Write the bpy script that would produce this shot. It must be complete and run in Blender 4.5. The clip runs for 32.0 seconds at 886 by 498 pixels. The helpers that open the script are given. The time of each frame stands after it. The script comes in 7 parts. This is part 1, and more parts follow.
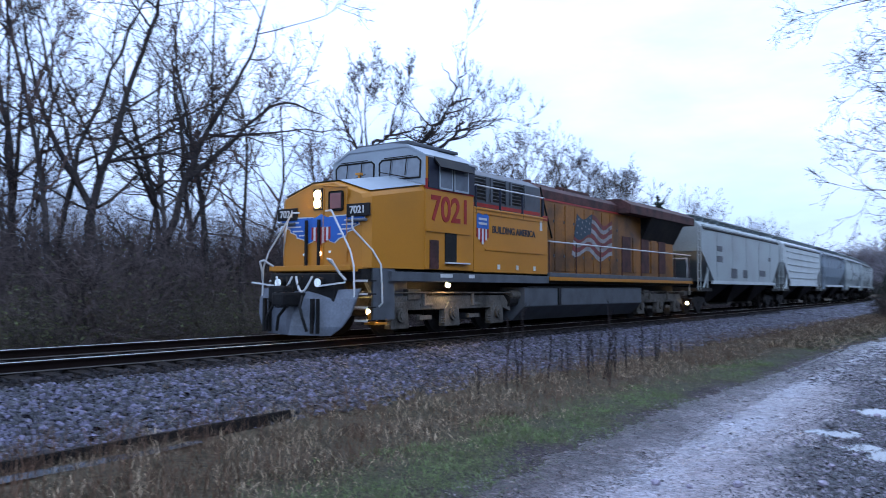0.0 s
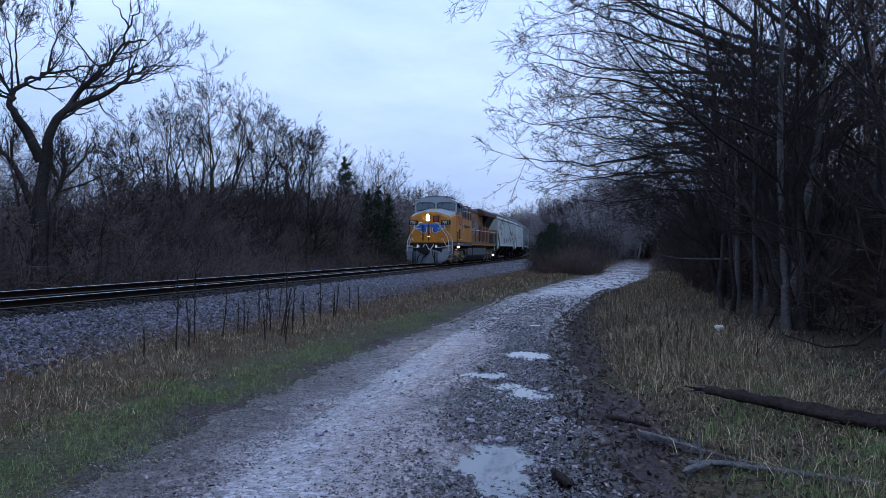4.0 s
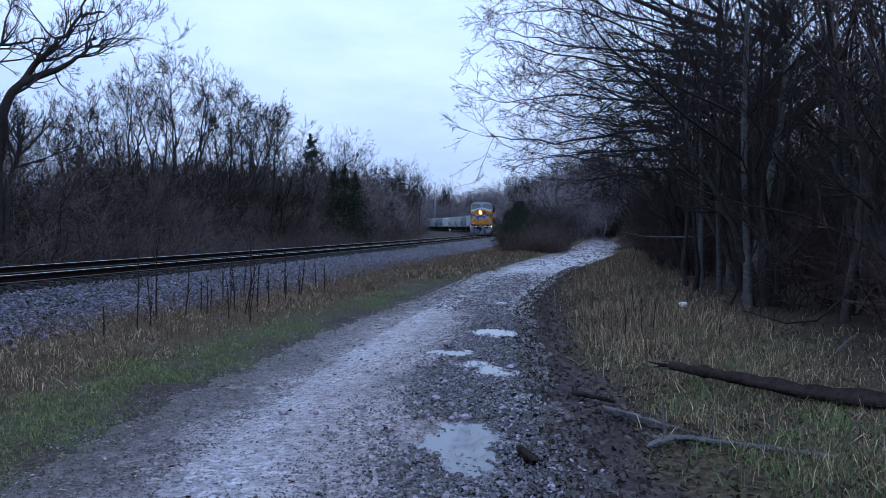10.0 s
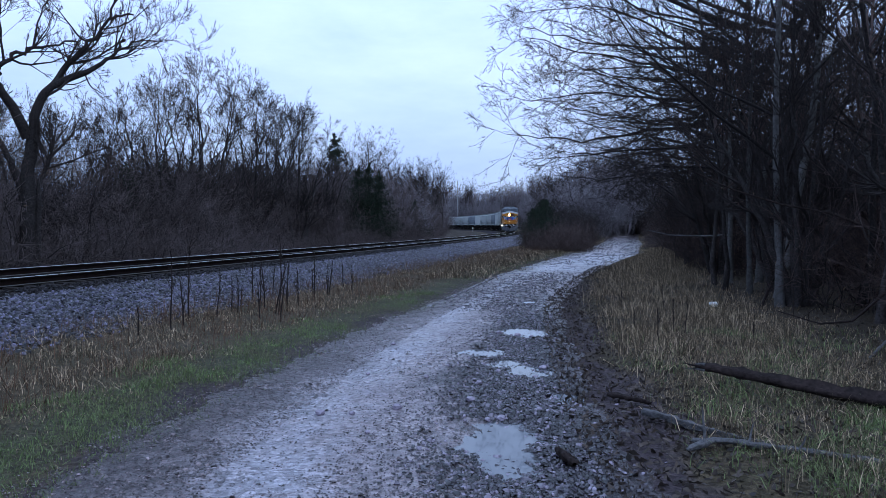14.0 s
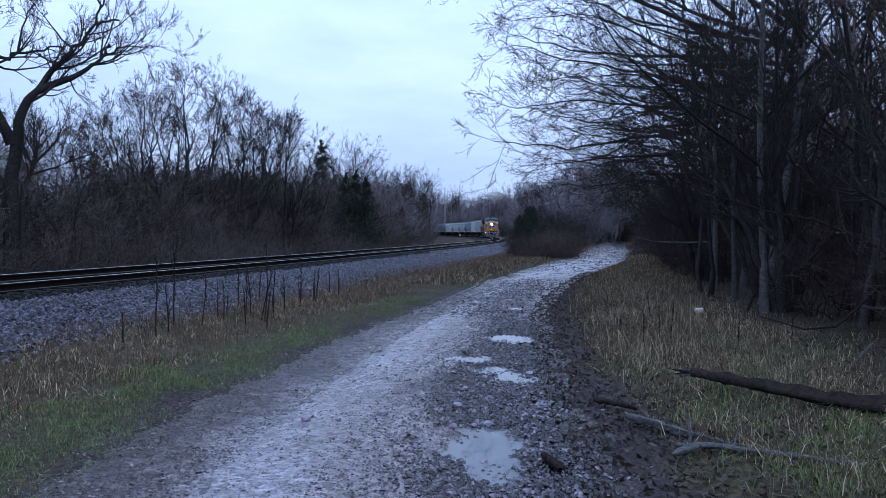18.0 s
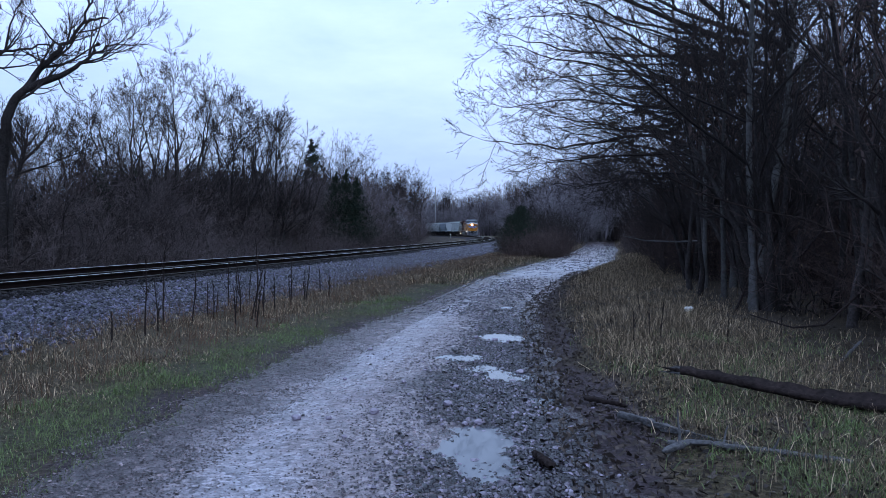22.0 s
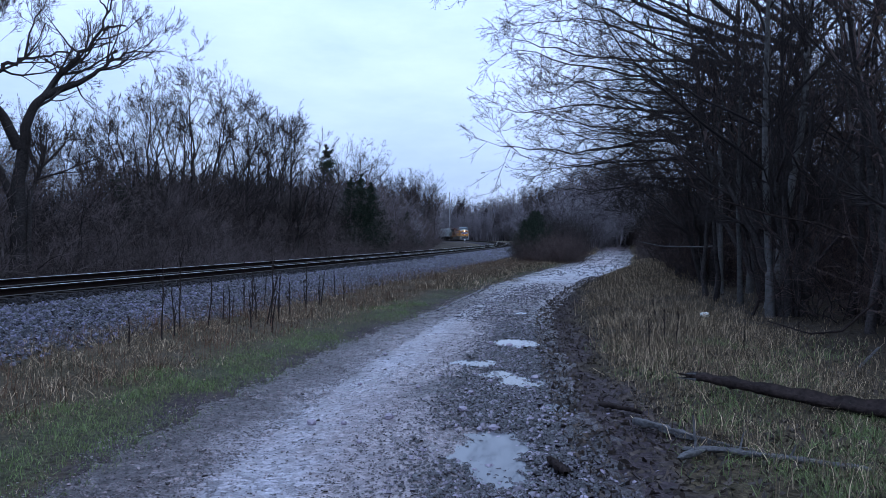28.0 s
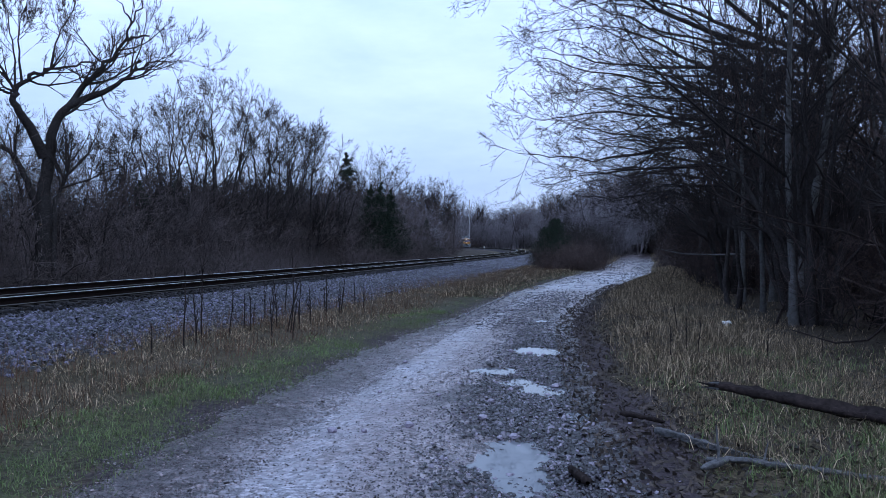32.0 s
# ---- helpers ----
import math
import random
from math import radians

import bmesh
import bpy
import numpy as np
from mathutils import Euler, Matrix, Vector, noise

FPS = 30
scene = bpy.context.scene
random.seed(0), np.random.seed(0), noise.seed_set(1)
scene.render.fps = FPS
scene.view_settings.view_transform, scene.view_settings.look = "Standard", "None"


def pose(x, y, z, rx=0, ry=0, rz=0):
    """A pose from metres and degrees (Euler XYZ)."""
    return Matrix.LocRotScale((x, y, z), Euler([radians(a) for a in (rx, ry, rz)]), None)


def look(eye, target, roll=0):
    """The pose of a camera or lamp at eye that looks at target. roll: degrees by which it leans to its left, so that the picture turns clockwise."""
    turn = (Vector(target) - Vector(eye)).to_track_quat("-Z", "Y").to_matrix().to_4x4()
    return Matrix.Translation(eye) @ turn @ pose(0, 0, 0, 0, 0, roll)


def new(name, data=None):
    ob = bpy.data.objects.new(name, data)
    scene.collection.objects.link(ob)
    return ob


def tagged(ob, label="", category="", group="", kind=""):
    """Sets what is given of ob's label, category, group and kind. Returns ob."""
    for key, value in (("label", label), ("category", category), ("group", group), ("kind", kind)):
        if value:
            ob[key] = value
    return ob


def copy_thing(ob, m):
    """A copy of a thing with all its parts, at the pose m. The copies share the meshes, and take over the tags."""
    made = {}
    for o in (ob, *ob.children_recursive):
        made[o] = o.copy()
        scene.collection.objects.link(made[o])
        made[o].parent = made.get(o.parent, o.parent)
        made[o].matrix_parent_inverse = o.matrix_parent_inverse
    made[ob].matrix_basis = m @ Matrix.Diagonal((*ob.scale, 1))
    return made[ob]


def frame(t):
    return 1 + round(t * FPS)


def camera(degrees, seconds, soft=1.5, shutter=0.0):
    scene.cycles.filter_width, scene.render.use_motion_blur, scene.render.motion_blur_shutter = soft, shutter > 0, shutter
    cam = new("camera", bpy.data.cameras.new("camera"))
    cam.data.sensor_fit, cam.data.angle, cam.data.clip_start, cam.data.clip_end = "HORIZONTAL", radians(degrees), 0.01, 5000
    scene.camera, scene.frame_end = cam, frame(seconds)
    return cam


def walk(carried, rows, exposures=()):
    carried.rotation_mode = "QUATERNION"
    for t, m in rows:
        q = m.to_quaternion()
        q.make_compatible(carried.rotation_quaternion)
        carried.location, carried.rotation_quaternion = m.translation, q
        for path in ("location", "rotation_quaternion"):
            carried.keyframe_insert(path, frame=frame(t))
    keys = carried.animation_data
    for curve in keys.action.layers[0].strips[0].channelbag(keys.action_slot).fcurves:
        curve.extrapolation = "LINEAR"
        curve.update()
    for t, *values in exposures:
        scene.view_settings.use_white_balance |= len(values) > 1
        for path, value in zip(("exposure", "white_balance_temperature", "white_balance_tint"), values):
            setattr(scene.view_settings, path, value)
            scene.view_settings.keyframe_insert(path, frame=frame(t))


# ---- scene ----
cam = camera(58.8, 32.0, soft=0.7, shutter=0.3)


def aim(x, y, z, yaw, pitch, roll):
    """Camera pose from a place, a heading clockwise from +y, a tilt up and a lean, in degrees."""
    a, b = radians(yaw), radians(pitch)
    way = Vector((math.sin(a) * math.cos(b), math.cos(a) * math.cos(b), math.sin(b)))
    return look((x, y, z), Vector((x, y, z)) + way * 10, roll)


walk(cam, [
    (0.0, aim(-0.075, -0.236, 1.679, -24.19, 2.86, 0.25)),
    (0.5, aim(-0.056, -0.184, 1.671, -16.49, 1.65, 0.45)),
    (1.0, aim(-0.024, -0.150, 1.668, -10.52, 1.26, 0.46)),
    (1.5, aim(0.010, -0.120, 1.658, -8.04, 1.10, 0.27)),
    (2.0, aim(0.043, -0.101, 1.651, -6.06, 0.92, 0.41)),
    (2.5, aim(0.053, -0.083, 1.645, -4.01, 0.72, 0.44)),
    (3.0, aim(0.057, -0.066, 1.641, -3.08, 0.48, 0.45)),
    (3.5, aim(0.065, -0.044, 1.636, -2.43, 0.22, 0.36)),
    (5.5, aim(0.087, -0.031, 1.626, -0.28, -0.55, 0.39)),
    (6.0, aim(0.092, -0.027, 1.624, 0.00, -0.67, 0.34)),
    (6.5, aim(0.093, -0.022, 1.620, 0.25, -0.71, 0.34)),
    (7.0, aim(0.096, -0.009, 1.619, 0.39, -0.69, 0.29)),
    (7.5, aim(0.092, -0.010, 1.613, 0.56, -0.82, 0.34)),
    (8.0, aim(0.097, -0.010, 1.610, 0.86, -0.79, 0.34)),
    (8.5, aim(0.095, -0.010, 1.609, 1.30, -0.93, 0.33)),
    (9.0, aim(0.098, -0.014, 1.605, 1.55, -1.21, 0.31)),
    (9.5, aim(0.101, 0.001, 1.608, 1.59, -1.43, 0.24)),
    (10.0, aim(0.084, 0.036, 1.616, 0.61, -1.58, 0.36)),
    (10.5, aim(0.020, 0.042, 1.632, -0.05, -1.55, 0.51)),
    (11.0, aim(-0.020, 0.039, 1.633, -0.32, -1.73, 0.29)),
    (11.5, aim(-0.035, 0.035, 1.637, -0.51, -1.90, 0.33)),
    (12.0, aim(-0.041, 0.046, 1.639, -0.72, -1.83, 0.19)),
    (12.5, aim(-0.040, 0.045, 1.638, -0.86, -1.88, 0.25)),
    (13.0, aim(-0.035, 0.043, 1.639, -0.95, -1.95, 0.23)),
    (13.5, aim(-0.031, 0.041, 1.637, -1.00, -1.81, 0.25)),
    (14.0, aim(-0.028, 0.033, 1.639, -1.03, -1.70, 0.22)),
    (14.5, aim(-0.027, 0.032, 1.635, -0.85, -1.47, 0.26)),
    (16.5, aim(-0.016, 0.038, 1.625, -0.22, -1.37, 0.18)),
    (17.0, aim(-0.013, 0.040, 1.620, -0.19, -1.39, 0.23)),
    (17.5, aim(-0.022, 0.037, 1.624, -0.16, -1.29, 0.28)),
    (18.0, aim(-0.021, 0.028, 1.628, -0.10, -1.19, 0.25)),
    (18.5, aim(-0.016, 0.029, 1.625, -0.01, -1.11, 0.26)),
    (19.0, aim(-0.020, 0.034, 1.622, 0.05, -1.07, 0.33)),
    (19.5, aim(-0.017, 0.036, 1.622, 0.04, -1.15, 0.28)),
    (20.0, aim(-0.016, 0.039, 1.622, 0.09, -1.22, 0.26)),
    (20.5, aim(-0.012, 0.032, 1.625, 0.27, -1.35, 0.24)),
    (21.0, aim(-0.012, 0.024, 1.625, 0.52, -1.23, 0.29)),
    (21.5, aim(-0.019, 0.015, 1.624, 0.65, -1.33, 0.30)),
    (22.0, aim(-0.023, 0.028, 1.619, 0.59, -1.23, 0.25)),
    (22.5, aim(-0.019, 0.038, 1.618, 0.54, -1.36, 0.24)),
    (23.0, aim(-0.014, 0.034, 1.622, 0.48, -1.42, 0.20)),
    (23.5, aim(-0.011, 0.038, 1.620, 0.43, -1.36, 0.23)),
    (24.0, aim(-0.015, 0.028, 1.626, 0.35, -1.35, 0.32)),
    (24.5, aim(-0.011, 0.027, 1.625, 0.32, -1.29, 0.23)),
    (25.0, aim(-0.015, 0.027, 1.624, 0.23, -1.22, 0.26)),
    (25.5, aim(-0.016, 0.032, 1.623, 0.15, -1.10, 0.26)),
    (27.5, aim(-0.021, 0.017, 1.625, -0.26, -0.91, 0.23)),
    (28.0, aim(-0.027, 0.010, 1.623, -0.45, -0.86, 0.25)),
    (28.5, aim(-0.027, 0.012, 1.623, -0.65, -0.86, 0.27)),
    (29.0, aim(-0.026, 0.020, 1.623, -0.80, -0.81, 0.29)),
    (29.5, aim(-0.025, 0.020, 1.626, -0.93, -0.84, 0.27)),
    (30.0, aim(-0.026, 0.021, 1.623, -1.07, -0.77, 0.26)),
    (30.5, aim(-0.030, 0.016, 1.624, -1.28, -0.65, 0.26)),
    (31.0, aim(-0.034, 0.009, 1.627, -1.53, -0.58, 0.25)),
    (31.5, aim(-0.034, 0.009, 1.629, -1.75, -0.41, 0.27)),
    (32.0, aim(-0.035, 0.009, 1.628, -1.87, -0.32, 0.26)),
], exposures=[(0.0, 0.45), (1.0, 0.12), (2.0, -0.14), (3.0, -0.2), (5.0, -0.1), (8.0, 0.0), (32.0, 0.0)])

# ---- light: overcast dusk ----
world = bpy.data.worlds.new("overcast_sky")
scene.world = world
world.use_nodes = True
wt = world.node_tree
wt.nodes.clear()
w_out = wt.nodes.new("ShaderNodeOutputWorld")
w_bg = wt.nodes.new("ShaderNodeBackground")
w_sky = wt.nodes.new("ShaderNodeTexSky")
w_sky.sky_type = "NISHITA"
w_sky.sun_disc = False
w_sky.sun_elevation = radians(4)
w_sky.sun_rotation = radians(35)
w_sky.air_density, w_sky.dust_density, w_sky.ozone_density = 1.2, 3.0, 4.0
w_co = wt.nodes.new("ShaderNodeTexCoord")
w_map = wt.nodes.new("ShaderNodeMapping")
w_map.inputs["Scale"].default_value = (1.0, 1.0, 3.2)
w_noise = wt.nodes.new("ShaderNodeTexNoise")
w_noise.inputs["Scale"].default_value = 2.6
w_noise.inputs["Detail"].default_value = 6.0
w_noise.inputs["Roughness"].default_value = 0.6
w_ramp = wt.nodes.new("ShaderNodeValToRGB")
w_ramp.color_ramp.elements[0].position = 0.32
w_ramp.color_ramp.elements[0].color = (0.53, 0.75, 1.26, 1)
w_ramp.color_ramp.elements[1].position = 0.70
w_ramp.color_ramp.elements[1].color = (0.76, 1.0, 1.50, 1)
w_sep = wt.nodes.new("ShaderNodeSeparateXYZ")
w_band = wt.nodes.new("ShaderNodeMapRange")
w_band.inputs["From Min"].default_value = 0.02
w_band.inputs["From Max"].default_value = 0.42
w_band.inputs["To Min"].default_value = 0.82
w_band.inputs["To Max"].default_value = 1.3
w_mul = wt.nodes.new("ShaderNodeVectorMath")
w_mul.operation = "SCALE"
w_scale = wt.nodes.new("ShaderNodeVectorMath")
w_scale.operation = "SCALE"
w_scale.inputs["Scale"].default_value = 0.10
w_mix = wt.nodes.new("ShaderNodeMix")
w_mix.data_type = "RGBA"
w_mix.inputs["Factor"].default_value = 0.88
wt.links.new(w_co.outputs["Generated"], w_map.inputs["Vector"])
wt.links.new(w_map.outputs["Vector"], w_noise.inputs["Vector"])
wt.links.new(w_noise.outputs["Fac"], w_ramp.inputs["Fac"])
wt.links.new(w_co.outputs["Generated"], w_sep.inputs["Vector"])
wt.links.new(w_sep.outputs["Z"], w_band.inputs["Value"])
wt.links.new(w_ramp.outputs["Color"], w_mul.inputs[0])
wt.links.new(w_band.outputs["Result"], w_mul.inputs["Scale"])
wt.links.new(w_sky.outputs["Color"], w_scale.inputs[0])
wt.links.new(w_scale.outputs["Vector"], w_mix.inputs["A"])
wt.links.new(w_mul.outputs["Vector"], w_mix.inputs["B"])
wt.links.new(w_mix.outputs["Result"], w_bg.inputs["Color"])
wt.links.new(w_bg.outputs["Background"], w_out.inputs["Surface"])
w_bg.inputs["Strength"].default_value = 1.12

sun = new("sun", bpy.data.lights.new("sun", "SUN"))
sun.data.energy = 0.5
sun.data.angle = radians(40)
sun.data.color = (0.8, 0.92, 1.0)
sun.matrix_world = look((60, -40, 80), (0, 30, 0))

# ---- materials ----
def mat(name, color, rough=0.7, metal=0.0, grain=40.0, vary=0.25, bump=0.2, stain=None, stain_scale=2.0, stain_amount=0.5,
        emit=0.0, spec=0.22, per_object=0.0, per_island=0.0, coat=0.0, few_bright=0.0):
    """A node material with grain, broad stains in a second colour, bump, and chance variation from piece to piece."""
    m = bpy.data.materials.new(name)
    m.use_nodes = True
    nt = m.node_tree
    b = nt.nodes["Principled BSDF"]
    b.inputs["Roughness"].default_value = rough
    b.inputs["Metallic"].default_value = metal
    b.inputs["Specular IOR Level"].default_value = spec
    b.inputs["Coat Weight"].default_value = coat
    co = nt.nodes.new("ShaderNodeTexCoord")
    fine = nt.nodes.new("ShaderNodeTexNoise")
    fine.inputs["Scale"].default_value = grain
    fine.inputs["Detail"].default_value = 5.0
    broad = nt.nodes.new("ShaderNodeTexNoise")
    broad.inputs["Scale"].default_value = stain_scale
    broad.inputs["Detail"].default_value = 4.0
    nt.links.new(co.outputs["Object"], fine.inputs["Vector"])
    nt.links.new(co.outputs["Object"], broad.inputs["Vector"])
    mixs = nt.nodes.new("ShaderNodeMix")
    mixs.data_type = "RGBA"
    mixs.inputs["A"].default_value = (*color, 1)
    mixs.inputs["B"].default_value = (*(stain or [c * 0.55 for c in color]), 1)
    rng = nt.nodes.new("ShaderNodeMapRange")
    rng.inputs["From Min"].default_value = 0.42
    rng.inputs["From Max"].default_value = 0.68
    rng.inputs["To Max"].default_value = stain_amount
    nt.links.new(broad.outputs["Fac"], rng.inputs["Value"])
    nt.links.new(rng.outputs["Result"], mixs.inputs["Factor"])
    hue = nt.nodes.new("ShaderNodeHueSaturation")
    val = nt.nodes.new("ShaderNodeMapRange")
    val.inputs["From Min"].default_value = 0.25
    val.inputs["From Max"].default_value = 0.75
    val.inputs["To Min"].default_value = 1 - vary
    val.inputs["To Max"].default_value = 1 + vary
    nt.links.new(fine.outputs["Fac"], val.inputs["Value"])
    last = val.outputs["Result"]
    for amount, node, out in ((per_object, "ShaderNodeObjectInfo", "Random"), (per_island, "ShaderNodeNewGeometry", "Random Per Island")):
        if amount:
            info = nt.nodes.new(node)
            r2 = nt.nodes.new("ShaderNodeMapRange")
            r2.inputs["To Min"].default_value = 1 - amount
            r2.inputs["To Max"].default_value = 1 + amount
            nt.links.new(info.outputs[out], r2.inputs["Value"])
            mu = nt.nodes.new("ShaderNodeMath")
            mu.operation = "MULTIPLY"
            nt.links.new(last, mu.inputs[0])
            nt.links.new(r2.outputs["Result"], mu.inputs[1])
            last = mu.outputs["Value"]
    if few_bright:
        info = nt.nodes.new("ShaderNodeNewGeometry")
        po = nt.nodes.new("ShaderNodeMath")
        po.operation = "POWER"
        po.inputs[1].default_value = 4.0
        nt.links.new(info.outputs["Random Per Island"], po.inputs[0])
        r3 = nt.nodes.new("ShaderNodeMapRange")
        r3.inputs["To Min"].default_value = 0.3
        r3.inputs["To Max"].default_value = few_bright
        nt.links.new(po.outputs["Value"], r3.inputs["Value"])
        m3 = nt.nodes.new("ShaderNodeMath")
        m3.operation = "MULTIPLY"
        nt.links.new(last, m3.inputs[0])
        nt.links.new(r3.outputs["Result"], m3.inputs[1])
        last = m3.outputs["Value"]
    nt.links.new(last, hue.inputs["Value"])
    nt.links.new(mixs.outputs["Result"], hue.inputs["Color"])
    nt.links.new(hue.outputs["Color"], b.inputs["Base Color"])
    if bump:
        bp = nt.nodes.new("ShaderNodeBump")
        bp.inputs["Strength"].default_value = bump
        bp.inputs["Distance"].default_value = 0.02
        nt.links.new(fine.outputs["Fac"], bp.inputs["Height"])
        nt.links.new(bp.outputs["Normal"], b.inputs["Normal"])
    if emit:
        b.inputs["Emission Color"].default_value = (*color, 1)
        b.inputs["Emission Strength"].default_value = emit
    return m


BARK = mat("bark", (0.032, 0.027, 0.027), 0.95, grain=18, vary=0.5, bump=0.8, stain=(0.058, 0.055, 0.055), stain_scale=1.8, per_object=0.25, spec=0.08)
BRUSH = mat("brush_twigs", (0.118, 0.096, 0.096), 0.95, grain=3, vary=0.2, bump=0, per_object=0.3, per_island=0.4, spec=0.08)
BARK_PALE = mat("pale_bark", (0.095, 0.092, 0.093), 0.95, grain=14, vary=0.4, bump=0.6, stain=(0.045, 0.042, 0.04), stain_scale=1.5, per_object=0.3, spec=0.08)
TWIG = mat("twigs", (0.032, 0.027, 0.027), 0.95, grain=3, vary=0.2, bump=0, per_object=0.3, spec=0.1)
TWIG_WARM = mat("budding_twigs", (0.070, 0.050, 0.048), 0.95, grain=3, vary=0.2, bump=0, per_island=0.4, per_object=0.25, spec=0.1)
CEDAR = mat("cedar_needles", (0.022, 0.032, 0.022), 0.9, grain=6, vary=0.35, bump=0, per_island=0.3, spec=0.1)
BUD = mat("buds", (0.034, 0.026, 0.024), 0.9, grain=6, vary=0.3, bump=0, per_island=0.4, spec=0.15)
BRUSH_PALE = mat("pale_brush_twigs", (0.092, 0.08, 0.07), 0.95, grain=3, vary=0.2, bump=0, per_object=0.35, per_island=0.5, spec=0.08)
# paled, cooler twig colour puts distance haze into the far stands
HAZE_TWIG = mat("hazed_far_twigs", (0.205, 0.186, 0.205), 0.95, grain=3, vary=0.2, bump=0, per_object=0.3, per_island=0.5, spec=0.08)
DRY_LEAF = mat("dry_leaves", (0.10, 0.07, 0.05), 0.9, grain=6, vary=0.3, bump=0, per_island=0.45, spec=0.15)
YOUNG_LEAF = mat("young_leaves", (0.09, 0.105, 0.045), 0.8, grain=6, vary=0.3, bump=0, per_island=0.35, spec=0.2)
DRY_GRASS = mat("dry_grass", (0.225, 0.17, 0.115), 0.9, grain=5, vary=0.25, bump=0, stain=(0.10, 0.074, 0.05), stain_scale=0.7, few_bright=3.2, spec=0.15)
RUST_GRASS = mat("russet_grass", (0.115, 0.066, 0.043), 0.9, grain=5, vary=0.25, bump=0, per_island=0.4, spec=0.15)
GREEN_GRASS = mat("green_grass", (0.115, 0.160, 0.06), 0.75, grain=5, vary=0.25, bump=0, stain=(0.12, 0.11, 0.06), stain_scale=0.9, per_island=0.5, spec=0.25)
STONE = mat("ballast_stone", (0.0208, 0.0188, 0.0300), 0.36, grain=25, vary=0.3, bump=0.3, stain=(0.012, 0.0105, 0.018), few_bright=7.5, spec=0.38)
# near-black stone for the band between and beside the rails
DARK_STONE = mat("dark_ballast", (0.022, 0.019, 0.021), 0.6, grain=25, vary=0.3, bump=0.3, stain=(0.012, 0.01, 0.011), few_bright=2.2, spec=0.08)
GRAVEL = mat("road_gravel", (0.040, 0.034, 0.044), 0.2, grain=25, vary=0.3, bump=0.3, stain=(0.014, 0.012, 0.015), few_bright=6.8, spec=0.6)
GRIT = mat("road_grit", (0.105, 0.082, 0.086), 0.35, grain=25, vary=0.3, bump=0.3, stain=(0.045, 0.034, 0.036), few_bright=3.4, spec=0.45)
RAIL_TOP = mat("polished_rail", (0.85, 0.84, 0.82), 0.38, 1.0, grain=60, vary=0.12, bump=0.03)
# lighter than the rail: sky light caught by its foot, put into the colour
FOOT_GLINT = mat("skylit_rail_foot", (0.075, 0.066, 0.062), 0.5, 0.0, grain=60, vary=0.3, bump=0.1, spec=0.4)
RAIL_SIDE = mat("rusty_rail", (0.010, 0.0065, 0.006), 0.9, 0.0, grain=60, vary=0.35, bump=0.2, spec=0.05)
TIE = mat("creosoted_timber", (0.020, 0.017, 0.016), 0.85, grain=22, vary=0.4, bump=0.5, stain=(0.024, 0.020, 0.018), stain_scale=3, per_object=0.3, spec=0.05)
YELLOW = mat("yellow_paint", (0.39, 0.158, 0.016), 0.38, grain=30, vary=0.05, bump=0.02, stain=(0.30, 0.125, 0.016), stain_scale=0.9, stain_amount=0.45, spec=0.3)
YELLOW_SOOTY = mat("sooty_yellow_paint", (0.215, 0.086, 0.015), 0.5, grain=14, vary=0.2, bump=0.03, stain=(0.055, 0.028, 0.013), stain_scale=0.8, stain_amount=0.9, spec=0.2)
FLAG_RED = mat("faded_flag_red", (0.16, 0.035, 0.035), 0.6, grain=14, vary=0.2, bump=0, stain=(0.06, 0.03, 0.03), stain_amount=0.7)
FLAG_WHITE = mat("faded_flag_white", (0.24, 0.235, 0.24), 0.6, grain=14, vary=0.2, bump=0, stain=(0.12, 0.10, 0.09), stain_amount=0.7)
FLAG_BLUE = mat("faded_flag_blue", (0.028, 0.048, 0.066), 0.6, grain=14, vary=0.2, bump=0)
PLOW_GREY = mat("scuffed_plow_paint", (0.11, 0.125, 0.155), 0.42, grain=18, vary=0.2, bump=0.06, stain=(0.05, 0.052, 0.058), stain_scale=1.4, stain_amount=0.6, spec=0.3)
SHRUB = mat("shrub_twigs", (0.095, 0.070, 0.066), 0.95, grain=3, vary=0.2, bump=0, per_island=0.4, per_object=0.2, spec=0.08)
RED_PANE = mat("red_lit_pane", (0.19, 0.055, 0.048), 0.2, grain=8, vary=0.1, bump=0, spec=0.5)
GREY = mat("grey_paint", (0.075, 0.084, 0.098), 0.5, grain=30, vary=0.08, bump=0.02, stain=(0.04, 0.043, 0.047), stain_amount=0.6, spec=0.2)
ROOF_GREY = mat("light_grey_paint", (0.25, 0.29, 0.33), 0.4, grain=30, vary=0.06, bump=0.02, stain=(0.22, 0.23, 0.25), stain_amount=0.3)
RED = mat("red_paint", (0.27, 0.022, 0.02), 0.45, grain=30, vary=0.1, bump=0)
MAROON = mat("sooty_maroon_paint", (0.075, 0.034, 0.032), 0.7, grain=12, vary=0.25, bump=0.05, stain=(0.022, 0.018, 0.018), stain_amount=0.8, spec=0.15)
BLACK = mat("black_steel", (0.010, 0.010, 0.011), 0.6, 0.0, grain=30, vary=0.3, bump=0.1, stain=(0.03, 0.026, 0.023), stain_amount=0.6, spec=0.12)
TRUCK_GREY = mat("dusty_truck_steel", (0.095, 0.088, 0.08), 0.75, 0.0, grain=20, vary=0.35, bump=0.2, stain=(0.03, 0.027, 0.024), stain_amount=0.8, spec=0.12)
WHITE = mat("white_paint", (0.50, 0.51, 0.52), 0.45, grain=30, vary=0.05, bump=0)
BLUE = mat("blue_paint", (0.022, 0.105, 0.38), 0.45, grain=30, vary=0.05, bump=0)
NAVY = mat("dark_blue_paint", (0.022, 0.026, 0.042), 0.5, grain=30, vary=0.15, bump=0)
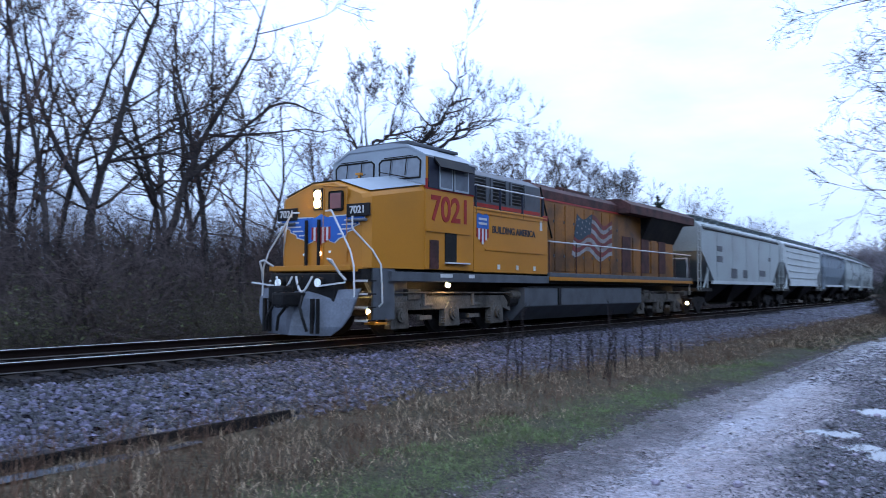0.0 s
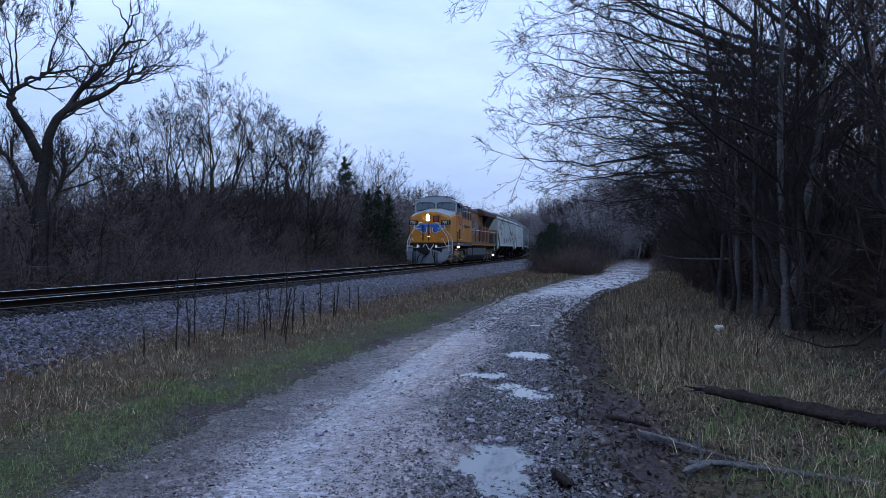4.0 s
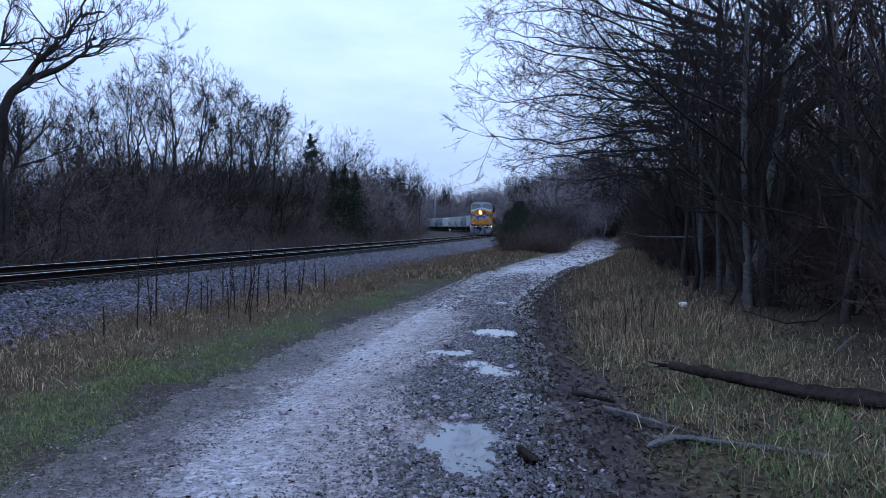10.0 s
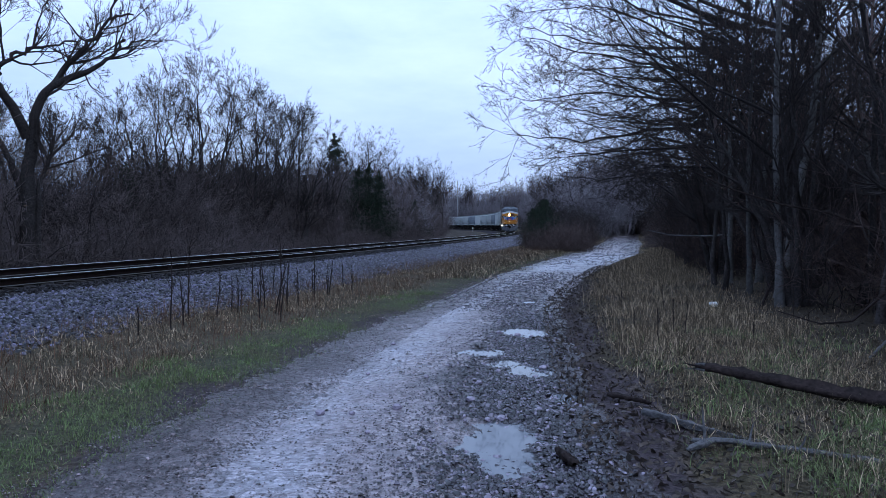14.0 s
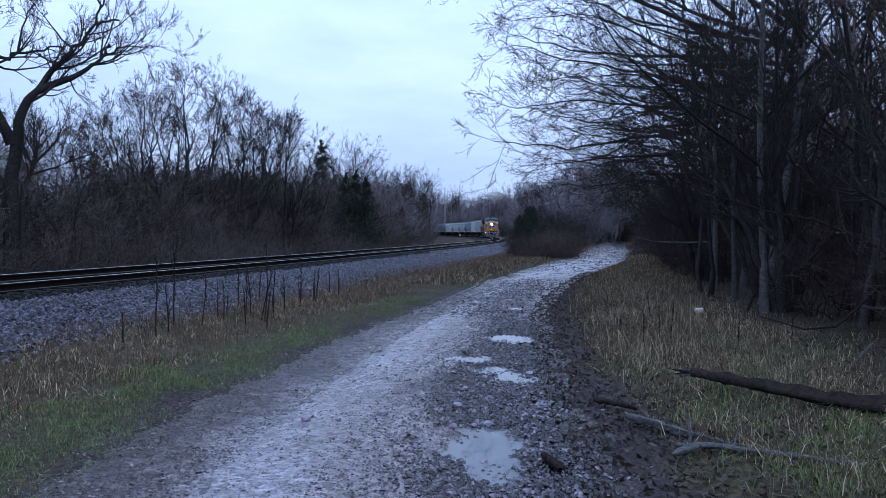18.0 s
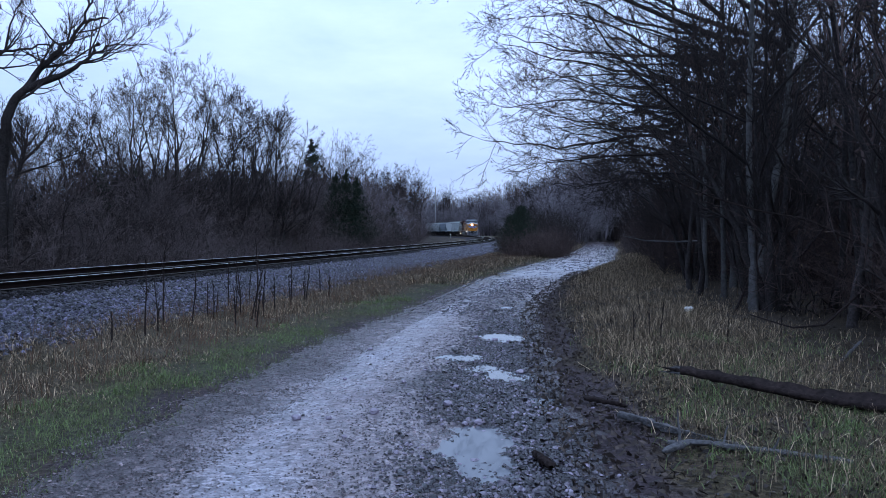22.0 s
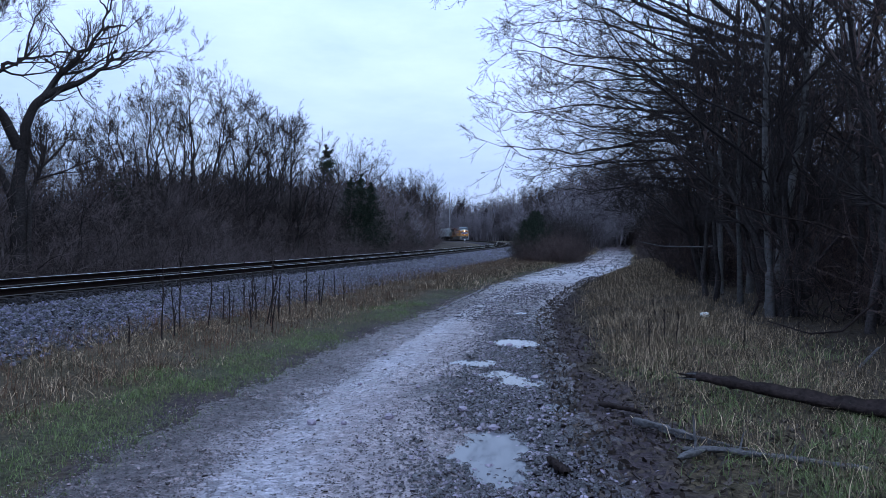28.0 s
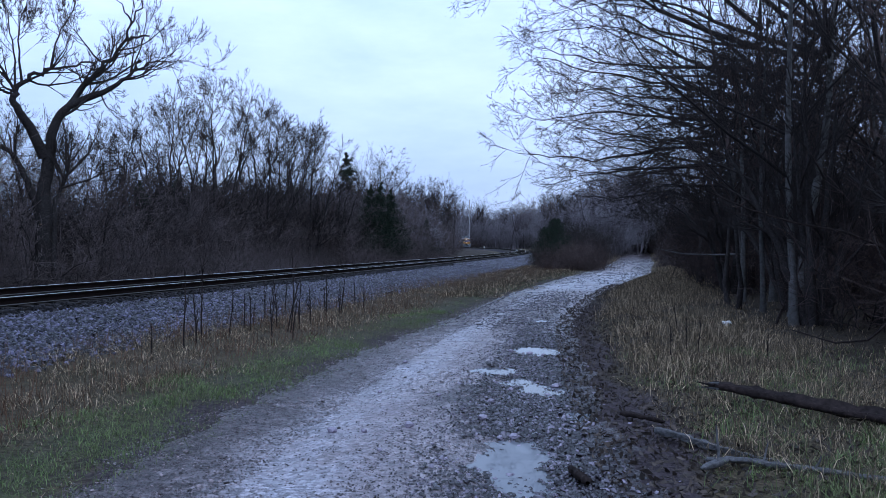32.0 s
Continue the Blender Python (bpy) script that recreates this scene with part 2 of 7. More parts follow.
# blue-grey base adds the look of reflected sky to the panes
GLASS_PALED = mat("sky_paled_glass", (0.13, 0.155, 0.19), 0.06, grain=5, vary=0.1, bump=0, spec=0.9)
LAMP = mat("headlamp_glow", (1.0, 0.6, 0.24), 0.3, emit=160.0, bump=0)
LAMP_SMALL = mat("ground_lamp_glow", (1.0, 0.66, 0.3), 0.3, emit=180.0, bump=0)
LAMP_MARK = mat("marker_lamp_glow", (1.0, 0.72, 0.4), 0.3, emit=9.0, bump=0)
# ditch lamps are off: the faint emission stands for sky on their lenses
LAMP_DIM = mat("dim_lens_glow", (0.6, 0.68, 0.75), 0.2, emit=0.25, bump=0)
CAR_GREY = mat("hopper_grey_paint", (0.29, 0.33, 0.335), 0.6, grain=14, vary=0.07, bump=0.03, stain=(0.24, 0.25, 0.25), stain_scale=0.7, stain_amount=0.55)
CAR_PALE = mat("hopper_pale_paint", (0.40, 0.44, 0.45), 0.6, grain=14, vary=0.07, bump=0.03, stain=(0.32, 0.33, 0.33), stain_scale=0.7, stain_amount=0.5)
CAR_BLUE = mat("hopper_blue_grey_paint", (0.13, 0.165, 0.20), 0.6, grain=14, vary=0.08, bump=0.03, stain=(0.16, 0.18, 0.20), stain_scale=0.7, stain_amount=0.5)
WET_LEAF = mat("wet_dead_leaves", (0.05, 0.037, 0.031), 0.6, grain=10, vary=0.3, bump=0, per_island=0.6, spec=0.3)
WOOD_DARK = mat("wet_dead_wood", (0.024, 0.017, 0.016), 0.85, grain=24, vary=0.55, bump=0.9, stain=(0.011, 0.009, 0.009), stain_scale=5, spec=0.08)
POLE_WOOD = mat("silvered_pole_wood", (0.34, 0.34, 0.35), 0.85, grain=20, vary=0.3, bump=0.4, stain=(0.2, 0.2, 0.2), spec=0.2)
WOOD_GREY = mat("weathered_wood", (0.085, 0.083, 0.088), 0.8, grain=32, vary=0.6, bump=0.7, stain=(0.03, 0.028, 0.027), stain_scale=4, spec=0.25)
PLASTIC = mat("white_plastic", (0.75, 0.75, 0.74), 0.5, grain=5, vary=0.05, bump=0)
WEED = mat("dead_weed_stalks", (0.028, 0.021, 0.02), 0.9, grain=10, vary=0.3, bump=0, spec=0.1)


# ---- mesh tools ----
def fast_mesh(name, verts, faces):
    """A mesh from arrays: vertices (n, 3) and faces (m, 3 or 4)."""
    verts, faces = np.asarray(verts, np.float32), np.asarray(faces, np.int32)
    me = bpy.data.meshes.new(name)
    k = faces.shape[1]
    me.vertices.add(len(verts))
    me.vertices.foreach_set("co", verts.ravel())
    me.loops.add(faces.size)
    me.loops.foreach_set("vertex_index", faces.ravel())
    me.polygons.add(len(faces))
    me.polygons.foreach_set("loop_start", np.arange(0, faces.size, k, dtype=np.int32))
    me.update(calc_edges=True)
    return me


def mesh_part(name, me, material, parent=None, label=""):
    if material is not None and not me.materials:
        me.materials.append(material)
    ob = new(name, me)
    if parent is not None:
        ob.parent = parent
    if label:
        tagged(ob, label)
    return ob


def part(name, bm, material, parent=None, label=""):
    """Links a bmesh as one mesh object under a thing or a part."""
    me = bpy.data.meshes.new(name)
    bmesh.ops.recalc_face_normals(bm, faces=bm.faces)
    bm.to_mesh(me)
    bm.free()
    return mesh_part(name, me, material, parent, label)


def empty(name, label, category, group="", at=(0, 0, 0)):
    ob = new(name)
    ob.location = at
    ob.empty_display_size = 0.2
    return tagged(ob, label, category, group)


def box(bm, centre, size, rx=0, ry=0, rz=0, bevel=0.0):
    m = pose(*centre, rx, ry, rz) @ Matrix.Diagonal((*size, 1))
    made = bmesh.ops.create_cube(bm, size=1, matrix=m)
    if bevel:
        edges = {e for v in made["verts"] for e in v.link_edges}
        bmesh.ops.bevel(bm, geom=list(edges), offset=bevel, segments=2, affect="EDGES", profile=0.6)
    return bm


def bar(bm, a, b, r, sides=8, r2=None):
    """A round bar from a to b."""
    a, b = Vector(a), Vector(b)
    d = b - a
    m = Matrix.Translation((a + b) / 2) @ d.to_track_quat("Z", "Y").to_matrix().to_4x4()
    bmesh.ops.create_cone(bm, cap_ends=True, segments=sides, radius1=r, radius2=r if r2 is None else r2, depth=d.length, matrix=m)
    return bm


def pipe(bm, points, r, sides=8):
    for a, b in zip(points, points[1:]):
        bar(bm, a, b, r, sides)
    for p in points[1:-1]:
        bmesh.ops.create_icosphere(bm, subdivisions=1, radius=r * 1.02, matrix=Matrix.Translation(p))
    return bm


def prism(bm, outline, axis, a, b, bevel=0.0):
    """Extrudes a closed outline of 2D points along an axis (0, 1 or 2) from a to b."""
    def place(p, h):
        return {0: (h, p[0], p[1]), 1: (p[0], h, p[1]), 2: (p[0], p[1], h)}[axis]
    lo = [bm.verts.new(place(p, a)) for p in outline]
    hi = [bm.verts.new(place(p, b)) for p in outline]
    n = len(outline)
    faces = [bm.faces.new(lo[::-1]), bm.faces.new(hi)]
    for i in range(n):
        faces.append(bm.faces.new((lo[i], lo[(i + 1) % n], hi[(i + 1) % n], hi[i])))
    if bevel:
        edges = {e for f in faces for e in f.edges}
        bmesh.ops.bevel(bm, geom=list(edges), offset=bevel, segments=2, affect="EDGES", profile=0.6)
    return bm


# ---- the plan: track and road ----
RAIL_Z = 0.546
KNOTS = np.array([-40, 0, 30, 60, 90, 120, 150, 180, 210, 250, 300, 400.0])
BENDS = np.array([-0.946, -0.774, -0.543, -0.717, -1.646, -1.723, -1.086, -1.473, -1.813, -1.781, -1.671, -1.561]) / 1000
LINE_S = np.arange(-120, 520, 1.0)
LINE_H = np.cumsum(np.interp(LINE_S, KNOTS, BENDS))
LINE_H += 0.2 - LINE_H[131]
LINE_X = np.cumsum(np.sin(LINE_H))
LINE_Y = np.cumsum(np.cos(LINE_H))
LINE_X += -10.229 + math.sin(0.2) * 11 - LINE_X[131]
LINE_Y += 13.842 + math.cos(0.2) * 11 - LINE_Y[131]


def track_at(s, side=0.0):
    """Place on the track s metres along it, side metres towards the road, and the heading."""
    x, y, h = (np.interp(s, LINE_S, v) for v in (LINE_X, LINE_Y, LINE_H))
    return x + np.cos(h) * side, y - np.sin(h) * side, h


def track_coords(x, y):
    """Along-track and sideways distances of many points."""
    x, y = np.asarray(x, float), np.asarray(y, float)
    d = (x.ravel()[:, None] - LINE_X[::2]) ** 2 + (y.ravel()[:, None] - LINE_Y[::2]) ** 2
    i = d.argmin(1) * 2
    h = LINE_H[i]
    dx, dy = x.ravel() - LINE_X[i], y.ravel() - LINE_Y[i]
    return (LINE_S[i] + dx * np.sin(h) + dy * np.cos(h)).reshape(x.shape), (dx * np.cos(h) - dy * np.sin(h)).reshape(x.shape)


ROAD_Y = np.array([-300, -20, 0, 5, 7.5, 10, 13.5, 17.2, 25, 30, 37.4, 48, 60, 75, 100, 180, 400.0])
ROAD_L = np.array([-60, -4.2, -2.7, -2.6, -2.3, -1.95, -1.28, -0.42, 1.05, 2.3, 4.2, 7.1, 10.2, 13.7, 19.3, 40, 100])
ROAD_R = np.array([-55, 0.8, 1.2, 1.22, 1.32, 1.5, 1.8, 2.25, 4.0, 5.3, 7.6, 11.0, 13.8, 17.5, 22.8, 45, 106])


def climb(x, y):
    """The gentle rise of the road and its verges where they enter the wood."""
    return 1.25 * smooth(85, 125, y) * smooth(-5.5, -1.0, x - np.interp(y, ROAD_Y, ROAD_L))


def road_edges(y):
    return np.interp(y, ROAD_Y, ROAD_L), np.interp(y, ROAD_Y, ROAD_R)


def smooth(a, b, x):
    t = np.clip((x - a) / (b - a), 0, 1)
    return t * t * (3 - 2 * t)


def wave(x, y, f, seed=0):
    """Cheap smooth noise about zero."""
    return (np.sin(x * f * 1.3 + seed) * np.cos(y * f * 0.9 + seed * 2.1) + np.sin((x + y) * f * 2.3 + seed * 3) * 0.5
            + np.cos((x * 1.7 - y * 1.1) * f * 3.7 + seed) * 0.25) / 1.75


def ground_z(x, y):
    """Height of the ground sheet, without the road's own relief."""
    s, d = track_coords(x, y)
    l, r = road_edges(y)
    z = np.where(d > 0, 0.0, -0.15)
    # ballast bank
    bank = smooth(-4.2, -1.6, d) * (1 - smooth(1.6, 5.4, d))
    z = z * (1 - bank) + bank * (RAIL_Z - 0.23)
    off_road = np.maximum(l - x, x - r)
    z = z + smooth(0.0, 1.2, off_road) * (0.045 + 0.035 * wave(x, y, 0.9, 1)) * (1 - bank)
    # low bank of earth under the trees beyond the track and in the wood
    z = z + smooth(-7, -20, d) * (0.5 + 0.25 * wave(x, y, 0.2, 2))
    z = z + smooth(4, 14, x - r) * (0.35 + 0.15 * wave(x, y, 0.25, 4))
    return z + climb(x, y)


# ---- ground, road, water ----
def blend_material(name, zones, rough, bump=0.5, spec=0.4, speckle=0.3):
    """Ground of several soils: zones are (attribute or None, colour, second colour); each later zone lies over the earlier ones."""
    m = bpy.data.materials.new(name)
    m.use_nodes = True
    nt = m.node_tree
    b = nt.nodes["Principled BSDF"]
    b.inputs["Specular IOR Level"].default_value = spec
    co = nt.nodes.new("ShaderNodeTexCoord")

    def noisy(scale, detail=6.0, rough_=0.6):
        n = nt.nodes.new("ShaderNodeTexNoise")
        n.inputs["Scale"].default_value = scale
        n.inputs["Detail"].default_value = detail
        n.inputs["Roughness"].default_value = rough_
        nt.links.new(co.outputs["Object"], n.inputs["Vector"])
        return n.outputs["Fac"]
    fine, mid, broad = noisy(38), noisy(6.0), noisy(0.9)
    cells = nt.nodes.new("ShaderNodeTexVoronoi")
    cells.inputs["Scale"].default_value = 21.0
    nt.links.new(co.outputs["Object"], cells.inputs["Vector"])
    last = None
    for attribute, c1, c2 in zones:
        mx = nt.nodes.new("ShaderNodeMix")
        mx.data_type = "RGBA"
        mx.inputs["A"].default_value = (*c1, 1)
        mx.inputs["B"].default_value = (*c2, 1)
        st = nt.nodes.new("ShaderNodeMapRange")
        st.inputs["From Min"].default_value = 0.35
        st.inputs["From Max"].default_value = 0.65
        ad = nt.nodes.new("ShaderNodeMath")
        ad.operation = "MULTIPLY_ADD"
        ad.inputs[1].default_value = 0.5
        ml = nt.nodes.new("ShaderNodeMath")
        ml.operation = "MULTIPLY"
        ml.inputs[1].default_value = 0.5
        nt.links.new(mid, ml.inputs[0])
        nt.links.new(broad, ad.inputs[0])
        nt.links.new(ml.outputs[0], ad.inputs[2])
        nt.links.new(ad.outputs[0], st.inputs["Value"])
        nt.links.new(st.outputs["Result"], mx.inputs["Factor"])
        col = mx.outputs["Result"]
        if last is not None:
            at = nt.nodes.new("ShaderNodeAttribute")
            at.attribute_name = attribute
            wob = nt.nodes.new("ShaderNodeMath")
            wob.operation = "ADD"
            sh = nt.nodes.new("ShaderNodeMapRange")
            sh.inputs["To Min"].default_value = -0.7
            sh.inputs["To Max"].default_value = 0.7
            nt.links.new(mid, sh.inputs["Value"])
            nt.links.new(at.outputs["Fac"], wob.inputs[0])
            nt.links.new(sh.outputs["Result"], wob.inputs[1])
            cl = nt.nodes.new("ShaderNodeMapRange")
            cl.inputs["From Min"].default_value = 0.18
            cl.inputs["From Max"].default_value = 0.82
            nt.links.new(wob.outputs[0], cl.inputs["Value"])
            ov = nt.nodes.new("ShaderNodeMix")
            ov.data_type = "RGBA"
            nt.links.new(cl.outputs["Result"], ov.inputs["Factor"])
            nt.links.new(last, ov.inputs["A"])
            nt.links.new(col, ov.inputs["B"])
            col = ov.outputs["Result"]
        last = col
    hue = nt.nodes.new("ShaderNodeHueSaturation")
    va = nt.nodes.new("ShaderNodeMapRange")
    va.inputs["From Min"].default_value = 0.25
    va.inputs["From Max"].default_value = 0.75
    va.inputs["To Min"].default_value = 0.55
    va.inputs["To Max"].default_value = 1.45
    nt.links.new(fine, va.inputs["Value"])
    speck = nt.nodes.new("ShaderNodeTexVoronoi")
    speck.inputs["Scale"].default_value = 24.0
    nt.links.new(co.outputs["Object"], speck.inputs["Vector"])
    sep = nt.nodes.new("ShaderNodeSeparateColor")
    nt.links.new(speck.outputs["Color"], sep.inputs["Color"])
    sp = nt.nodes.new("ShaderNodeMapRange")
    sp.inputs["To Min"].default_value = 1 - speckle
    sp.inputs["To Max"].default_value = 1 + speckle
    nt.links.new(sep.outputs["Red"], sp.inputs["Value"])
    vm = nt.nodes.new("ShaderNodeMath")
    vm.operation = "MULTIPLY"
    nt.links.new(va.outputs["Result"], vm.inputs[0])
    nt.links.new(sp.outputs["Result"], vm.inputs[1])
    nt.links.new(vm.outputs[0], hue.inputs["Value"])
    nt.links.new(last, hue.inputs["Color"])
    nt.links.new(hue.outputs["Color"], b.inputs["Base Color"])
    ro = nt.nodes.new("ShaderNodeMapRange")
    ro.inputs["From Min"].default_value = 0.35
    ro.inputs["From Max"].default_value = 0.65
    ro.inputs["To Min"].default_value = rough[0]
    ro.inputs["To Max"].default_value = rough[1]
    nt.links.new(broad, ro.inputs["Value"])
    nt.links.new(ro.outputs["Result"], b.inputs["Roughness"])
    hs = nt.nodes.new("ShaderNodeMath")
    hs.operation = "ADD"
    nt.links.new(fine, hs.inputs[0])
    nt.links.new(cells.outputs["Distance"], hs.inputs[1])
    bp = nt.nodes.new("ShaderNodeBump")
    bp.inputs["Strength"].default_value = bump
    bp.inputs["Distance"].default_value = 0.03
    nt.links.new(hs.outputs[0], bp.inputs["Height"])
    nt.links.new(bp.outputs["Normal"], b.inputs["Normal"])
    return m


def set_attribute(me, name, values):
    at = me.attributes.new(name, "FLOAT", "POINT")
    at.data.foreach_set("value", np.asarray(values, np.float32))


def grid_faces(rows, cols, closed=False):
    i = np.arange(rows - 1)[:, None] * cols
    j = np.arange(cols if closed else cols - 1)[None, :]
    k = (j + 1) % cols
    return np.stack([(i + j), (i + k), (i + cols + k), (i + cols + j)], -1).reshape(-1, 4)


PUDDLES = [(0.17, 6.25, 0.46, 0.5, 0.2), (0.3, 5.6, 0.3, 0.5, 0.2), (1.0, 12.3, 0.52, 0.62, 0.0), (0.22, 10.2, 0.3, 0.28, 0.2), (0.5, 9.5, 0.3, 0.34, -0.5), (0.86, 8.95, 0.34, 0.36, -0.3),
           (1.45, 17.2, 0.22, 0.35, 0.0), (1.1, 7.6, 0.25, 0.3, 0)]


def road_relief(x, y):
    """The road's crown, ruts, roughness and hollows."""
    l, r = road_edges(y)
    u = (x - l) / (r - l)
    z = 0.02 * np.exp(-((u - 0.5) / 0.18) ** 2) - 0.018 * np.exp(-((u - 0.22) / 0.12) ** 2) - 0.022 * np.exp(-((u - 0.78) / 0.12) ** 2)
    z = z + 0.009 * wave(x, y, 2.1, 3) + 0.007 * wave(x, y, 6.3, 5) + 0.006 * wave(x, y, 13, 8) + 0.004 * wave(x, y, 23, 4)
    z = z + 0.010 * wave(x, y, 9.7, 6) * smooth(0.52, 0.66, u) + climb(x, y)
    for px, py, a, b, turn in PUDDLES:
        dx, dy = x - px, y - py
        ca, sa = math.cos(turn), math.sin(turn)
        q = ((dx * ca + dy * sa) / a) ** 2 + ((-dx * sa + dy * ca) / b) ** 2
        z = z - 0.034 * np.exp(-q * q * 0.9)
    return z


def build_ground():
    radii = np.concatenate([[0.0], np.geomspace(1.2, 3500, 250)])
    turn = np.concatenate([np.linspace(-62, 40, 420), np.linspace(40, 298, 90)[1:-1]])
    a = np.radians(turn)
    x, y = radii[:, None] * np.sin(a), radii[:, None] * np.cos(a)
    z = np.concatenate([ground_z(x[i], y[i])[None] for i in range(len(radii))])
    l, r = road_edges(y)
    inside = smooth(0.0, 0.35, x - l) * smooth(0.0, 0.35, r - x)
    z = z - 0.09 * inside
    far = smooth(300, 900, radii)[:, None]
    z = z * (1 - far)
    me = fast_mesh("ground", np.stack([x, y, z], -1).reshape(-1, 3), grid_faces(len(radii), len(turn), True)[:, ::-1])
    s, d = track_coords(x.ravel(), y.ravel())
    bal = (1 - smooth(4.7, 5.8, d + 0.25 * wave(x.ravel(), y.ravel(), 1.1, 6))) * smooth(-4.6, -3.6, d)
    offl, offr = (l - x).ravel(), (x - r).ravel()
    green = smooth(0.0, 0.45, offl) * (1 - smooth(0.75, 1.3, offl)) * (d > 0)
    mud = np.maximum(smooth(-0.5, 0.0, offr) * (1 - smooth(0.1, 0.8, offr + 0.35 * wave(x.ravel(), y.ravel(), 1.3, 8))) * (1 - smooth(16, 34, y.ravel())), smooth(-0.6, -0.2, offl) * (1 - smooth(0.0, 0.7, offl + 0.3 * wave(x.ravel(), y.ravel(), 1.6, 4))) * 0.85)
    wood = np.maximum(smooth(2.6, 4.4, offr), smooth(-4.6, -7.0, d))
    for name, v in (("ballast", bal), ("green", green), ("mud", mud), ("litter", wood), ("dark_bed", (1 - smooth(1.8, 2.3, d)) * smooth(-3.2, -2.4, d))):
        set_attribute(me, name, v)
    me.shade_smooth()
    m = blend_material("verge_soil", [(None, (0.075, 0.055, 0.036), (0.05, 0.044, 0.026)), ("litter", (0.03, 0.024, 0.019), (0.045, 0.034, 0.024)),
                                      ("green", (0.046, 0.05, 0.026), (0.062, 0.05, 0.036)), ("mud", (0.062, 0.048, 0.052), (0.036, 0.028, 0.032)),
                                      ("ballast", (0.022, 0.019, 0.027), (0.012, 0.010, 0.015)), ("dark_bed", (0.012, 0.010, 0.010), (0.020, 0.014, 0.012))], (0.75, 0.95), 0.8, 0.1, 0.4)
    return tagged(mesh_part("ground", me, m), "grassy verge and leaf-littered earth", "ground", kind="structure")


def build_road():
    ys = np.concatenate([np.arange(-6, 3, 0.25), np.arange(3, 16, 0.055), 16 * 1.012 ** np.arange(0, 190)])
    u = np.linspace(-0.06, 1.06, 84)
    l, r = road_edges(ys)
    x = l[:, None] + (r - l)[:, None] * u
    rough_l = 0.10 * wave(ys, ys * 0.3, 1.9, 4) + 0.06 * wave(ys, ys * 0.2, 6.1, 2) + 0.03 * wave(ys, ys, 15, 1)
    rough_r = 0.10 * wave(ys, ys * 0.3, 2.3, 9) + 0.06 * wave(ys, ys * 0.2, 5.3, 5) + 0.03 * wave(ys, ys, 13, 3)
    x = x + rough_l[:, None] * (1 - u) ** 3 + rough_r[:, None] * np.clip(u, 0, 1.1) ** 3
    y = np.repeat(ys[:, None], len(u), 1)
    z = road_relief(x, y)
    edge = smooth(0.0, 0.06, u + 0.06) * smooth(0.0, 0.06, 1.06 - u)
    z = z - 0.07 * (1 - edge)[None, :]
    me = fast_mesh("road", np.stack([x, y, z], -1).reshape(-1, 3), grid_faces(len(ys), len(u))[:, ::-1])
    uu = np.repeat(u[None], len(ys), 0)
    coarse = smooth(0.44, 0.86, uu + 0.16 * wave(x, y, 1.1, 2) + 0.10 * wave(x, y, 3.7, 7)) * (1 - 0.8 * smooth(12, 26, y + 5 * wave(x, y, 0.35, 6)))
    coarse = np.maximum(coarse, 0.42 * smooth(-.25, .5, wave(x, y, .45, 12) + .4 * wave(x, y, 1.3, 3)) * smooth(.15, .35, uu) * smooth(14, 17, y) * (1 - smooth(25, 29, y)))
    # paler bluish bands: the sky's sheen on wet dirt, put into the colour
    wet_sheen = np.exp(-((uu - 0.3 + 0.05 * wave(x, y, 0.9, 3)) / 0.16) ** 2) * 0.72 * (0.75 + 0.35 * wave(x, y, 1.4, 9))
    wet_sheen = np.maximum(wet_sheen, (0.75 + 0.4 * wave(x, y, .5, 4)) * smooth(26, 30, y) * (1 - smooth(40, 54, y)))
    wet_sheen = wet_sheen * (1 - 0.7 * smooth(44, 58, y))
    rim = 0.95 * smooth(0.42, -0.02, uu + 0.09 * wave(x, y, 1.1, 3) + 0.05 * wave(x, y, 3.1, 5)) + 0.75 * smooth(0.86, 1.04, uu + 0.07 * wave(x, y, 1.3, 7)) * (1 - smooth(14, 30, y))
    mud = smooth(-.1, .6, wave(x, y, .55, 21) + .5 * wave(x, y, 1.7, 8)) * .6 + .8 * smooth(.5, .9, uu + .16 * wave(x, y, .8, 14)) + .35 * smooth(52, 70, y)
    rim = np.maximum(rim, mud * smooth(40, 52, y))
    for name, v in (("coarse", coarse), ("wet_sheen", wet_sheen), ("rim", np.clip(rim, 0, 1))):
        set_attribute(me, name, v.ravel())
    me.shade_smooth()
    m = blend_material("wet_dirt_road", [(None, (0.30, 0.258, 0.275), (0.195, 0.162, 0.18)), ("wet_sheen", (0.42, 0.415, 0.47), (0.32, 0.31, 0.355)),
                                         ("coarse", (0.040, 0.033, 0.038), (0.020, 0.017, 0.020)), ("rim", (0.068, 0.050, 0.054), (0.030, 0.023, 0.026))],
                       (0.2, 0.46), 0.9, 0.5, 0.45)
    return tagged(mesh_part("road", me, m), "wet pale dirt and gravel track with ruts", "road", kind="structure")


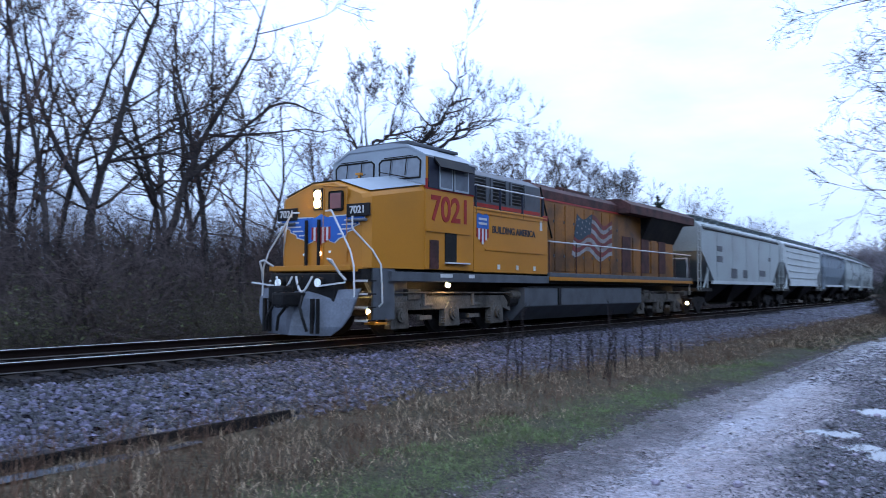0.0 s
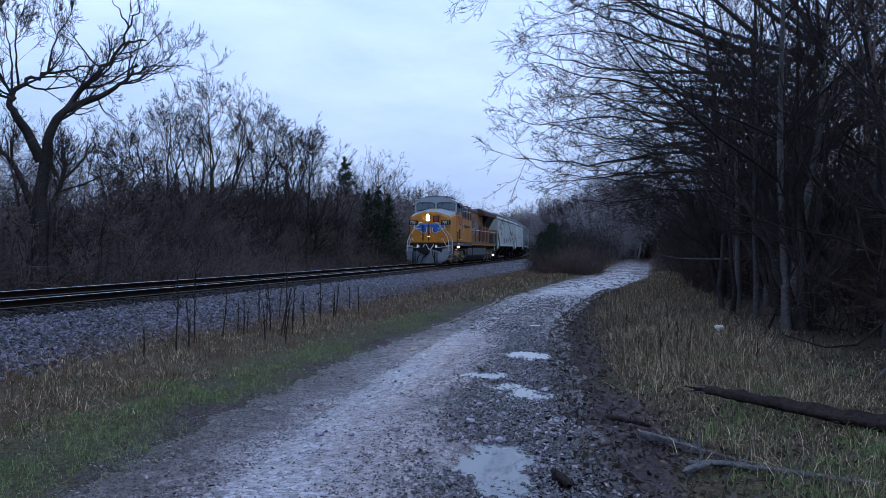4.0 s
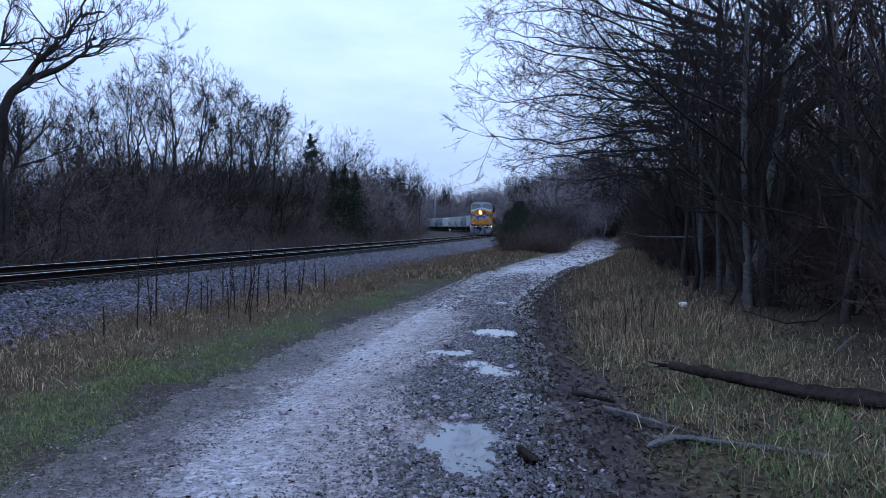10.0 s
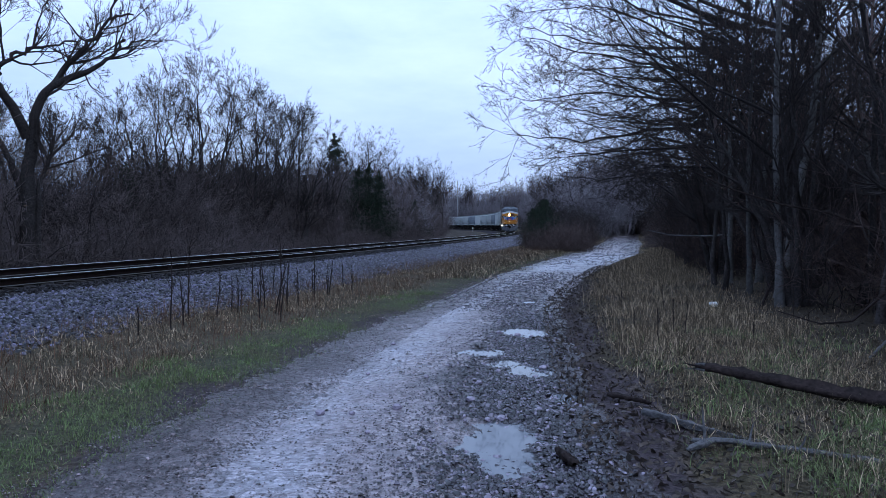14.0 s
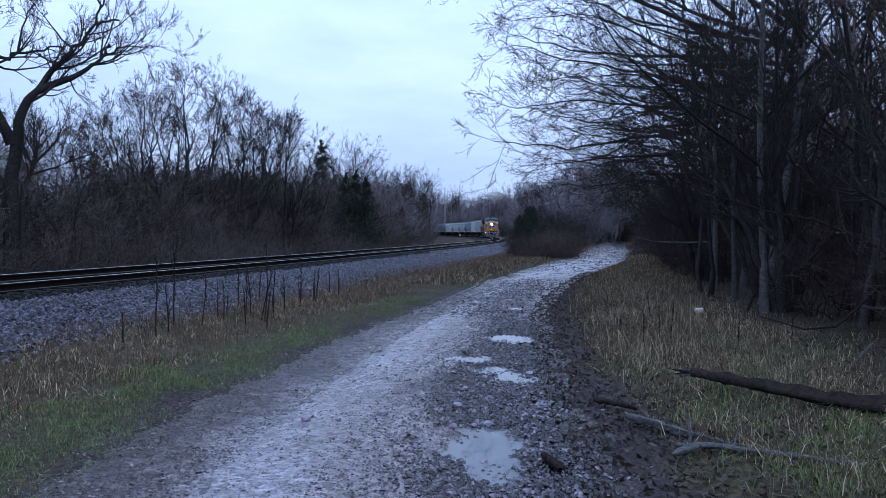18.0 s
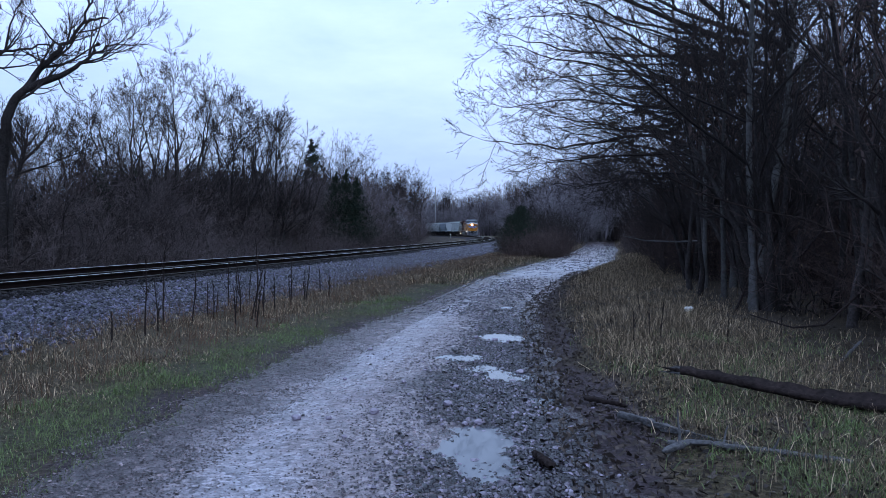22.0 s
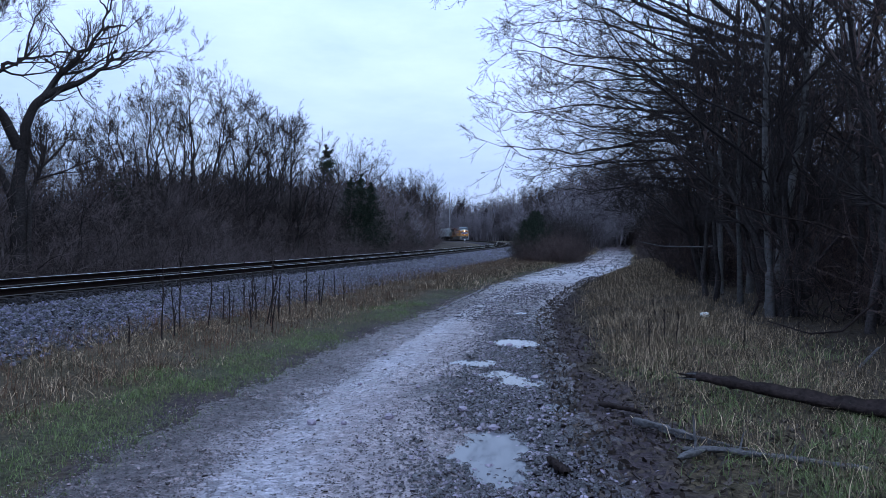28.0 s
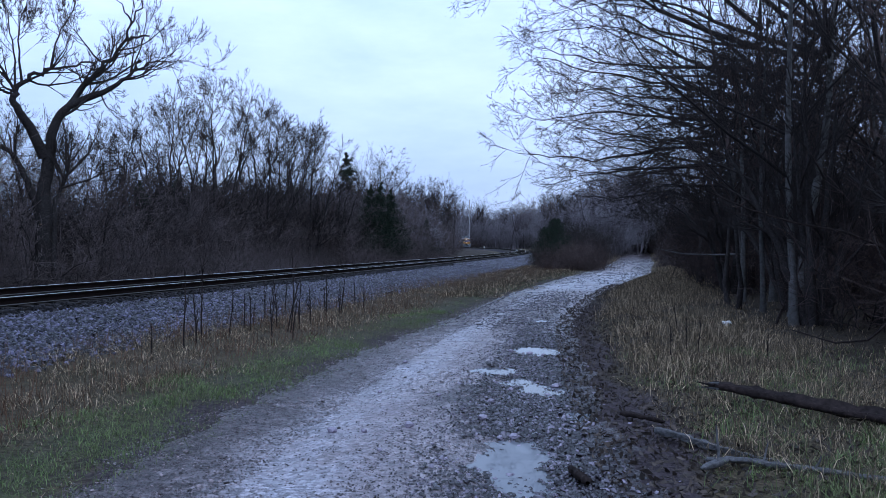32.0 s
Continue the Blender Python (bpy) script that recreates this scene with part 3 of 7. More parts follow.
def water_material():
    m = bpy.data.materials.new("puddle_water")
    m.use_nodes = True
    nt = m.node_tree
    b = nt.nodes["Principled BSDF"]
    b.inputs["Base Color"].default_value = (0.11, 0.12, 0.14, 1)
    b.inputs["Roughness"].default_value = 0.03
    b.inputs["IOR"].default_value = 1.33
    b.inputs["Specular IOR Level"].default_value = 0.5
    n = nt.nodes.new("ShaderNodeTexNoise")
    n.inputs["Scale"].default_value = 9.0
    co = nt.nodes.new("ShaderNodeTexCoord")
    nt.links.new(co.outputs["Object"], n.inputs["Vector"])
    bp = nt.nodes.new("ShaderNodeBump")
    bp.inputs["Strength"].default_value = 0.05
    bp.inputs["Distance"].default_value = 0.004
    nt.links.new(n.outputs["Fac"], bp.inputs["Height"])
    nt.links.new(bp.outputs["Normal"], b.inputs["Normal"])
    return m


def build_puddles():
    m = water_material()
    level = 0.0
    for i, (px, py, a, b, turn) in enumerate(PUDDLES):
        around = np.linspace(-.5, .5, 9)
        if i != 1:
            level = float(np.mean(road_relief(px + around * a, py + around * b))) + 0.012
        else:
            level -= 0.0005
        bm = bmesh.new()
        n = 28
        ring = []
        for i in range(n):
            w = 2 * math.pi * i / n
            dx, dy = math.cos(w) * a * 1.3, math.sin(w) * b * 1.3
            ring.append(bm.verts.new((px + dx * math.cos(turn) - dy * math.sin(turn), py + dx * math.sin(turn) + dy * math.cos(turn), level)))
        bm.faces.new(ring)
        tagged(part("puddle", bm, m), "shallow rain puddle mirroring the pale sky", "puddle", "puddles on the road", kind="structure")


build_ground()
build_road()
build_puddles()


# ---- stones ----
def scatter_stones(name, x, y, z, size, material, seed, label, kind="stuff", category="stones", tall=1.0):
    """Many small broken stones as one object: each a squashed, turned octahedron-like lump."""
    rng = np.random.default_rng(seed)
    n = len(x)
    base = np.array([[1, 1, .2], [-1, .9, .1], [-.9, -1, .3], [.9, -.9, 0], [.6, .5, 1], [-.5, .6, .85], [-.4, -.6, .95], [.6, -.4, .8]])
    v = base[None] * (1 + rng.uniform(-0.35, 0.35, (n, 8, 3)))
    v = v * (size[:, None, None] * np.stack([rng.uniform(.4, .62, n), rng.uniform(.32, .55, n), rng.uniform(.4, .75, n) * tall], -1)[:, None, :])
    a = rng.uniform(0, 6.283, n)
    ca, sa = np.cos(a)[:, None], np.sin(a)[:, None]
    tilt = rng.uniform(-0.85, 0.85, n)[:, None]
    vx, vy, vz = v[..., 0], v[..., 1], v[..., 2]
    vy, vz = vy * np.cos(tilt) - vz * np.sin(tilt), vy * np.sin(tilt) + vz * np.cos(tilt)
    v = np.stack([vx * ca - vy * sa + x[:, None], vx * sa + vy * ca + y[:, None], vz + z[:, None]], -1)
    f = np.array([[0, 1, 5, 4], [1, 2, 6, 5], [2, 3, 7, 6], [3, 0, 4, 7], [4, 5, 6, 7]])
    faces = (f[None] + 8 * np.arange(n)[:, None, None]).reshape(-1, 4)
    return tagged(mesh_part(name, fast_mesh(name, v.reshape(-1, 3), faces), material), label, category, kind=kind)


def build_ballast():
    rng = np.random.default_rng(5)
    n = 88000
    s = -16 + 56 * rng.uniform(0, 1, n) ** 1.4
    d = rng.uniform(1.95, 5.7, n)
    keep = (rng.uniform(0, 1, n) < 1 - smooth(4.6, 5.7, d) * 0.92) & (rng.uniform(0, 1, n) < smooth(1.95, 2.3, d) + .15)
    s, d = s[keep], d[keep]
    x, y, h = track_at(s, d)
    z = ground_z(x, y)
    scatter_stones("ballast_stones", x, y, z + rng.uniform(-.012, .022, len(x)), rng.uniform(0.035, 0.078, len(x)), STONE, 6, "loose purplish grey crushed stone ballast of the track bank", category="ballast")
    n = 34000
    s = 38 + 110 * rng.uniform(0, 1, n) ** 1.5
    d = rng.uniform(1.95, 5.5, n)
    x, y, h = track_at(s, d)
    scatter_stones("ballast_stones", x, y, ground_z(x, y) + rng.uniform(-.02, .03, n), rng.uniform(0.06, 0.15, n), STONE, 7, "loose purplish grey crushed stone ballast further along", category="ballast")
    n = 16000
    s = rng.uniform(-16, 70, n)
    d = np.where(rng.uniform(0, 1, n) < .5, rng.uniform(1.2, 2.3, n), rng.uniform(-3.0, 1.3, n))
    x, y, h = track_at(s, d)
    scatter_stones("ballast_stones", x, y, ground_z(x, y), rng.uniform(0.05, 0.1, n), DARK_STONE, 8, "crushed stone ballast between the rails", category="ballast")
    # coarse gravel on the road
    n = 42000
    y = 3.2 + 44 * rng.uniform(0, 1, n) ** 2.3
    l, r = road_edges(y)
    u = np.clip(rng.normal(0.76, 0.125, n) - smooth(13, 18, y) * np.abs(rng.normal(0, .32, n)), 0.05, 1.2)
    x = l + (r - l) * u
    keep = (u < rng.uniform(.9, 1.06, n)) & (rng.uniform(0, 1, n) < 1 - smooth(.86, 1.05, u) * .6)
    keep &= rng.uniform(0, 1, n) < (1 - .45 * smooth(13, 17, y)) * (1 - smooth(24, 29, y) * .95)
    for px, py, a, b, t in PUDDLES:
        q = ((x - px) / a) ** 2 + ((y - py) / b) ** 2
        keep &= (q > 0.75) | (rng.uniform(0, 1, n) < (0.1 if a > .4 else .5))
    x, y = x[keep], y[keep]
    scatter_stones("road_gravel", x, y, road_relief(x, y) + 0.002, rng.uniform(0.012, 0.040, len(x)) * (1 + .6 * smooth(14, 40, y)) * np.where(rng.uniform(0, 1, len(x)) < .06, 1.6, 1) * np.maximum(smooth(13, 16, y), .4 + .6 * smooth(.44, .74, (x - road_edges(y)[0]) / (road_edges(y)[1] - road_edges(y)[0]))), GRAVEL, 9, "coarse dark wet gravel on the dirt road", category="gravel", tall=0.75)
    n = 9000
    y = rng.uniform(-6, 3.6, n)
    l, r = road_edges(y)
    x = l + (r - l) * np.clip(rng.normal(0.7, 0.25, n), -0.04, 1.03)
    scatter_stones("road_gravel", x, y, road_relief(x, y) + 0.002, rng.uniform(0.012, 0.05, n), GRAVEL, 29, "coarse gravel on the near dirt road", category="gravel", tall=0.75)
    n = 1500
    y = 34 + 60 * rng.uniform(0, 1, n)
    l, r = road_edges(y)
    x = l + (r - l) * rng.uniform(0.05, 1.0, n)
    scatter_stones("road_gravel", x, y, road_relief(x, y), rng.uniform(0.03, 0.09, n), GRAVEL, 19, "coarse dark gravel on the far dirt road", category="gravel", tall=0.75)
    n = 44000
    y = 3.2 + 20 * rng.uniform(0, 1, n) ** 1.7
    l, r = road_edges(y)
    x = l + (r - l) * np.where(rng.uniform(0, 1, n) < .6, rng.uniform(-0.08, 0.26, n), np.where(rng.uniform(0, 1, n) < .7, rng.uniform(0.45, 0.8, n), rng.uniform(0.2, 0.5, n)))
    scatter_stones("road_gravel", x, y, road_relief(x, y) + 0.001, rng.uniform(0.006, 0.015, n) * np.where(rng.uniform(0, 1, n) < .03, 2.2, 1), GRIT, 10, "fine scattered grit on the dirt road", category="gravel", tall=0.75)


build_ballast()


def build_loose_stone(x, y, size, seed):
    rng = random.Random(seed)
    bm = bmesh.new()
    bmesh.ops.create_icosphere(bm, subdivisions=2, radius=size / 2)
    for v in bm.verts:
        v.co = v.co * (1 + rng.uniform(-0.16, 0.16))
        v.co.x *= 1.2
        v.co.z *= 0.75
    ob = part("stone", bm, GRAVEL)
    ob.location = (x, y, float(road_relief(np.array([x]), np.array([y]))[0]) + size * 0.24)
    ob.rotation_euler = (0, 0, rng.uniform(0, 6))
    return tagged(ob, "single dark wet stone lying on the dirt road", "stone", "stones on the road")


for i, (sx, sy, sz) in enumerate([(-1.21, 6.78, .11), (-0.55, 6.87, .10), (-0.93, 6.75, .07), (0.98, 9.2, .12), (0.9, 12.0, .12), (0.62, 12.1, .1), (-0.35, 8.4, .07), (-1.0, 8.6, .07),
                                  (-0.72, 6.1, .06), (0.1, 7.3, .11), (0.36, 6.75, .1), (0.24, 6.72, .07), (1.1, 11.9, .09), (-0.9, 10.8, .08), (0.2, 8.1, .1), (0.45, 8.9, .08), (0.85, 8.75, .09), (-0.3, 5.7, .05)]):
    build_loose_stone(sx, sy, sz * 0.75, i)


# ---- track ----
def sweep(name, profile, s0, s1, step, side, base, material, parent, label=""):
    """Sweeps a closed profile of (sideways, up) points along the track."""
    s = np.arange(s0, s1 + step / 2, step)
    p = np.array(profile)
    x, y, h = track_at(s)
    px = x[:, None] + np.cos(h)[:, None] * (p[:, 0] + side)
    py = y[:, None] - np.sin(h)[:, None] * (p[:, 0] + side)
    pz = np.repeat((p[:, 1] + base)[None], len(s), 0)
    return mesh_part(name, fast_mesh(name, np.stack([px, py, pz], -1).reshape(-1, 3), grid_faces(len(s), len(p), True)), material, parent, label)


RAIL_FOOT = [(-.075, -.17), (.075, -.17), (.075, -.16), (.02, -.148), (.011, -.13), (.011, -.05), (.034, -.036), (.036, -.006), (-.036, -.006), (-.034, -.036), (-.011, -.05), (-.011, -.13), (-.02, -.148), (-.075, -.16)]
RAIL_LIP = [(.052, -.157), (.079, -.164), (.079, -.150), (.054, -.143)]
RAIL_HEAD = [(-.022, -.006), (.022, -.006), (.019, 0.0), (-.019, 0.0)]


CANT = 0.075    # the far rail lies so much higher


def build_track():
    track = empty("railway_track", "single track of polished steel rails on creosoted timber ties", "railway track")
    tagged(track, kind="structure")
    for side in (-0.753, 0.753):
        top = RAIL_Z + (CANT if side < 0 else 0)
        rail = sweep("rail", RAIL_FOOT, -80, 430, 2.0, side, top, RAIL_SIDE, track, "rust-brown steel rail")
        sweep("running_surface", RAIL_HEAD, -80, 430, 2.0, side, top, RAIL_TOP, rail, "bright polished rail top")
        # added strip on the foot edge, coloured as if catching the sky
        sweep("base_flange", RAIL_LIP, -80, 430, 2.0, side, top, FOOT_GLINT, rail, "grey strip for the sky light caught on the rail foot")
    bm = bmesh.new()
    box(bm, (0, 0, 0), (2.6, 0.23, 0.18), bevel=0.012)
    tie_mesh = bpy.data.meshes.new("tie")
    bm.to_mesh(tie_mesh)
    bm.free()
    tie_mesh.materials.append(TIE)
    bm = bmesh.new()
    box(bm, (0, 0, 0), (0.2, 0.3, 0.02), bevel=0.004)
    box(bm, (-.085, 0, .012), (0.03, 0.3, 0.02))
    box(bm, (.085, 0, .012), (0.03, 0.3, 0.02))
    plate_mesh = bpy.data.meshes.new("tie_plate")
    bm.to_mesh(plate_mesh)
    bm.free()
    plate_mesh.materials.append(RAIL_SIDE)
    rng = random.Random(3)
    for i in range(230):
        s = -22 + i * 0.5
        x, y, h = track_at(s)
        tie = mesh_part("tie", tie_mesh, TIE, track)
        tie.matrix_basis = pose(x, y, RAIL_Z - 0.225 + rng.uniform(-.008, .008), 0, 0, -math.degrees(h) + rng.uniform(-1, 1)) @ pose(0, 0, 0, 0, math.degrees(CANT / 1.5), 0)
    bm = bmesh.new()
    for i in range(230, 760):
        s = -22 + i * 0.5
        x, y, h = track_at(s)
        bmesh.ops.create_cube(bm, size=1, matrix=pose(x, y, RAIL_Z - 0.225, 0, 0, -math.degrees(h)) @ pose(0, 0, 0, 0, math.degrees(CANT / 1.5), 0) @ Matrix.Diagonal((2.6, 0.23, 0.18, 1))) if i % 2 == 0 else None
    rest = part("far_ties", bm, TIE, track, "row of timber ties far along the track")
    tagged(rest, kind="stuff")


build_track()

# ---- trees and brush ----
def norm(v):
    return v / np.maximum(np.linalg.norm(v, axis=-1, keepdims=True), 1e-9)


def tubes(polys, radii, sides):
    """Tapered tubes round many polylines at once. polys (n, k, 3), radii (n, k)."""
    n, k, _ = polys.shape
    d = norm(np.gradient(polys, axis=1))
    whole = np.abs(norm(polys[:, -1] - polys[:, 0]))
    ref = np.eye(3)[np.argmin(whole, 1)][:, None, :] + 0.01
    u = norm(np.cross(d, ref))
    w = np.cross(d, u)
    a = np.arange(sides) * 2 * math.pi / sides
    ring = u[:, :, None, :] * np.cos(a)[:, None] + w[:, :, None, :] * np.sin(a)[:, None]
    v = polys[:, :, None, :] + ring * radii[:, :, None, None]
    f = grid_faces(k, sides, True)
    faces = (f[None] + (k * sides) * np.arange(n)[:, None, None]).reshape(-1, 4)
    return v.reshape(-1, 3), faces


def join(pieces):
    vs, fs, n = [], [], 0
    for v, f in pieces:
        vs.append(v)
        fs.append(f + n)
        n += len(v)
    return np.concatenate(vs), np.concatenate(fs)


def limbs(rng, start, way, length, radius, k, bend, lift, taper=0.25):
    """Polylines that wander and rise: arrays of starts, directions, lengths and radii in, polylines and radii out."""
    n = len(start)
    pts = np.empty((n, k + 1, 3))
    pts[:, 0] = start
    d = norm(way)
    for i in range(k):
        d = norm(d + rng.normal(0, bend, (n, 3)) + np.array([0, 0, lift]))
        pts[:, i + 1] = pts[:, i] + d * (length / k)[:, None]
    r = radius[:, None] * np.linspace(1, taper, k + 1)[None]
    return pts, r


def sprout(rng, pts, r, count, first, angle, ratio, thin, last_one=True):
    """Side shoots along polylines."""
    n, k1, _ = pts.shape
    t = rng.uniform(first, 1.0, (n, count))
    if last_one:
        t[:, 0] = 1.0
    pos = t * (k1 - 1)
    i = np.minimum(pos.astype(int), k1 - 2)
    fr = (pos - i)[..., None]
    row = np.arange(n)[:, None]
    p = pts[row, i] * (1 - fr) + pts[row, i + 1] * fr
    d = norm(pts[row, i + 1] - pts[row, i])
    rr = r[row, i] * (1 - fr[..., 0]) + r[row, i + 1] * fr[..., 0]
    side = norm(np.cross(d, rng.normal(0, 1, (n, count, 3))))
    ang = np.radians(rng.uniform(angle[0], angle[1], (n, count)))[..., None]
    if last_one:
        ang[:, 0] *= 0.4
    way = d * np.cos(ang) + side * np.sin(ang)
    whole = np.linalg.norm(np.diff(pts, axis=1), axis=-1).sum(1)[:, None]
    length = whole * ratio * rng.uniform(0.6, 1.25, (n, count)) * (1.15 - 0.55 * t)
    return p.reshape(-1, 3), way.reshape(-1, 3), length.ravel(), (rr * thin).ravel()


def grow(seed, height, trunk_r, fork_height=0.35, main=None, counts=(7, 6, 5, 4), spread=(25, 60), lift=0.12, lean=0.05, twig_r=0.009, ratio=(0.62, 0.5, 0.45, 0.42), bend=0.13, wander=0.05, cap=99.0, sub=(25, 65)):
    """A bare tree: returns trunk and crown as vertex and face arrays. main: chosen limbs as polylines with radii."""
    rng = np.random.default_rng(seed)
    if main is None:
        pts, r = limbs(rng, np.zeros((1, 3)), np.array([[rng.normal(0, lean), rng.normal(0, lean), 1.0]]), np.array([height * 0.8]), np.array([trunk_r]), 9, wander, 0.12, 0.3)
        trunk = [tubes(pts, r * np.array([1.35] + [1] * 9), 8)]
    else:
        trunk = []
        polys = []
        for line, r0, r1 in main:
            rough = np.array(line, float)
            k0, k1 = len(rough), len(rough) * 3
            q = np.stack([np.interp(np.linspace(0, k0 - 1, k1), np.arange(k0), rough[:, i]) for i in range(3)], -1)
            for _ in range(2):
                q[1:-1] = (q[:-2] + 2 * q[1:-1] + q[2:]) / 4
            q[1:-1] += rng.normal(0, 0.035, (k1 - 2, 3)) * np.linspace(.3, 1.6, k1 - 2)[:, None]
            q = q[None]
            rr = (r1 + (r0 - r1) * (1 - np.linspace(0, 1, k1)) ** 1.45)[None]
            trunk.append(tubes(q, rr, 8))
            if np.linalg.norm(np.diff(q[0], axis=0), axis=1).sum() > 1.6:
                polys.append((q, rr))
        pts, r = None, None
    crown = []
    level = [(pts, r)] if main is None else polys
    for i, count in enumerate(counts):
        nxt = []
        for p, rad in level:
            s = sprout(rng, p, rad, count, fork_height if i == 0 else 0.25, spread if i == 0 else sub, ratio[i], 0.62 if i else 0.55)
            rr = np.maximum(s[3] if main is None or i else np.minimum(s[3], 0.055), twig_r)
            k = (6, 4, 3, 2, 2)[i]
            pl, rl = limbs(rng, s[0], s[1], np.minimum(s[2], cap * rng.uniform(.6, 1.1, len(s[2]))), rr, k, bend + 0.03 * i, lift if i < 3 else 0.03, 0.35)
            rl = np.maximum(rl, twig_r * 0.55)
            crown.append(tubes(pl, rl, (6, 4, 3, 3, 3)[i]))
            nxt.append((pl, rl))
        level = nxt
    tips = np.concatenate([p[:, -1] for p, _ in level])
    return join(trunk), join(crown), tips


def leaf_cards(rng, centres, size, spread):
    """Small separate leaves round many points."""
    n = len(centres)
    c = centres + rng.normal(0, spread, (n, 3))
    a, b = norm(rng.normal(0, 1, (n, 3))), norm(rng.normal(0, 1, (n, 3)))
    s = size * rng.uniform(0.5, 1.3, n)[:, None]
    mid = (a + b) * 0.2 * s
    v = np.stack([c - a * s, c - b * s * 0.5 + mid, c + a * s, c + b * s * 0.5 + mid], 1).reshape(-1, 3)
    return v, np.arange(4 * n).reshape(n, 4)


def tree_model(name, seed, label, bark=BARK, twig=TWIG, category="tree", leaves=0, leaf_mat=None, leaf_size=0.05, group="", **how):
    """Builds one bare tree as a thing with trunk and crown (and leaves); returns it."""
    (tv, tf), (cv, cf), tips = grow(seed, **how)
    ob = empty(name, label, category, group)
    t = fast_mesh("trunk", tv, tf)
    t.shade_smooth()
    mesh_part("trunk", t, bark, ob)
    c = fast_mesh("crown", cv, cf)
    mesh_part("crown", c, twig, ob)
    if leaves:
        rng = np.random.default_rng(seed + 1)
        v, f = leaf_cards(rng, tips[rng.integers(0, len(tips), leaves)], leaf_size, 0.12)
        tagged(mesh_part("leaf_growth", fast_mesh("leaf_growth", v, f), leaf_mat, ob), kind="stuff")
    return ob


def set_tree(ob, x, y, scale=1.0, turn=0.0, lower=0.1):
    z = float(ground_z(np.array([x]), np.array([y]))[0]) - lower
    ob.matrix_basis = pose(x, y, z, 0, 0, turn) @ Matrix.Scale(scale, 4)
    return ob


def more(ob, x, y, scale=1.0, turn=0.0):
    z = float(ground_z(np.array([x]), np.array([y]))[0]) - 0.1
    return copy_thing_scaled(ob, pose(x, y, z, 0, 0, turn) @ Matrix.Scale(scale, 4))


def copy_thing_scaled(ob, m):
    keep = ob.matrix_basis.copy()
    ob.matrix_basis = Matrix.Identity(4)
    twin = copy_thing(ob, m)
    ob.matrix_basis = keep
    return twin


def thicket_model(name, seed, label, stems, height, wide, deep, twig, group, leaves=0, leaf_mat=None, leaf_size=0.05, arch=0.03, radius=0.012, splay=0.42, side=7, fine=3, thin=0.0045, low=0.35, wiggle=0.25, stem=None):
    """A tangle of thin stems with side twigs, as one thing."""
    rng = np.random.default_rng(seed)
    start = np.stack([rng.uniform(-wide / 2, wide / 2, stems), rng.uniform(-deep / 2, deep / 2, stems), np.zeros(stems)], -1)
    way = np.stack([rng.normal(0, splay, stems), rng.normal(0, splay, stems), np.ones(stems)], -1)
    ln = height * rng.uniform(low, 1.0, stems) * (0.75 + 0.25 * np.sin(start[:, 0] * 1.1 + seed))
    p, r = limbs(rng, start, way, ln, rng.uniform(0.5, 1.6, stems) * radius, 7, wiggle, arch + 0.03, 0.4)
    woody = tubes(p, r, 3)
    pieces = []
    s = sprout(rng, p, r, side, 0.15, (25, 80), 0.42, 0.55)
    p2, r2 = limbs(rng, s[0], s[1], s[2], np.maximum(s[3], thin), 2, 0.2, 0.08, 0.5)
    pieces.append(tubes(p2, r2, 3))
    s = sprout(rng, p2, r2, fine, 0.2, (25, 75), 0.5, 0.6)
    p3, r3 = limbs(rng, s[0], s[1], s[2], np.maximum(s[3], thin), 1, 0.2, 0.05, 0.6)
    pieces.append(tubes(p3, r3, 3))
    v, f = join(pieces)
    ob = empty(name, label, "bush", group)
    tagged(mesh_part("woody_growth", fast_mesh("woody_growth", *woody), stem or twig, ob), kind="stuff")
    tagged(mesh_part("twig_growth", fast_mesh("twig_growth", v, f), twig, ob), kind="stuff")
    if leaves:
        tips = p3[:, -1]
        lv, lf = leaf_cards(rng, tips[rng.integers(0, len(tips), leaves)], leaf_size, 0.1)
        tagged(mesh_part("leaf_growth", fast_mesh("leaf_growth", lv, lf), leaf_mat, ob), kind="stuff")
    return ob


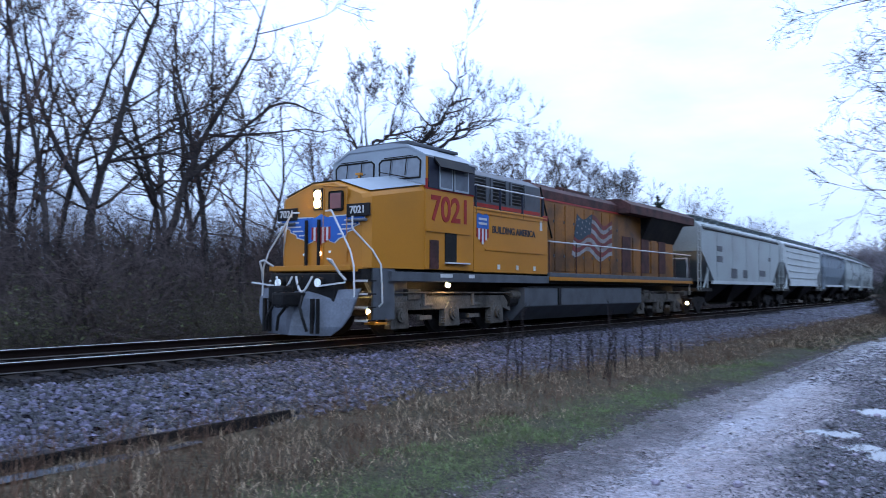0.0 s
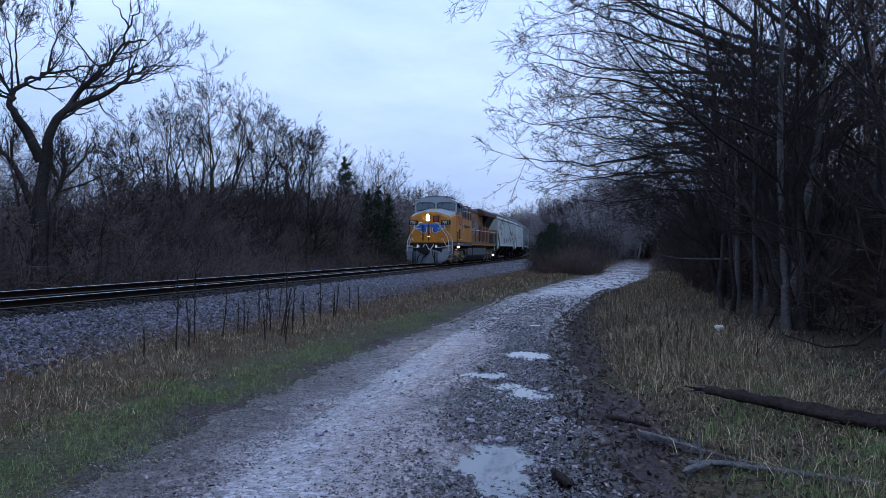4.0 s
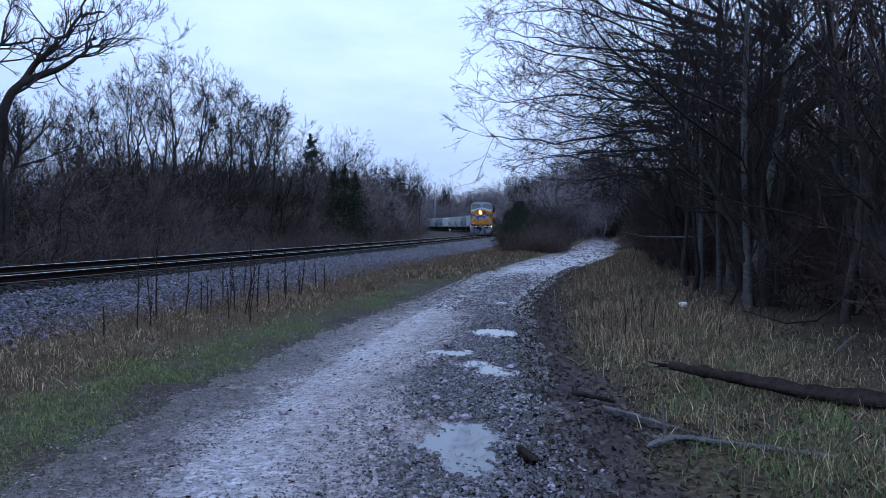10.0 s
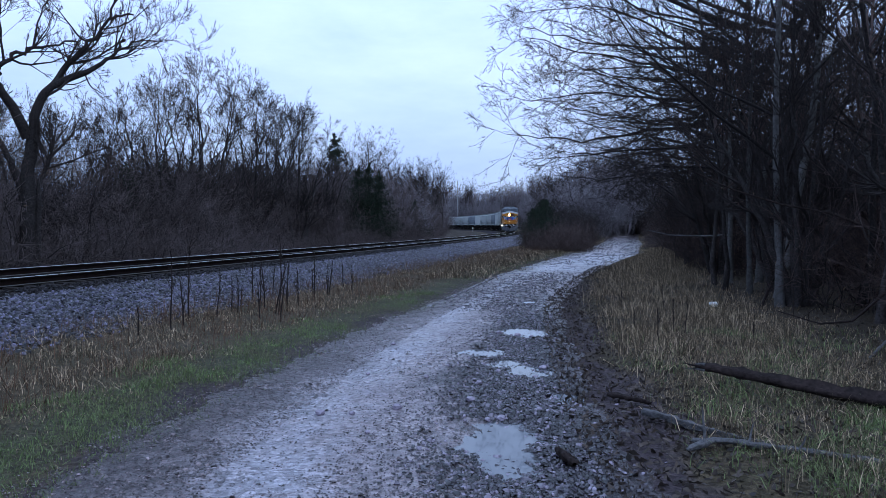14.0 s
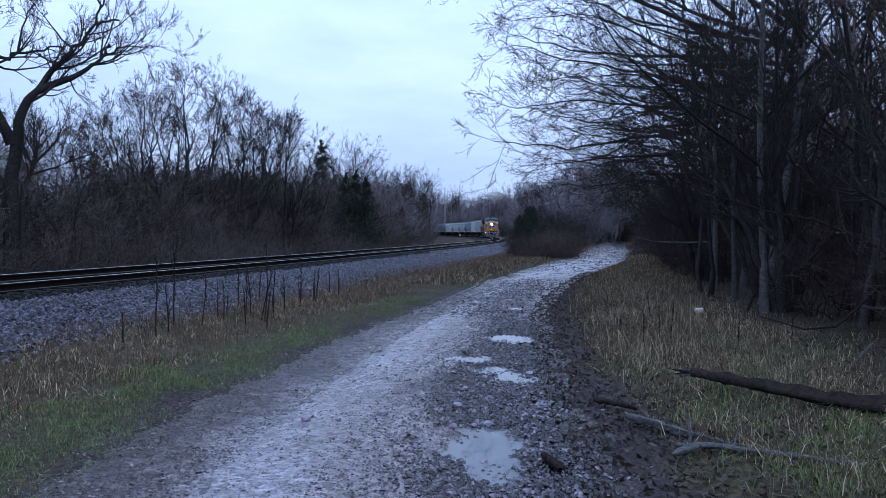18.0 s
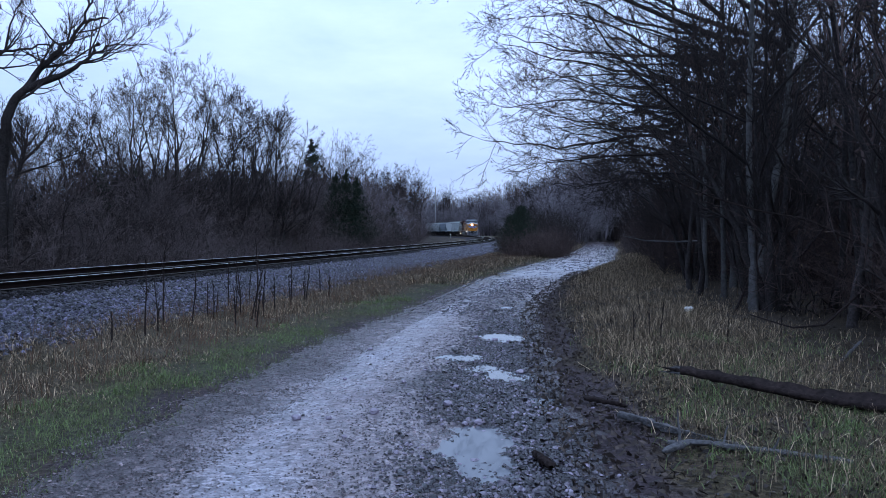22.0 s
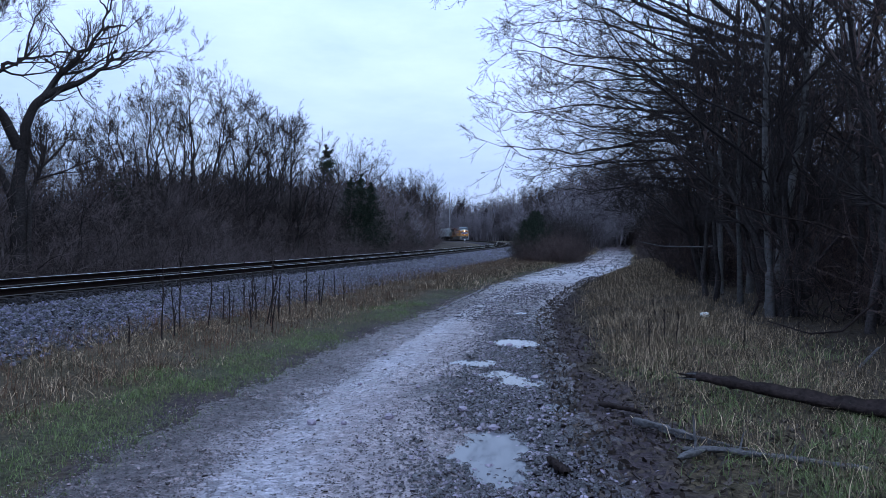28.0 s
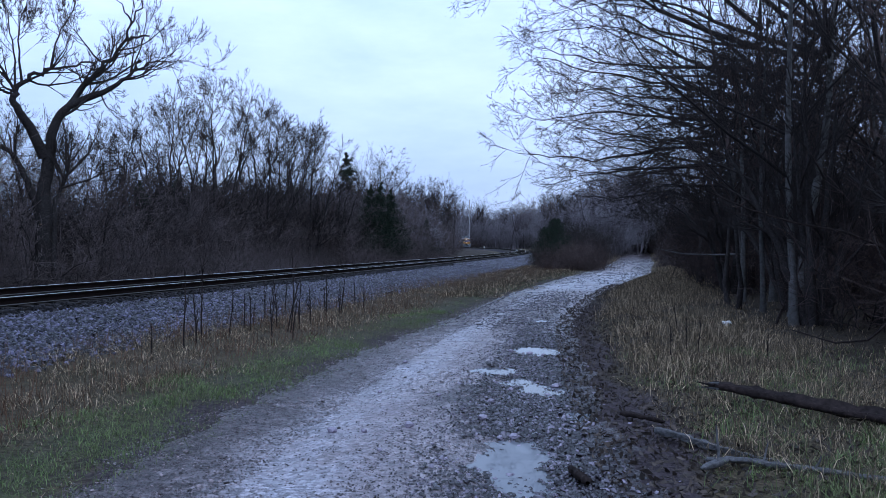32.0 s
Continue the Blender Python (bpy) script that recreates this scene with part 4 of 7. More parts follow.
def cedar_model(seed, height, label, girth=0.36):
    """An evergreen cedar: a trunk and drooping sprays of needles on short branches."""
    rng = np.random.default_rng(seed)
    ob = empty("cedar_tree", label, "cedar tree", "cedars by the track")
    q = np.array([[0, 0, 0], [0.05, 0, height * .5], [0, 0.03, height]], float)[None]
    mesh_part("trunk", fast_mesh("trunk", *tubes(q, np.array([[0.13, 0.08, 0.01]]) * height / 7, 7)), BARK, ob)
    n = 300
    t = 1 - np.sqrt(rng.uniform(0.0, 0.95, n))
    t[:40] = rng.uniform(.7, 1.0, 40)
    a = rng.uniform(0, 6.283, n)
    reach = height * (0.02 + girth * (1 - t) ** 0.9) * rng.uniform(0.45, 1.25, n)
    start = np.stack([np.zeros(n), np.zeros(n), t * height], -1)
    way = np.stack([np.cos(a), np.sin(a), 0.45 + rng.normal(0, .2, n)], -1)
    p, r = limbs(rng, start, way, reach, np.full(n, 0.012 * height / 7), 3, 0.1, 0.04, 0.4)
    pick = rng.integers(0, n, 14000)
    f = rng.uniform(0.25, 1.05, 14000)
    pos = p[pick, 0] * (1 - f)[:, None] + p[pick, -1] * f[:, None]
    near_top = np.clip(reach[pick] / (0.12 * height), .25, 1)[:, None]
    lv, lf = leaf_cards(rng, pos + rng.normal(0, .13, (14000, 3)) * near_top, 0.07 * height / 7, 0.02)
    tagged(mesh_part("branch_growth", fast_mesh("branch_growth", *tubes(p, r, 3)), BARK, ob), kind="stuff")
    mesh_part("crown", fast_mesh("crown", lv, lf), CEDAR, ob)
    return ob


# ---- the old forked tree beyond the track ----
FORK = [([(-.1, 0, -.5), (-.1, 0, 1.5), (-.1, 0, 2.6), (-.1, 0, 3.6), (0, 0, 4.5), (.1, 0, 5.4), (.3, 0, 6.2), (.7, 0, 6.6), (1.2, .1, 7.4), (1.6, .2, 8.0), (2.1, .3, 8.5), (2.6, .3, 9.2), (2.8, .3, 9.9), (3.1, .2, 10.7), (3.2, .2, 11.6)], .31, .015),
        ([(2.6, .3, 9.2), (2.9, .3, 9.4), (3.4, .4, 9.5)], .06, .035),
        ([(.7, 0, 6.6), (1.5, -.1, 7.0), (1.9, -.2, 7.2), (2.4, -.3, 7.6), (2.8, -.3, 8.0), (3.3, -.4, 8.3), (4.0, -.5, 8.4), (4.7, -.5, 8.5)], .14, .012),
        ([(2.8, -.3, 8.0), (2.9, -.3, 8.2), (3.0, -.3, 8.4)], .06, .045),
        ([(1.7, -.1, 7.1), (1.9, -.2, 6.6), (2.2, -.2, 6.4), (2.6, -.2, 6.4)], .03, .01),
        ([(-.1, 0, 4.7), (-.5, -.1, 5.7), (-.8, -.2, 6.1), (-1.0, -.2, 6.5), (-1.1, -.2, 6.8), (-.8, -.1, 7.3), (-.4, 0, 7.7), (.2, .2, 7.9), (.9, .3, 8.1), (1.5, .4, 8.3)], .19, .03),
        ([(-1.0, -.2, 6.8), (-1.3, -.2, 6.9), (-1.5, -.2, 7.0)], .07, .03),
        ([(-.2, .1, 2.4), (-.4, .1, 3.2), (-.6, .1, 3.8), (-.9, .1, 4.5), (-1.2, .1, 4.9), (-1.7, 0, 5.2), (-2.2, 0, 5.2), (-2.7, 0, 5.0)], .16, .03),
        ([(-1.0, -.2, 6.8), (-1.0, 0, 7.9), (-1.2, .1, 9.2), (-1.3, .2, 10.2)], .045, .012),
        ([(-.8, -.1, 7.3), (-.9, -.3, 8.6), (-.6, -.4, 10.2)], .045, .012),
        ([(.1, .2, 7.9), (.3, .4, 9.1), (.9, .5, 10.4)], .045, .012),
        ([(2.8, .3, 9.9), (2.5, .4, 10.4), (2.2, .5, 11.0)], .04, .012),
        ([(.2, -.2, -.4), (.2, -.2, 3.0), (.4, -.2, 3.6), (.7, -.2, 4.3), (.7, -.2, 4.7)], .09, .06)]

oak = tree_model("forked_tree", 11, "large old bare tree with a forked leaning trunk beyond the track", counts=(12, 7, 5, 4), height=14, trunk_r=0.5, main=FORK, fork_height=0.42, cap=2.3, ratio=(0.5, 0.5, 0.5, 0.5), spread=(25, 60), sub=(20, 50), lift=0.13, twig_r=0.0075)
set_tree(oak, -14.85, 27.2, 1.0, 28.6, 0.0)


def fan_stems(seed, count, height, reach):
    """Several stems that leave one foot and arch apart into a rounded crown."""
    rng = random.Random(seed)
    lines = []
    for k in range(count):
        a = k * 2.4 + rng.uniform(-.4, .4)
        out = reach * math.sqrt((k + .5) / count) * rng.uniform(.8, 1.15)
        top = height * (1 - .42 * (out / reach) ** 2) * rng.uniform(.85, 1.0)
        bow = rng.uniform(1.0, 1.5)
        pts = [(math.cos(a) * (.12 + out * t ** bow), math.sin(a) * (.12 + out * t ** bow), -.4 + (top + .4) * t) for t in (0, .18, .38, .6, .8, 1.0)]
        lines.append((pts, rng.uniform(.13, .19), .02))
    return lines


near_group, wood_group = "bare trees beyond the track", "bare trees in the roadside wood"
tall = tree_model("bare_tree", 21, "tall leafless tree with a fine upright crown", group=near_group, height=13, trunk_r=0.13, counts=(11, 6, 5, 4), ratio=(0.5, 0.5, 0.48, 0.45), lift=0.12, twig_r=0.010)
wide = tree_model("bare_tree", 22, "leafless tree fanning out in many ascending stems", group=near_group, height=10, trunk_r=0.15, main=fan_stems(5, 8, 8.6, 3.4), fork_height=0.3, cap=2.4, counts=(9, 7, 5, 4), spread=(22, 52), sub=(20, 48), ratio=(0.38, 0.5, 0.5, 0.5), lift=0.05, twig_r=0.008, bend=0.09)
slim = tree_model("bare_tree", 23, "slender leaning leafless young tree", group=near_group, twig=TWIG_WARM, height=10, trunk_r=0.085, wander=0.12, counts=(14, 5, 5, 3), spread=(30, 60), ratio=(0.42, 0.5, 0.48, 0.45), lift=0.08, lean=0.14, twig_r=0.009)
pale = tree_model("bare_tree", 24, "grey-barked leafless tree with a rounded crown", group=near_group, bark=BARK_PALE, twig=TWIG_WARM, height=11, trunk_r=0.12, counts=(12, 6, 5, 4), spread=(25, 55), ratio=(0.55, 0.48, 0.48, 0.45), lift=0.08, twig_r=0.010)
brush = thicket_model("brush", 31, "tall tangled leafless brown brush", 120, 6.6, 8.0, 4.0, BRUSH, "brush beyond the track", radius=0.024, side=11, fine=5, thin=0.007, wiggle=0.33, stem=TWIG)
brush_green = thicket_model("brush", 32, "tangled brush with a haze of young green leaves", 130, 3.2, 6.0, 3.0, BRUSH_PALE, "brush beyond the track", 2000, YOUNG_LEAF, 0.05)
brush_low = thicket_model("brush", 33, "low russet brush at the foot of the trees", 130, 2.4, 6.0, 2.5, BRUSH, "brush beyond the track", side=9, fine=4, wiggle=0.33, stem=TWIG)
cedar = cedar_model(41, 8.5, "dark green pointed cedar among bare trees")
juniper = cedar_model(43, 3.4, "low broad dark evergreen bush beside the bend", 0.6)

big = tree_model("bare_tree", 51, "large leafless tree with low spreading branches", group=wood_group, height=12, trunk_r=0.13, wander=0.11, fork_height=0.2, counts=(14, 7, 6, 3), spread=(45, 85), lift=0.03, twig_r=0.008, ratio=(0.5, 0.5, 0.45, 0.42), leaves=900, leaf_mat=DRY_LEAF, leaf_size=0.04)
woods = tree_model("bare_tree", 52, "dark leafless tree in the roadside wood", group=wood_group, twig=TWIG_WARM, height=11, trunk_r=0.085, wander=0.13, fork_height=0.2, counts=(14, 6, 5, 3), spread=(40, 75), ratio=(0.5, 0.5, 0.45, 0.42), lift=0.05, leaves=700, leaf_mat=DRY_LEAF, leaf_size=0.045)
grey_tree = tree_model("bare_tree", 53, "grey-trunked leafless tree in the roadside wood", group=wood_group, bark=BARK_PALE, height=12, trunk_r=0.11, wander=0.12, fork_height=0.3, counts=(11, 6, 5, 3), spread=(35, 70), lift=0.06)
slender = tree_model("bare_tree", 57, "slim straight grey-barked tree at the edge of the wood", group=wood_group, bark=BARK_PALE, height=11, trunk_r=0.085, wander=0.025, fork_height=0.3, counts=(11, 6, 5, 3), spread=(30, 65), lift=0.06)
grove = thicket_model("sapling_stand", 56, "dense stand of leafless saplings in the wood", 120, 11.0, 8.0, 6.0, TWIG, "sapling stands in the roadside wood", 500, DRY_LEAF, 0.05, arch=0.05, radius=0.026, splay=0.2, side=12, fine=4)
LEAN = [([(-.2, 0, -.5), (-.1, 0, 2), (-.15, 0, 4.3), (.8, 0, 7.1), (1.25, .2, 9.5), (1.9, .2, 11.5)], .2, .05),
        ([(1.5, .3, -.5), (1.7, .2, 1.8), (2.1, 0, 3.6), (3.0, 0, 6.5), (3.9, -.1, 7.95), (4.5, -.1, 9.5), (4.9, 0, 11)], .19, .03),
        ([(2.6, 0, 5.2), (4.0, .2, 6.5), (5.4, .3, 8.1), (6.9, .3, 7.7)], .11, .02),
        ([(-1.2, .4, -.5), (-1.0, .3, 3), (-.5, .2, 6), (.6, 0, 8.8), (1.2, 0, 10.5)], .14, .03),
        ([(-.15, 0, 4.3), (-1.2, .2, 6.2), (-1.9, .3, 8.5), (-2.2, .4, 11)], .11, .02),
        ([(.6, -.4, -.5), (.2, -.5, 3), (-.8, -.6, 6), (-1.6, -.6, 9.5)], .1, .03)]
leaner = tree_model("leaning_trees", 65, "clump of tangled leaning bare trunks beyond the track", counts=(8, 6, 5, 3), height=12, trunk_r=0.2, main=LEAN, ratio=(0.42, 0.5, 0.5, 0.45), spread=(25, 75), lift=0.05, twig_r=0.010)
leaner.name = "leaning_tree"
set_tree(leaner, -18.9, 16.6, 1.0, 49)

far_grove = thicket_model("far_trees", 58, "far stand of bare trees, twigs paled for haze", 70, 10.0, 10.0, 6.0, HAZE_TWIG, "woods round the far bend", arch=0.05, radius=0.08, splay=0.2, side=9, fine=4, thin=0.026, low=0.55)
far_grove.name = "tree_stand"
spots = random.Random(77)


def clearing(s):
    """How far the trees stand back on the inside of the bend."""
    return 7.5 * float(smooth(78, 125, s) * (1 - smooth(250, 310, s)))



def beyond(s, d):
    x, y, h = track_at(s, -d)
    return float(x), float(y)


def by_bearing(deg, dist):
    return math.sin(radians(deg)) * dist, math.cos(radians(deg)) * dist


models = [tall, wide, slim, pale]
first = {m: True for m in models + [brush, brush_green, brush_low, cedar, juniper, big, woods, grey_tree, slender, grove, far_grove]}
first[leaner] = False


HALF = {}


def on_the_line(m, x, y, scale):
    """True where a crown would stand in the open sight line along the railway cutting."""
    if m not in HALF:
        HALF[m] = sorted(math.hypot(v.co.x, v.co.y) for c in m.children for v in c.data.vertices if v.co.z < 6 / scale)
        HALF[m] = HALF[m][int(len(HALF[m]) * 0.95)]
    dist = math.hypot(x, y)
    b, half = math.degrees(math.atan2(x, y)), math.degrees(HALF[m] * scale / dist)
    return 76 < dist < 332 and b + half > SIGHT[0] and b - half < SIGHT[1]


SIGHT = (-0.3, 4.6)


def plant(m, x, y, scale, turn):
    if on_the_line(m, x, y, scale):
        return
    if first[m]:
        first[m] = False
        set_tree(m, x, y, scale, turn)
    else:
        more(m, x, y, scale, turn)


def top_of(m):
    return max(v.co.z for c in m.children for v in c.data.vertices)


TALL = {m: top_of(m) for m in models + [grove, far_grove, cedar, big, woods, leaner, brush]}
LINE = np.linspace(-30, 330, 1441)


def front(deg, d):
    """The spot on the inside of the bend that lies in this direction, d metres off the track (and back at the clearing)."""
    x, y, h = track_at(LINE, 0.0)
    off = d + np.array([clearing(s) for s in LINE])
    x, y = x - np.cos(h) * off, y + np.sin(h) * off
    i = int(np.argmin(np.abs(np.degrees(np.arctan2(x, y)) - deg) + LINE * 0.002))
    return float(x[i]), float(y[i])


def to_top(m, x, y, rise):
    """Plants a tree whose top rises so far (a slope) above eye level."""
    dist = math.hypot(x, y)
    plant(m, x, y, (1.7 + dist * rise) / TALL[m], spots.uniform(0, 360))


# crowns that stand against the sky: model, direction, distance, slope of the top
for m, b, d, rise in [(wide, -21.0, 46, .21), (wide, -17.9, 48, .23), (wide, -14.6, 50, .205), (wide, -11.6, 54, .172), (wide, -9.9, 60, .125), (wide, -24.5, 46, .155), (wide, -27, 44, .145), (wide, -29.5, 40, .14), (wide, -19.4, 54, .19), (wide, -13.0, 57, .175),
                      (tall, -7.6, 112, .128), (pale, -6.7, 116, .122), (tall, -6.0, 120, .118), (tall, -7.0, 124, .13), (pale, -5.2, 126, .1), (tall, -1.7, 158, .092), (pale, -2.2, 150, .086), (tall, -1.4, 160, .08), (pale, -1.9, 146, .082), (tall, -2.6, 138, .088), (pale, -3.0, 130, .085), (tall, -1.2, 150, .07), (wide, -2.2, 140, .075), (wide, -3.6, 120, .085), (tall, -4.2, 120, .09), (tall, 5.6, 190, .066), (pale, 5.9, 180, .068), (tall, 6.3, 170, .07), (wide, 6.6, 160, .07), (tall, 6.9, 165, .074), (wide, 7.4, 150, .075), (pale, 7.8, 150, .08), (wide, 6.0, 200, .066), (wide, 8.6, 140, .08), (tall, -3.2, 140, .085)]:
    x, y = by_bearing(b, d)
    to_top(m, x, y, rise)
for m, b, d, k in [(woods, -37.5, 31, 1.0), (slim, -41, 27, 1.3), (pale, -44, 31, 1.1), (slim, -32.5, 31, 0.95), (slim, -38.6, 26, 1.1), (big, -45.5, 36, 0.9), (slim, -51, 24, 1.3), (leaner, -53.5, 30, 1.0), (leaner, -42.5, 33, 0.9),
                   (woods, -54, 27, 1.1), (pale, -24.5, 48, 0.72), (pale, -22, 50, 0.68), (slim, -29.5, 36, .75), (woods, -35, 38, .8), (grove, -46, 30, .55), (grove, -40.5, 32, .55), (grove, -36, 35, .62), (grove, -31.5, 38, .62), (grove, -26.5, 44, .62), (grove, -21.5, 48, .62), 
                   (grove, -18, 50, .62), (grove, -24, 42, .6), (grove, -29, 36, .55),
                   (grove, -50, 27, .55), (grove, -48, 32, .62), (grove, -43, 29, .5), (grove, -38, 31, .52), (grove, -34, 34, .55), (grove, -53.5, 30, .6), (grove, -44.5, 36, .6), (grove, -41, 38, .62), (grove, -36.5, 40, .62), (grove, -50.5, 37, .65), (brush, -47, 27, .8), (brush, -51, 25, .8), (brush, -42, 27.5, .75), (brush, -39, 29, .75), (brush, -35.5, 31, .75), (brush, -54, 24, .8)]:
    x, y = by_bearing(b, d)
    plant(m, x, y, k, spots.uniform(0, 360))
# the body of the wood inside the bend
BODY_B = [-22, -16, -11, -7.3, -5.3, -3.2, -1.6, -0.6]
BODY_R = [.088, .088, .086, .084, .078, .07, .068, .05]
for i in range(44):
    b = -21 + i * 0.43
    rise = float(np.interp(b, BODY_B, BODY_R))
    for d, k in ((11, .86), (15, .95), (20, 1.03)):
        x, y = front(b + spots.uniform(-.2, .2), d + spots.uniform(-1, 1))
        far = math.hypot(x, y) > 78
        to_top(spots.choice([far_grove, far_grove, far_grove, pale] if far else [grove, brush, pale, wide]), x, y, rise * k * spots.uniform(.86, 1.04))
for s in range(-10, 300, 7):
    for lo, hi in ((11, 15), (17, 26)):
        x, y = beyond(s + spots.uniform(-3, 3), spots.uniform(lo, hi) + clearing(s))
        plant(spots.choice(models + [woods, grove]), x, y, spots.uniform(0.50, 0.7) * (1.0 if s < 60 else 1.15), spots.uniform(0, 360))
for s in range(-16, 310, 5):
    for row in range(3):
        m = (spots.choice([brush_low, brush_green, brush_low] if s < 5 else [brush_low] * 6 + [brush_green]), brush, brush)[row]
        x, y = beyond(s + spots.uniform(-2, 2), (6.6, 9.8, 13.5)[row] + clearing(s) + spots.uniform(-0.6, 0.8))
        h = math.degrees(float(track_at(s)[2]))
        plant(m, x, y, spots.uniform(0.7, 1.1) * (0.62 if s < 14 and row else 1.0 if s < 50 else 1.15), -h + 90 + spots.choice([0, 180]) + spots.uniform(-15, 15))
# greening brush where the wood comes nearest
for s in range(-26, 7, 3):
    x, y = beyond(s + spots.uniform(-1, 1), spots.uniform(5.9, 7.4))
    h = math.degrees(float(track_at(s)[2]))
    plant(brush_green, x, y, spots.uniform(.7, 1.15), -h + 90 + spots.uniform(-20, 20))
# young pale-barked trees along the edge
for s in range(-14, 150, 5):
    x, y = beyond(s + spots.uniform(-2, 2), spots.uniform(8.0, 10.5) + clearing(s))
    plant(spots.choice([pale, slim, pale, wide]), x, y, spots.uniform(.3, .55), spots.uniform(0, 360))
# cedars: the tall pointed one, then those at the wood's edge
x, y = by_bearing(-8.9, 100)
to_top(cedar, x, y, .112)
for b, d, rise in [(-6.4, 7.0, .082), (-5.7, 7.0, .072), (-7.2, 7.6, .078), (-6.0, 6.6, .045), (-3.1, 7.2, .036), (-2.5, 7.2, .026), (-20.6, 12, .08), (-23.0, 11, .075), (-12.5, 11, .07), (-1.5, 9.0, .05)]:
    x, y = front(b, d)
    to_top(cedar, x, y, rise)

# ---- the wood beside the road ----
OVER = [([(0, 0, -.5), (.05, 0, 2), (.1, 0, 4.5), (.1, .1, 7), (.3, .2, 9.5), (.2, .2, 12)], 0.125, 0.04),
        ([(.1, 0, 4.3), (-.9, 0, 5.0), (-1.9, .1, 5.4), (-3.3, .2, 5.2), (-4.55, .2, 4.96), (-6.2, .1, 5.1), (-7.4, .2, 5.3)], 0.109, 0.014),
        ([(.1, 0, 6.0), (-1.2, .2, 6.3), (-3.0, .5, 6.6), (-5.0, .5, 6.9), (-6.6, .4, 6.6)], 0.098, 0.014),
        ([(.1, 0, 6.6), (-.5, -.2, 7.1), (-2.5, -.4, 7.6), (-4.6, -.5, 8.2), (-6.65, -.5, 8.9)], 0.120, 0.014),
        ([(.2, 0, 8.0), (-.9, .4, 8.3), (-2.7, .7, 8.4), (-5.4, .9, 9.05), (-7.0, 1.0, 9.7)], 0.109, 0.014),
        ([(.2, .1, 8.8), (-2.2, -.5, 9.9), (-3.6, -.8, 10.9), (-5.4, -1, 11.8), (-8.0, -1.2, 11.6)], 0.109, 0.014),
        ([(.3, .2, 9.5), (-1.5, .2, 11.5), (-3.5, .4, 13.2), (-6.5, .5, 14.2)], 0.098, 0.014),
        ([(.1, 0, 5.0), (1.5, -.5, 6.2), (3.0, -.8, 7.0), (4.8, -1, 7.2)], 0.098, 0.017),
        ([(.1, 0, 7.2), (1.8, .4, 8.8), (3.4, .6, 10.4), (4.6, .7, 12.2)], 0.109, 0.017),
        ([(.05, 0, 3.0), (-.8, -.6, 3.6), (-2.0, -1.0, 3.9), (-3.3, -1.2, 3.6)], 0.054, 0.012)]
OVER = [([(x * 1.17 if x < 0 else x, y, z) for x, y, z in line], r0, r1) for line, r0, r1 in OVER]
over = tree_model("overhanging_tree", 61, "leafless budding tree with long boughs reaching over the road", counts=(12, 6, 4, 3), height=13, trunk_r=0.3, main=OVER, cap=2.6, ratio=(0.42, 0.55, 0.5, 0.45), spread=(25, 60), sub=(22, 55), lift=0.03, twig_r=0.008, leaves=4000, leaf_mat=BUD, leaf_size=0.015)
set_tree(over, 10.2, 28.8, 1.0, -16.4)
more(over, 12.8, 36.0, 1.0, -12)
more(over, 10.4, 24.2, 0.85, -34)
more(over, 13.0, 30.5, 1.1, 15)
more(over, 12.2, 41.0, 0.85, -20)

under = thicket_model("undergrowth", 54, "dark tangled undergrowth among the trunks", 130, 5.6, 6.0, 4.0, TWIG_WARM, "undergrowth in the roadside wood", 900, DRY_LEAF, 0.04, radius=0.018, side=9, fine=4, wiggle=0.32, stem=TWIG)
shrub = thicket_model("roadside_shrub", 55, "brown twiggy shrub between track and road", 130, 3.4, 3.0, 2.6, SHRUB, "shrubs between track and road", 2500, SHRUB, 0.035, radius=0.018, splay=0.6, side=10, fine=4, wiggle=0.3, thin=0.006)
for m in (under, shrub):
    first[m] = True
for x, y, k, m in [(6.5, 16.0, 1.0, slender), (8.4, 13.4, 1.1, slender), (7.0, 19.0, .8, slender), (8.9, 16.2, 1.0, slender), (7.7, 22.4, .9, slender), (7.9, 9.8, 1.0, woods), (7.0, 21.5, .8, slim), (7.6, 14.2, .9, slim), (6.9, 16.0, .7, wide), (7.8, 19.2, .7, wide), (8.6, 26.2, .7, wide), (7.9, 12.6, .75, wide), (6.9, 13.0, .8, slim), (6.6, 19.6, .75, slim), (9.2, 17, .9, grey_tree), (10.4, 20, .8, pale), (8.6, 22.6, .85, pale), (7.2, 17.8, 1.0, grey_tree), (9.6, 33.0, 1.0, big), (10.9, 30.9, 1.0, woods), (8.2, 24.0, 0.9, big), 
                   (15, 22, 1.1, grey_tree), (13.6, 38, 1.0, big), (12.0, 34.0, 1.0, woods), (16, 30, 1.1, woods), (20, 26, 1.1, grey_tree), (18, 38, 1.1, woods), (12.2, 24.6, .9, woods),
                   (16.5, 46, .9, big), (20, 52, .9, woods), (24, 44, 1.1, woods), (22, 60, .9, grey_tree), (26, 70, .9, woods), (30, 60, 1.1, grey_tree), (14, 11, 1.1, woods), (11.5, 9, 1.1, grey_tree), (10.5, 6, 1.0, woods),
                   (17, 14, 1.1, woods), (19, 19, 1.2, woods), (23, 22, 1.2, big), (22, 32, 1.2, woods), (26, 36, 1.2, big), (16, 26, 1, woods), (14.5, 33, 1.1, woods), (18, 33, 1.1, big), (10.2, 26, 1.0, slim), (8.1, 20.5, .9, slim), (7.9, 15.6, .85, slim)]:
    plant(m, x, y, k, spots.uniform(0, 360))
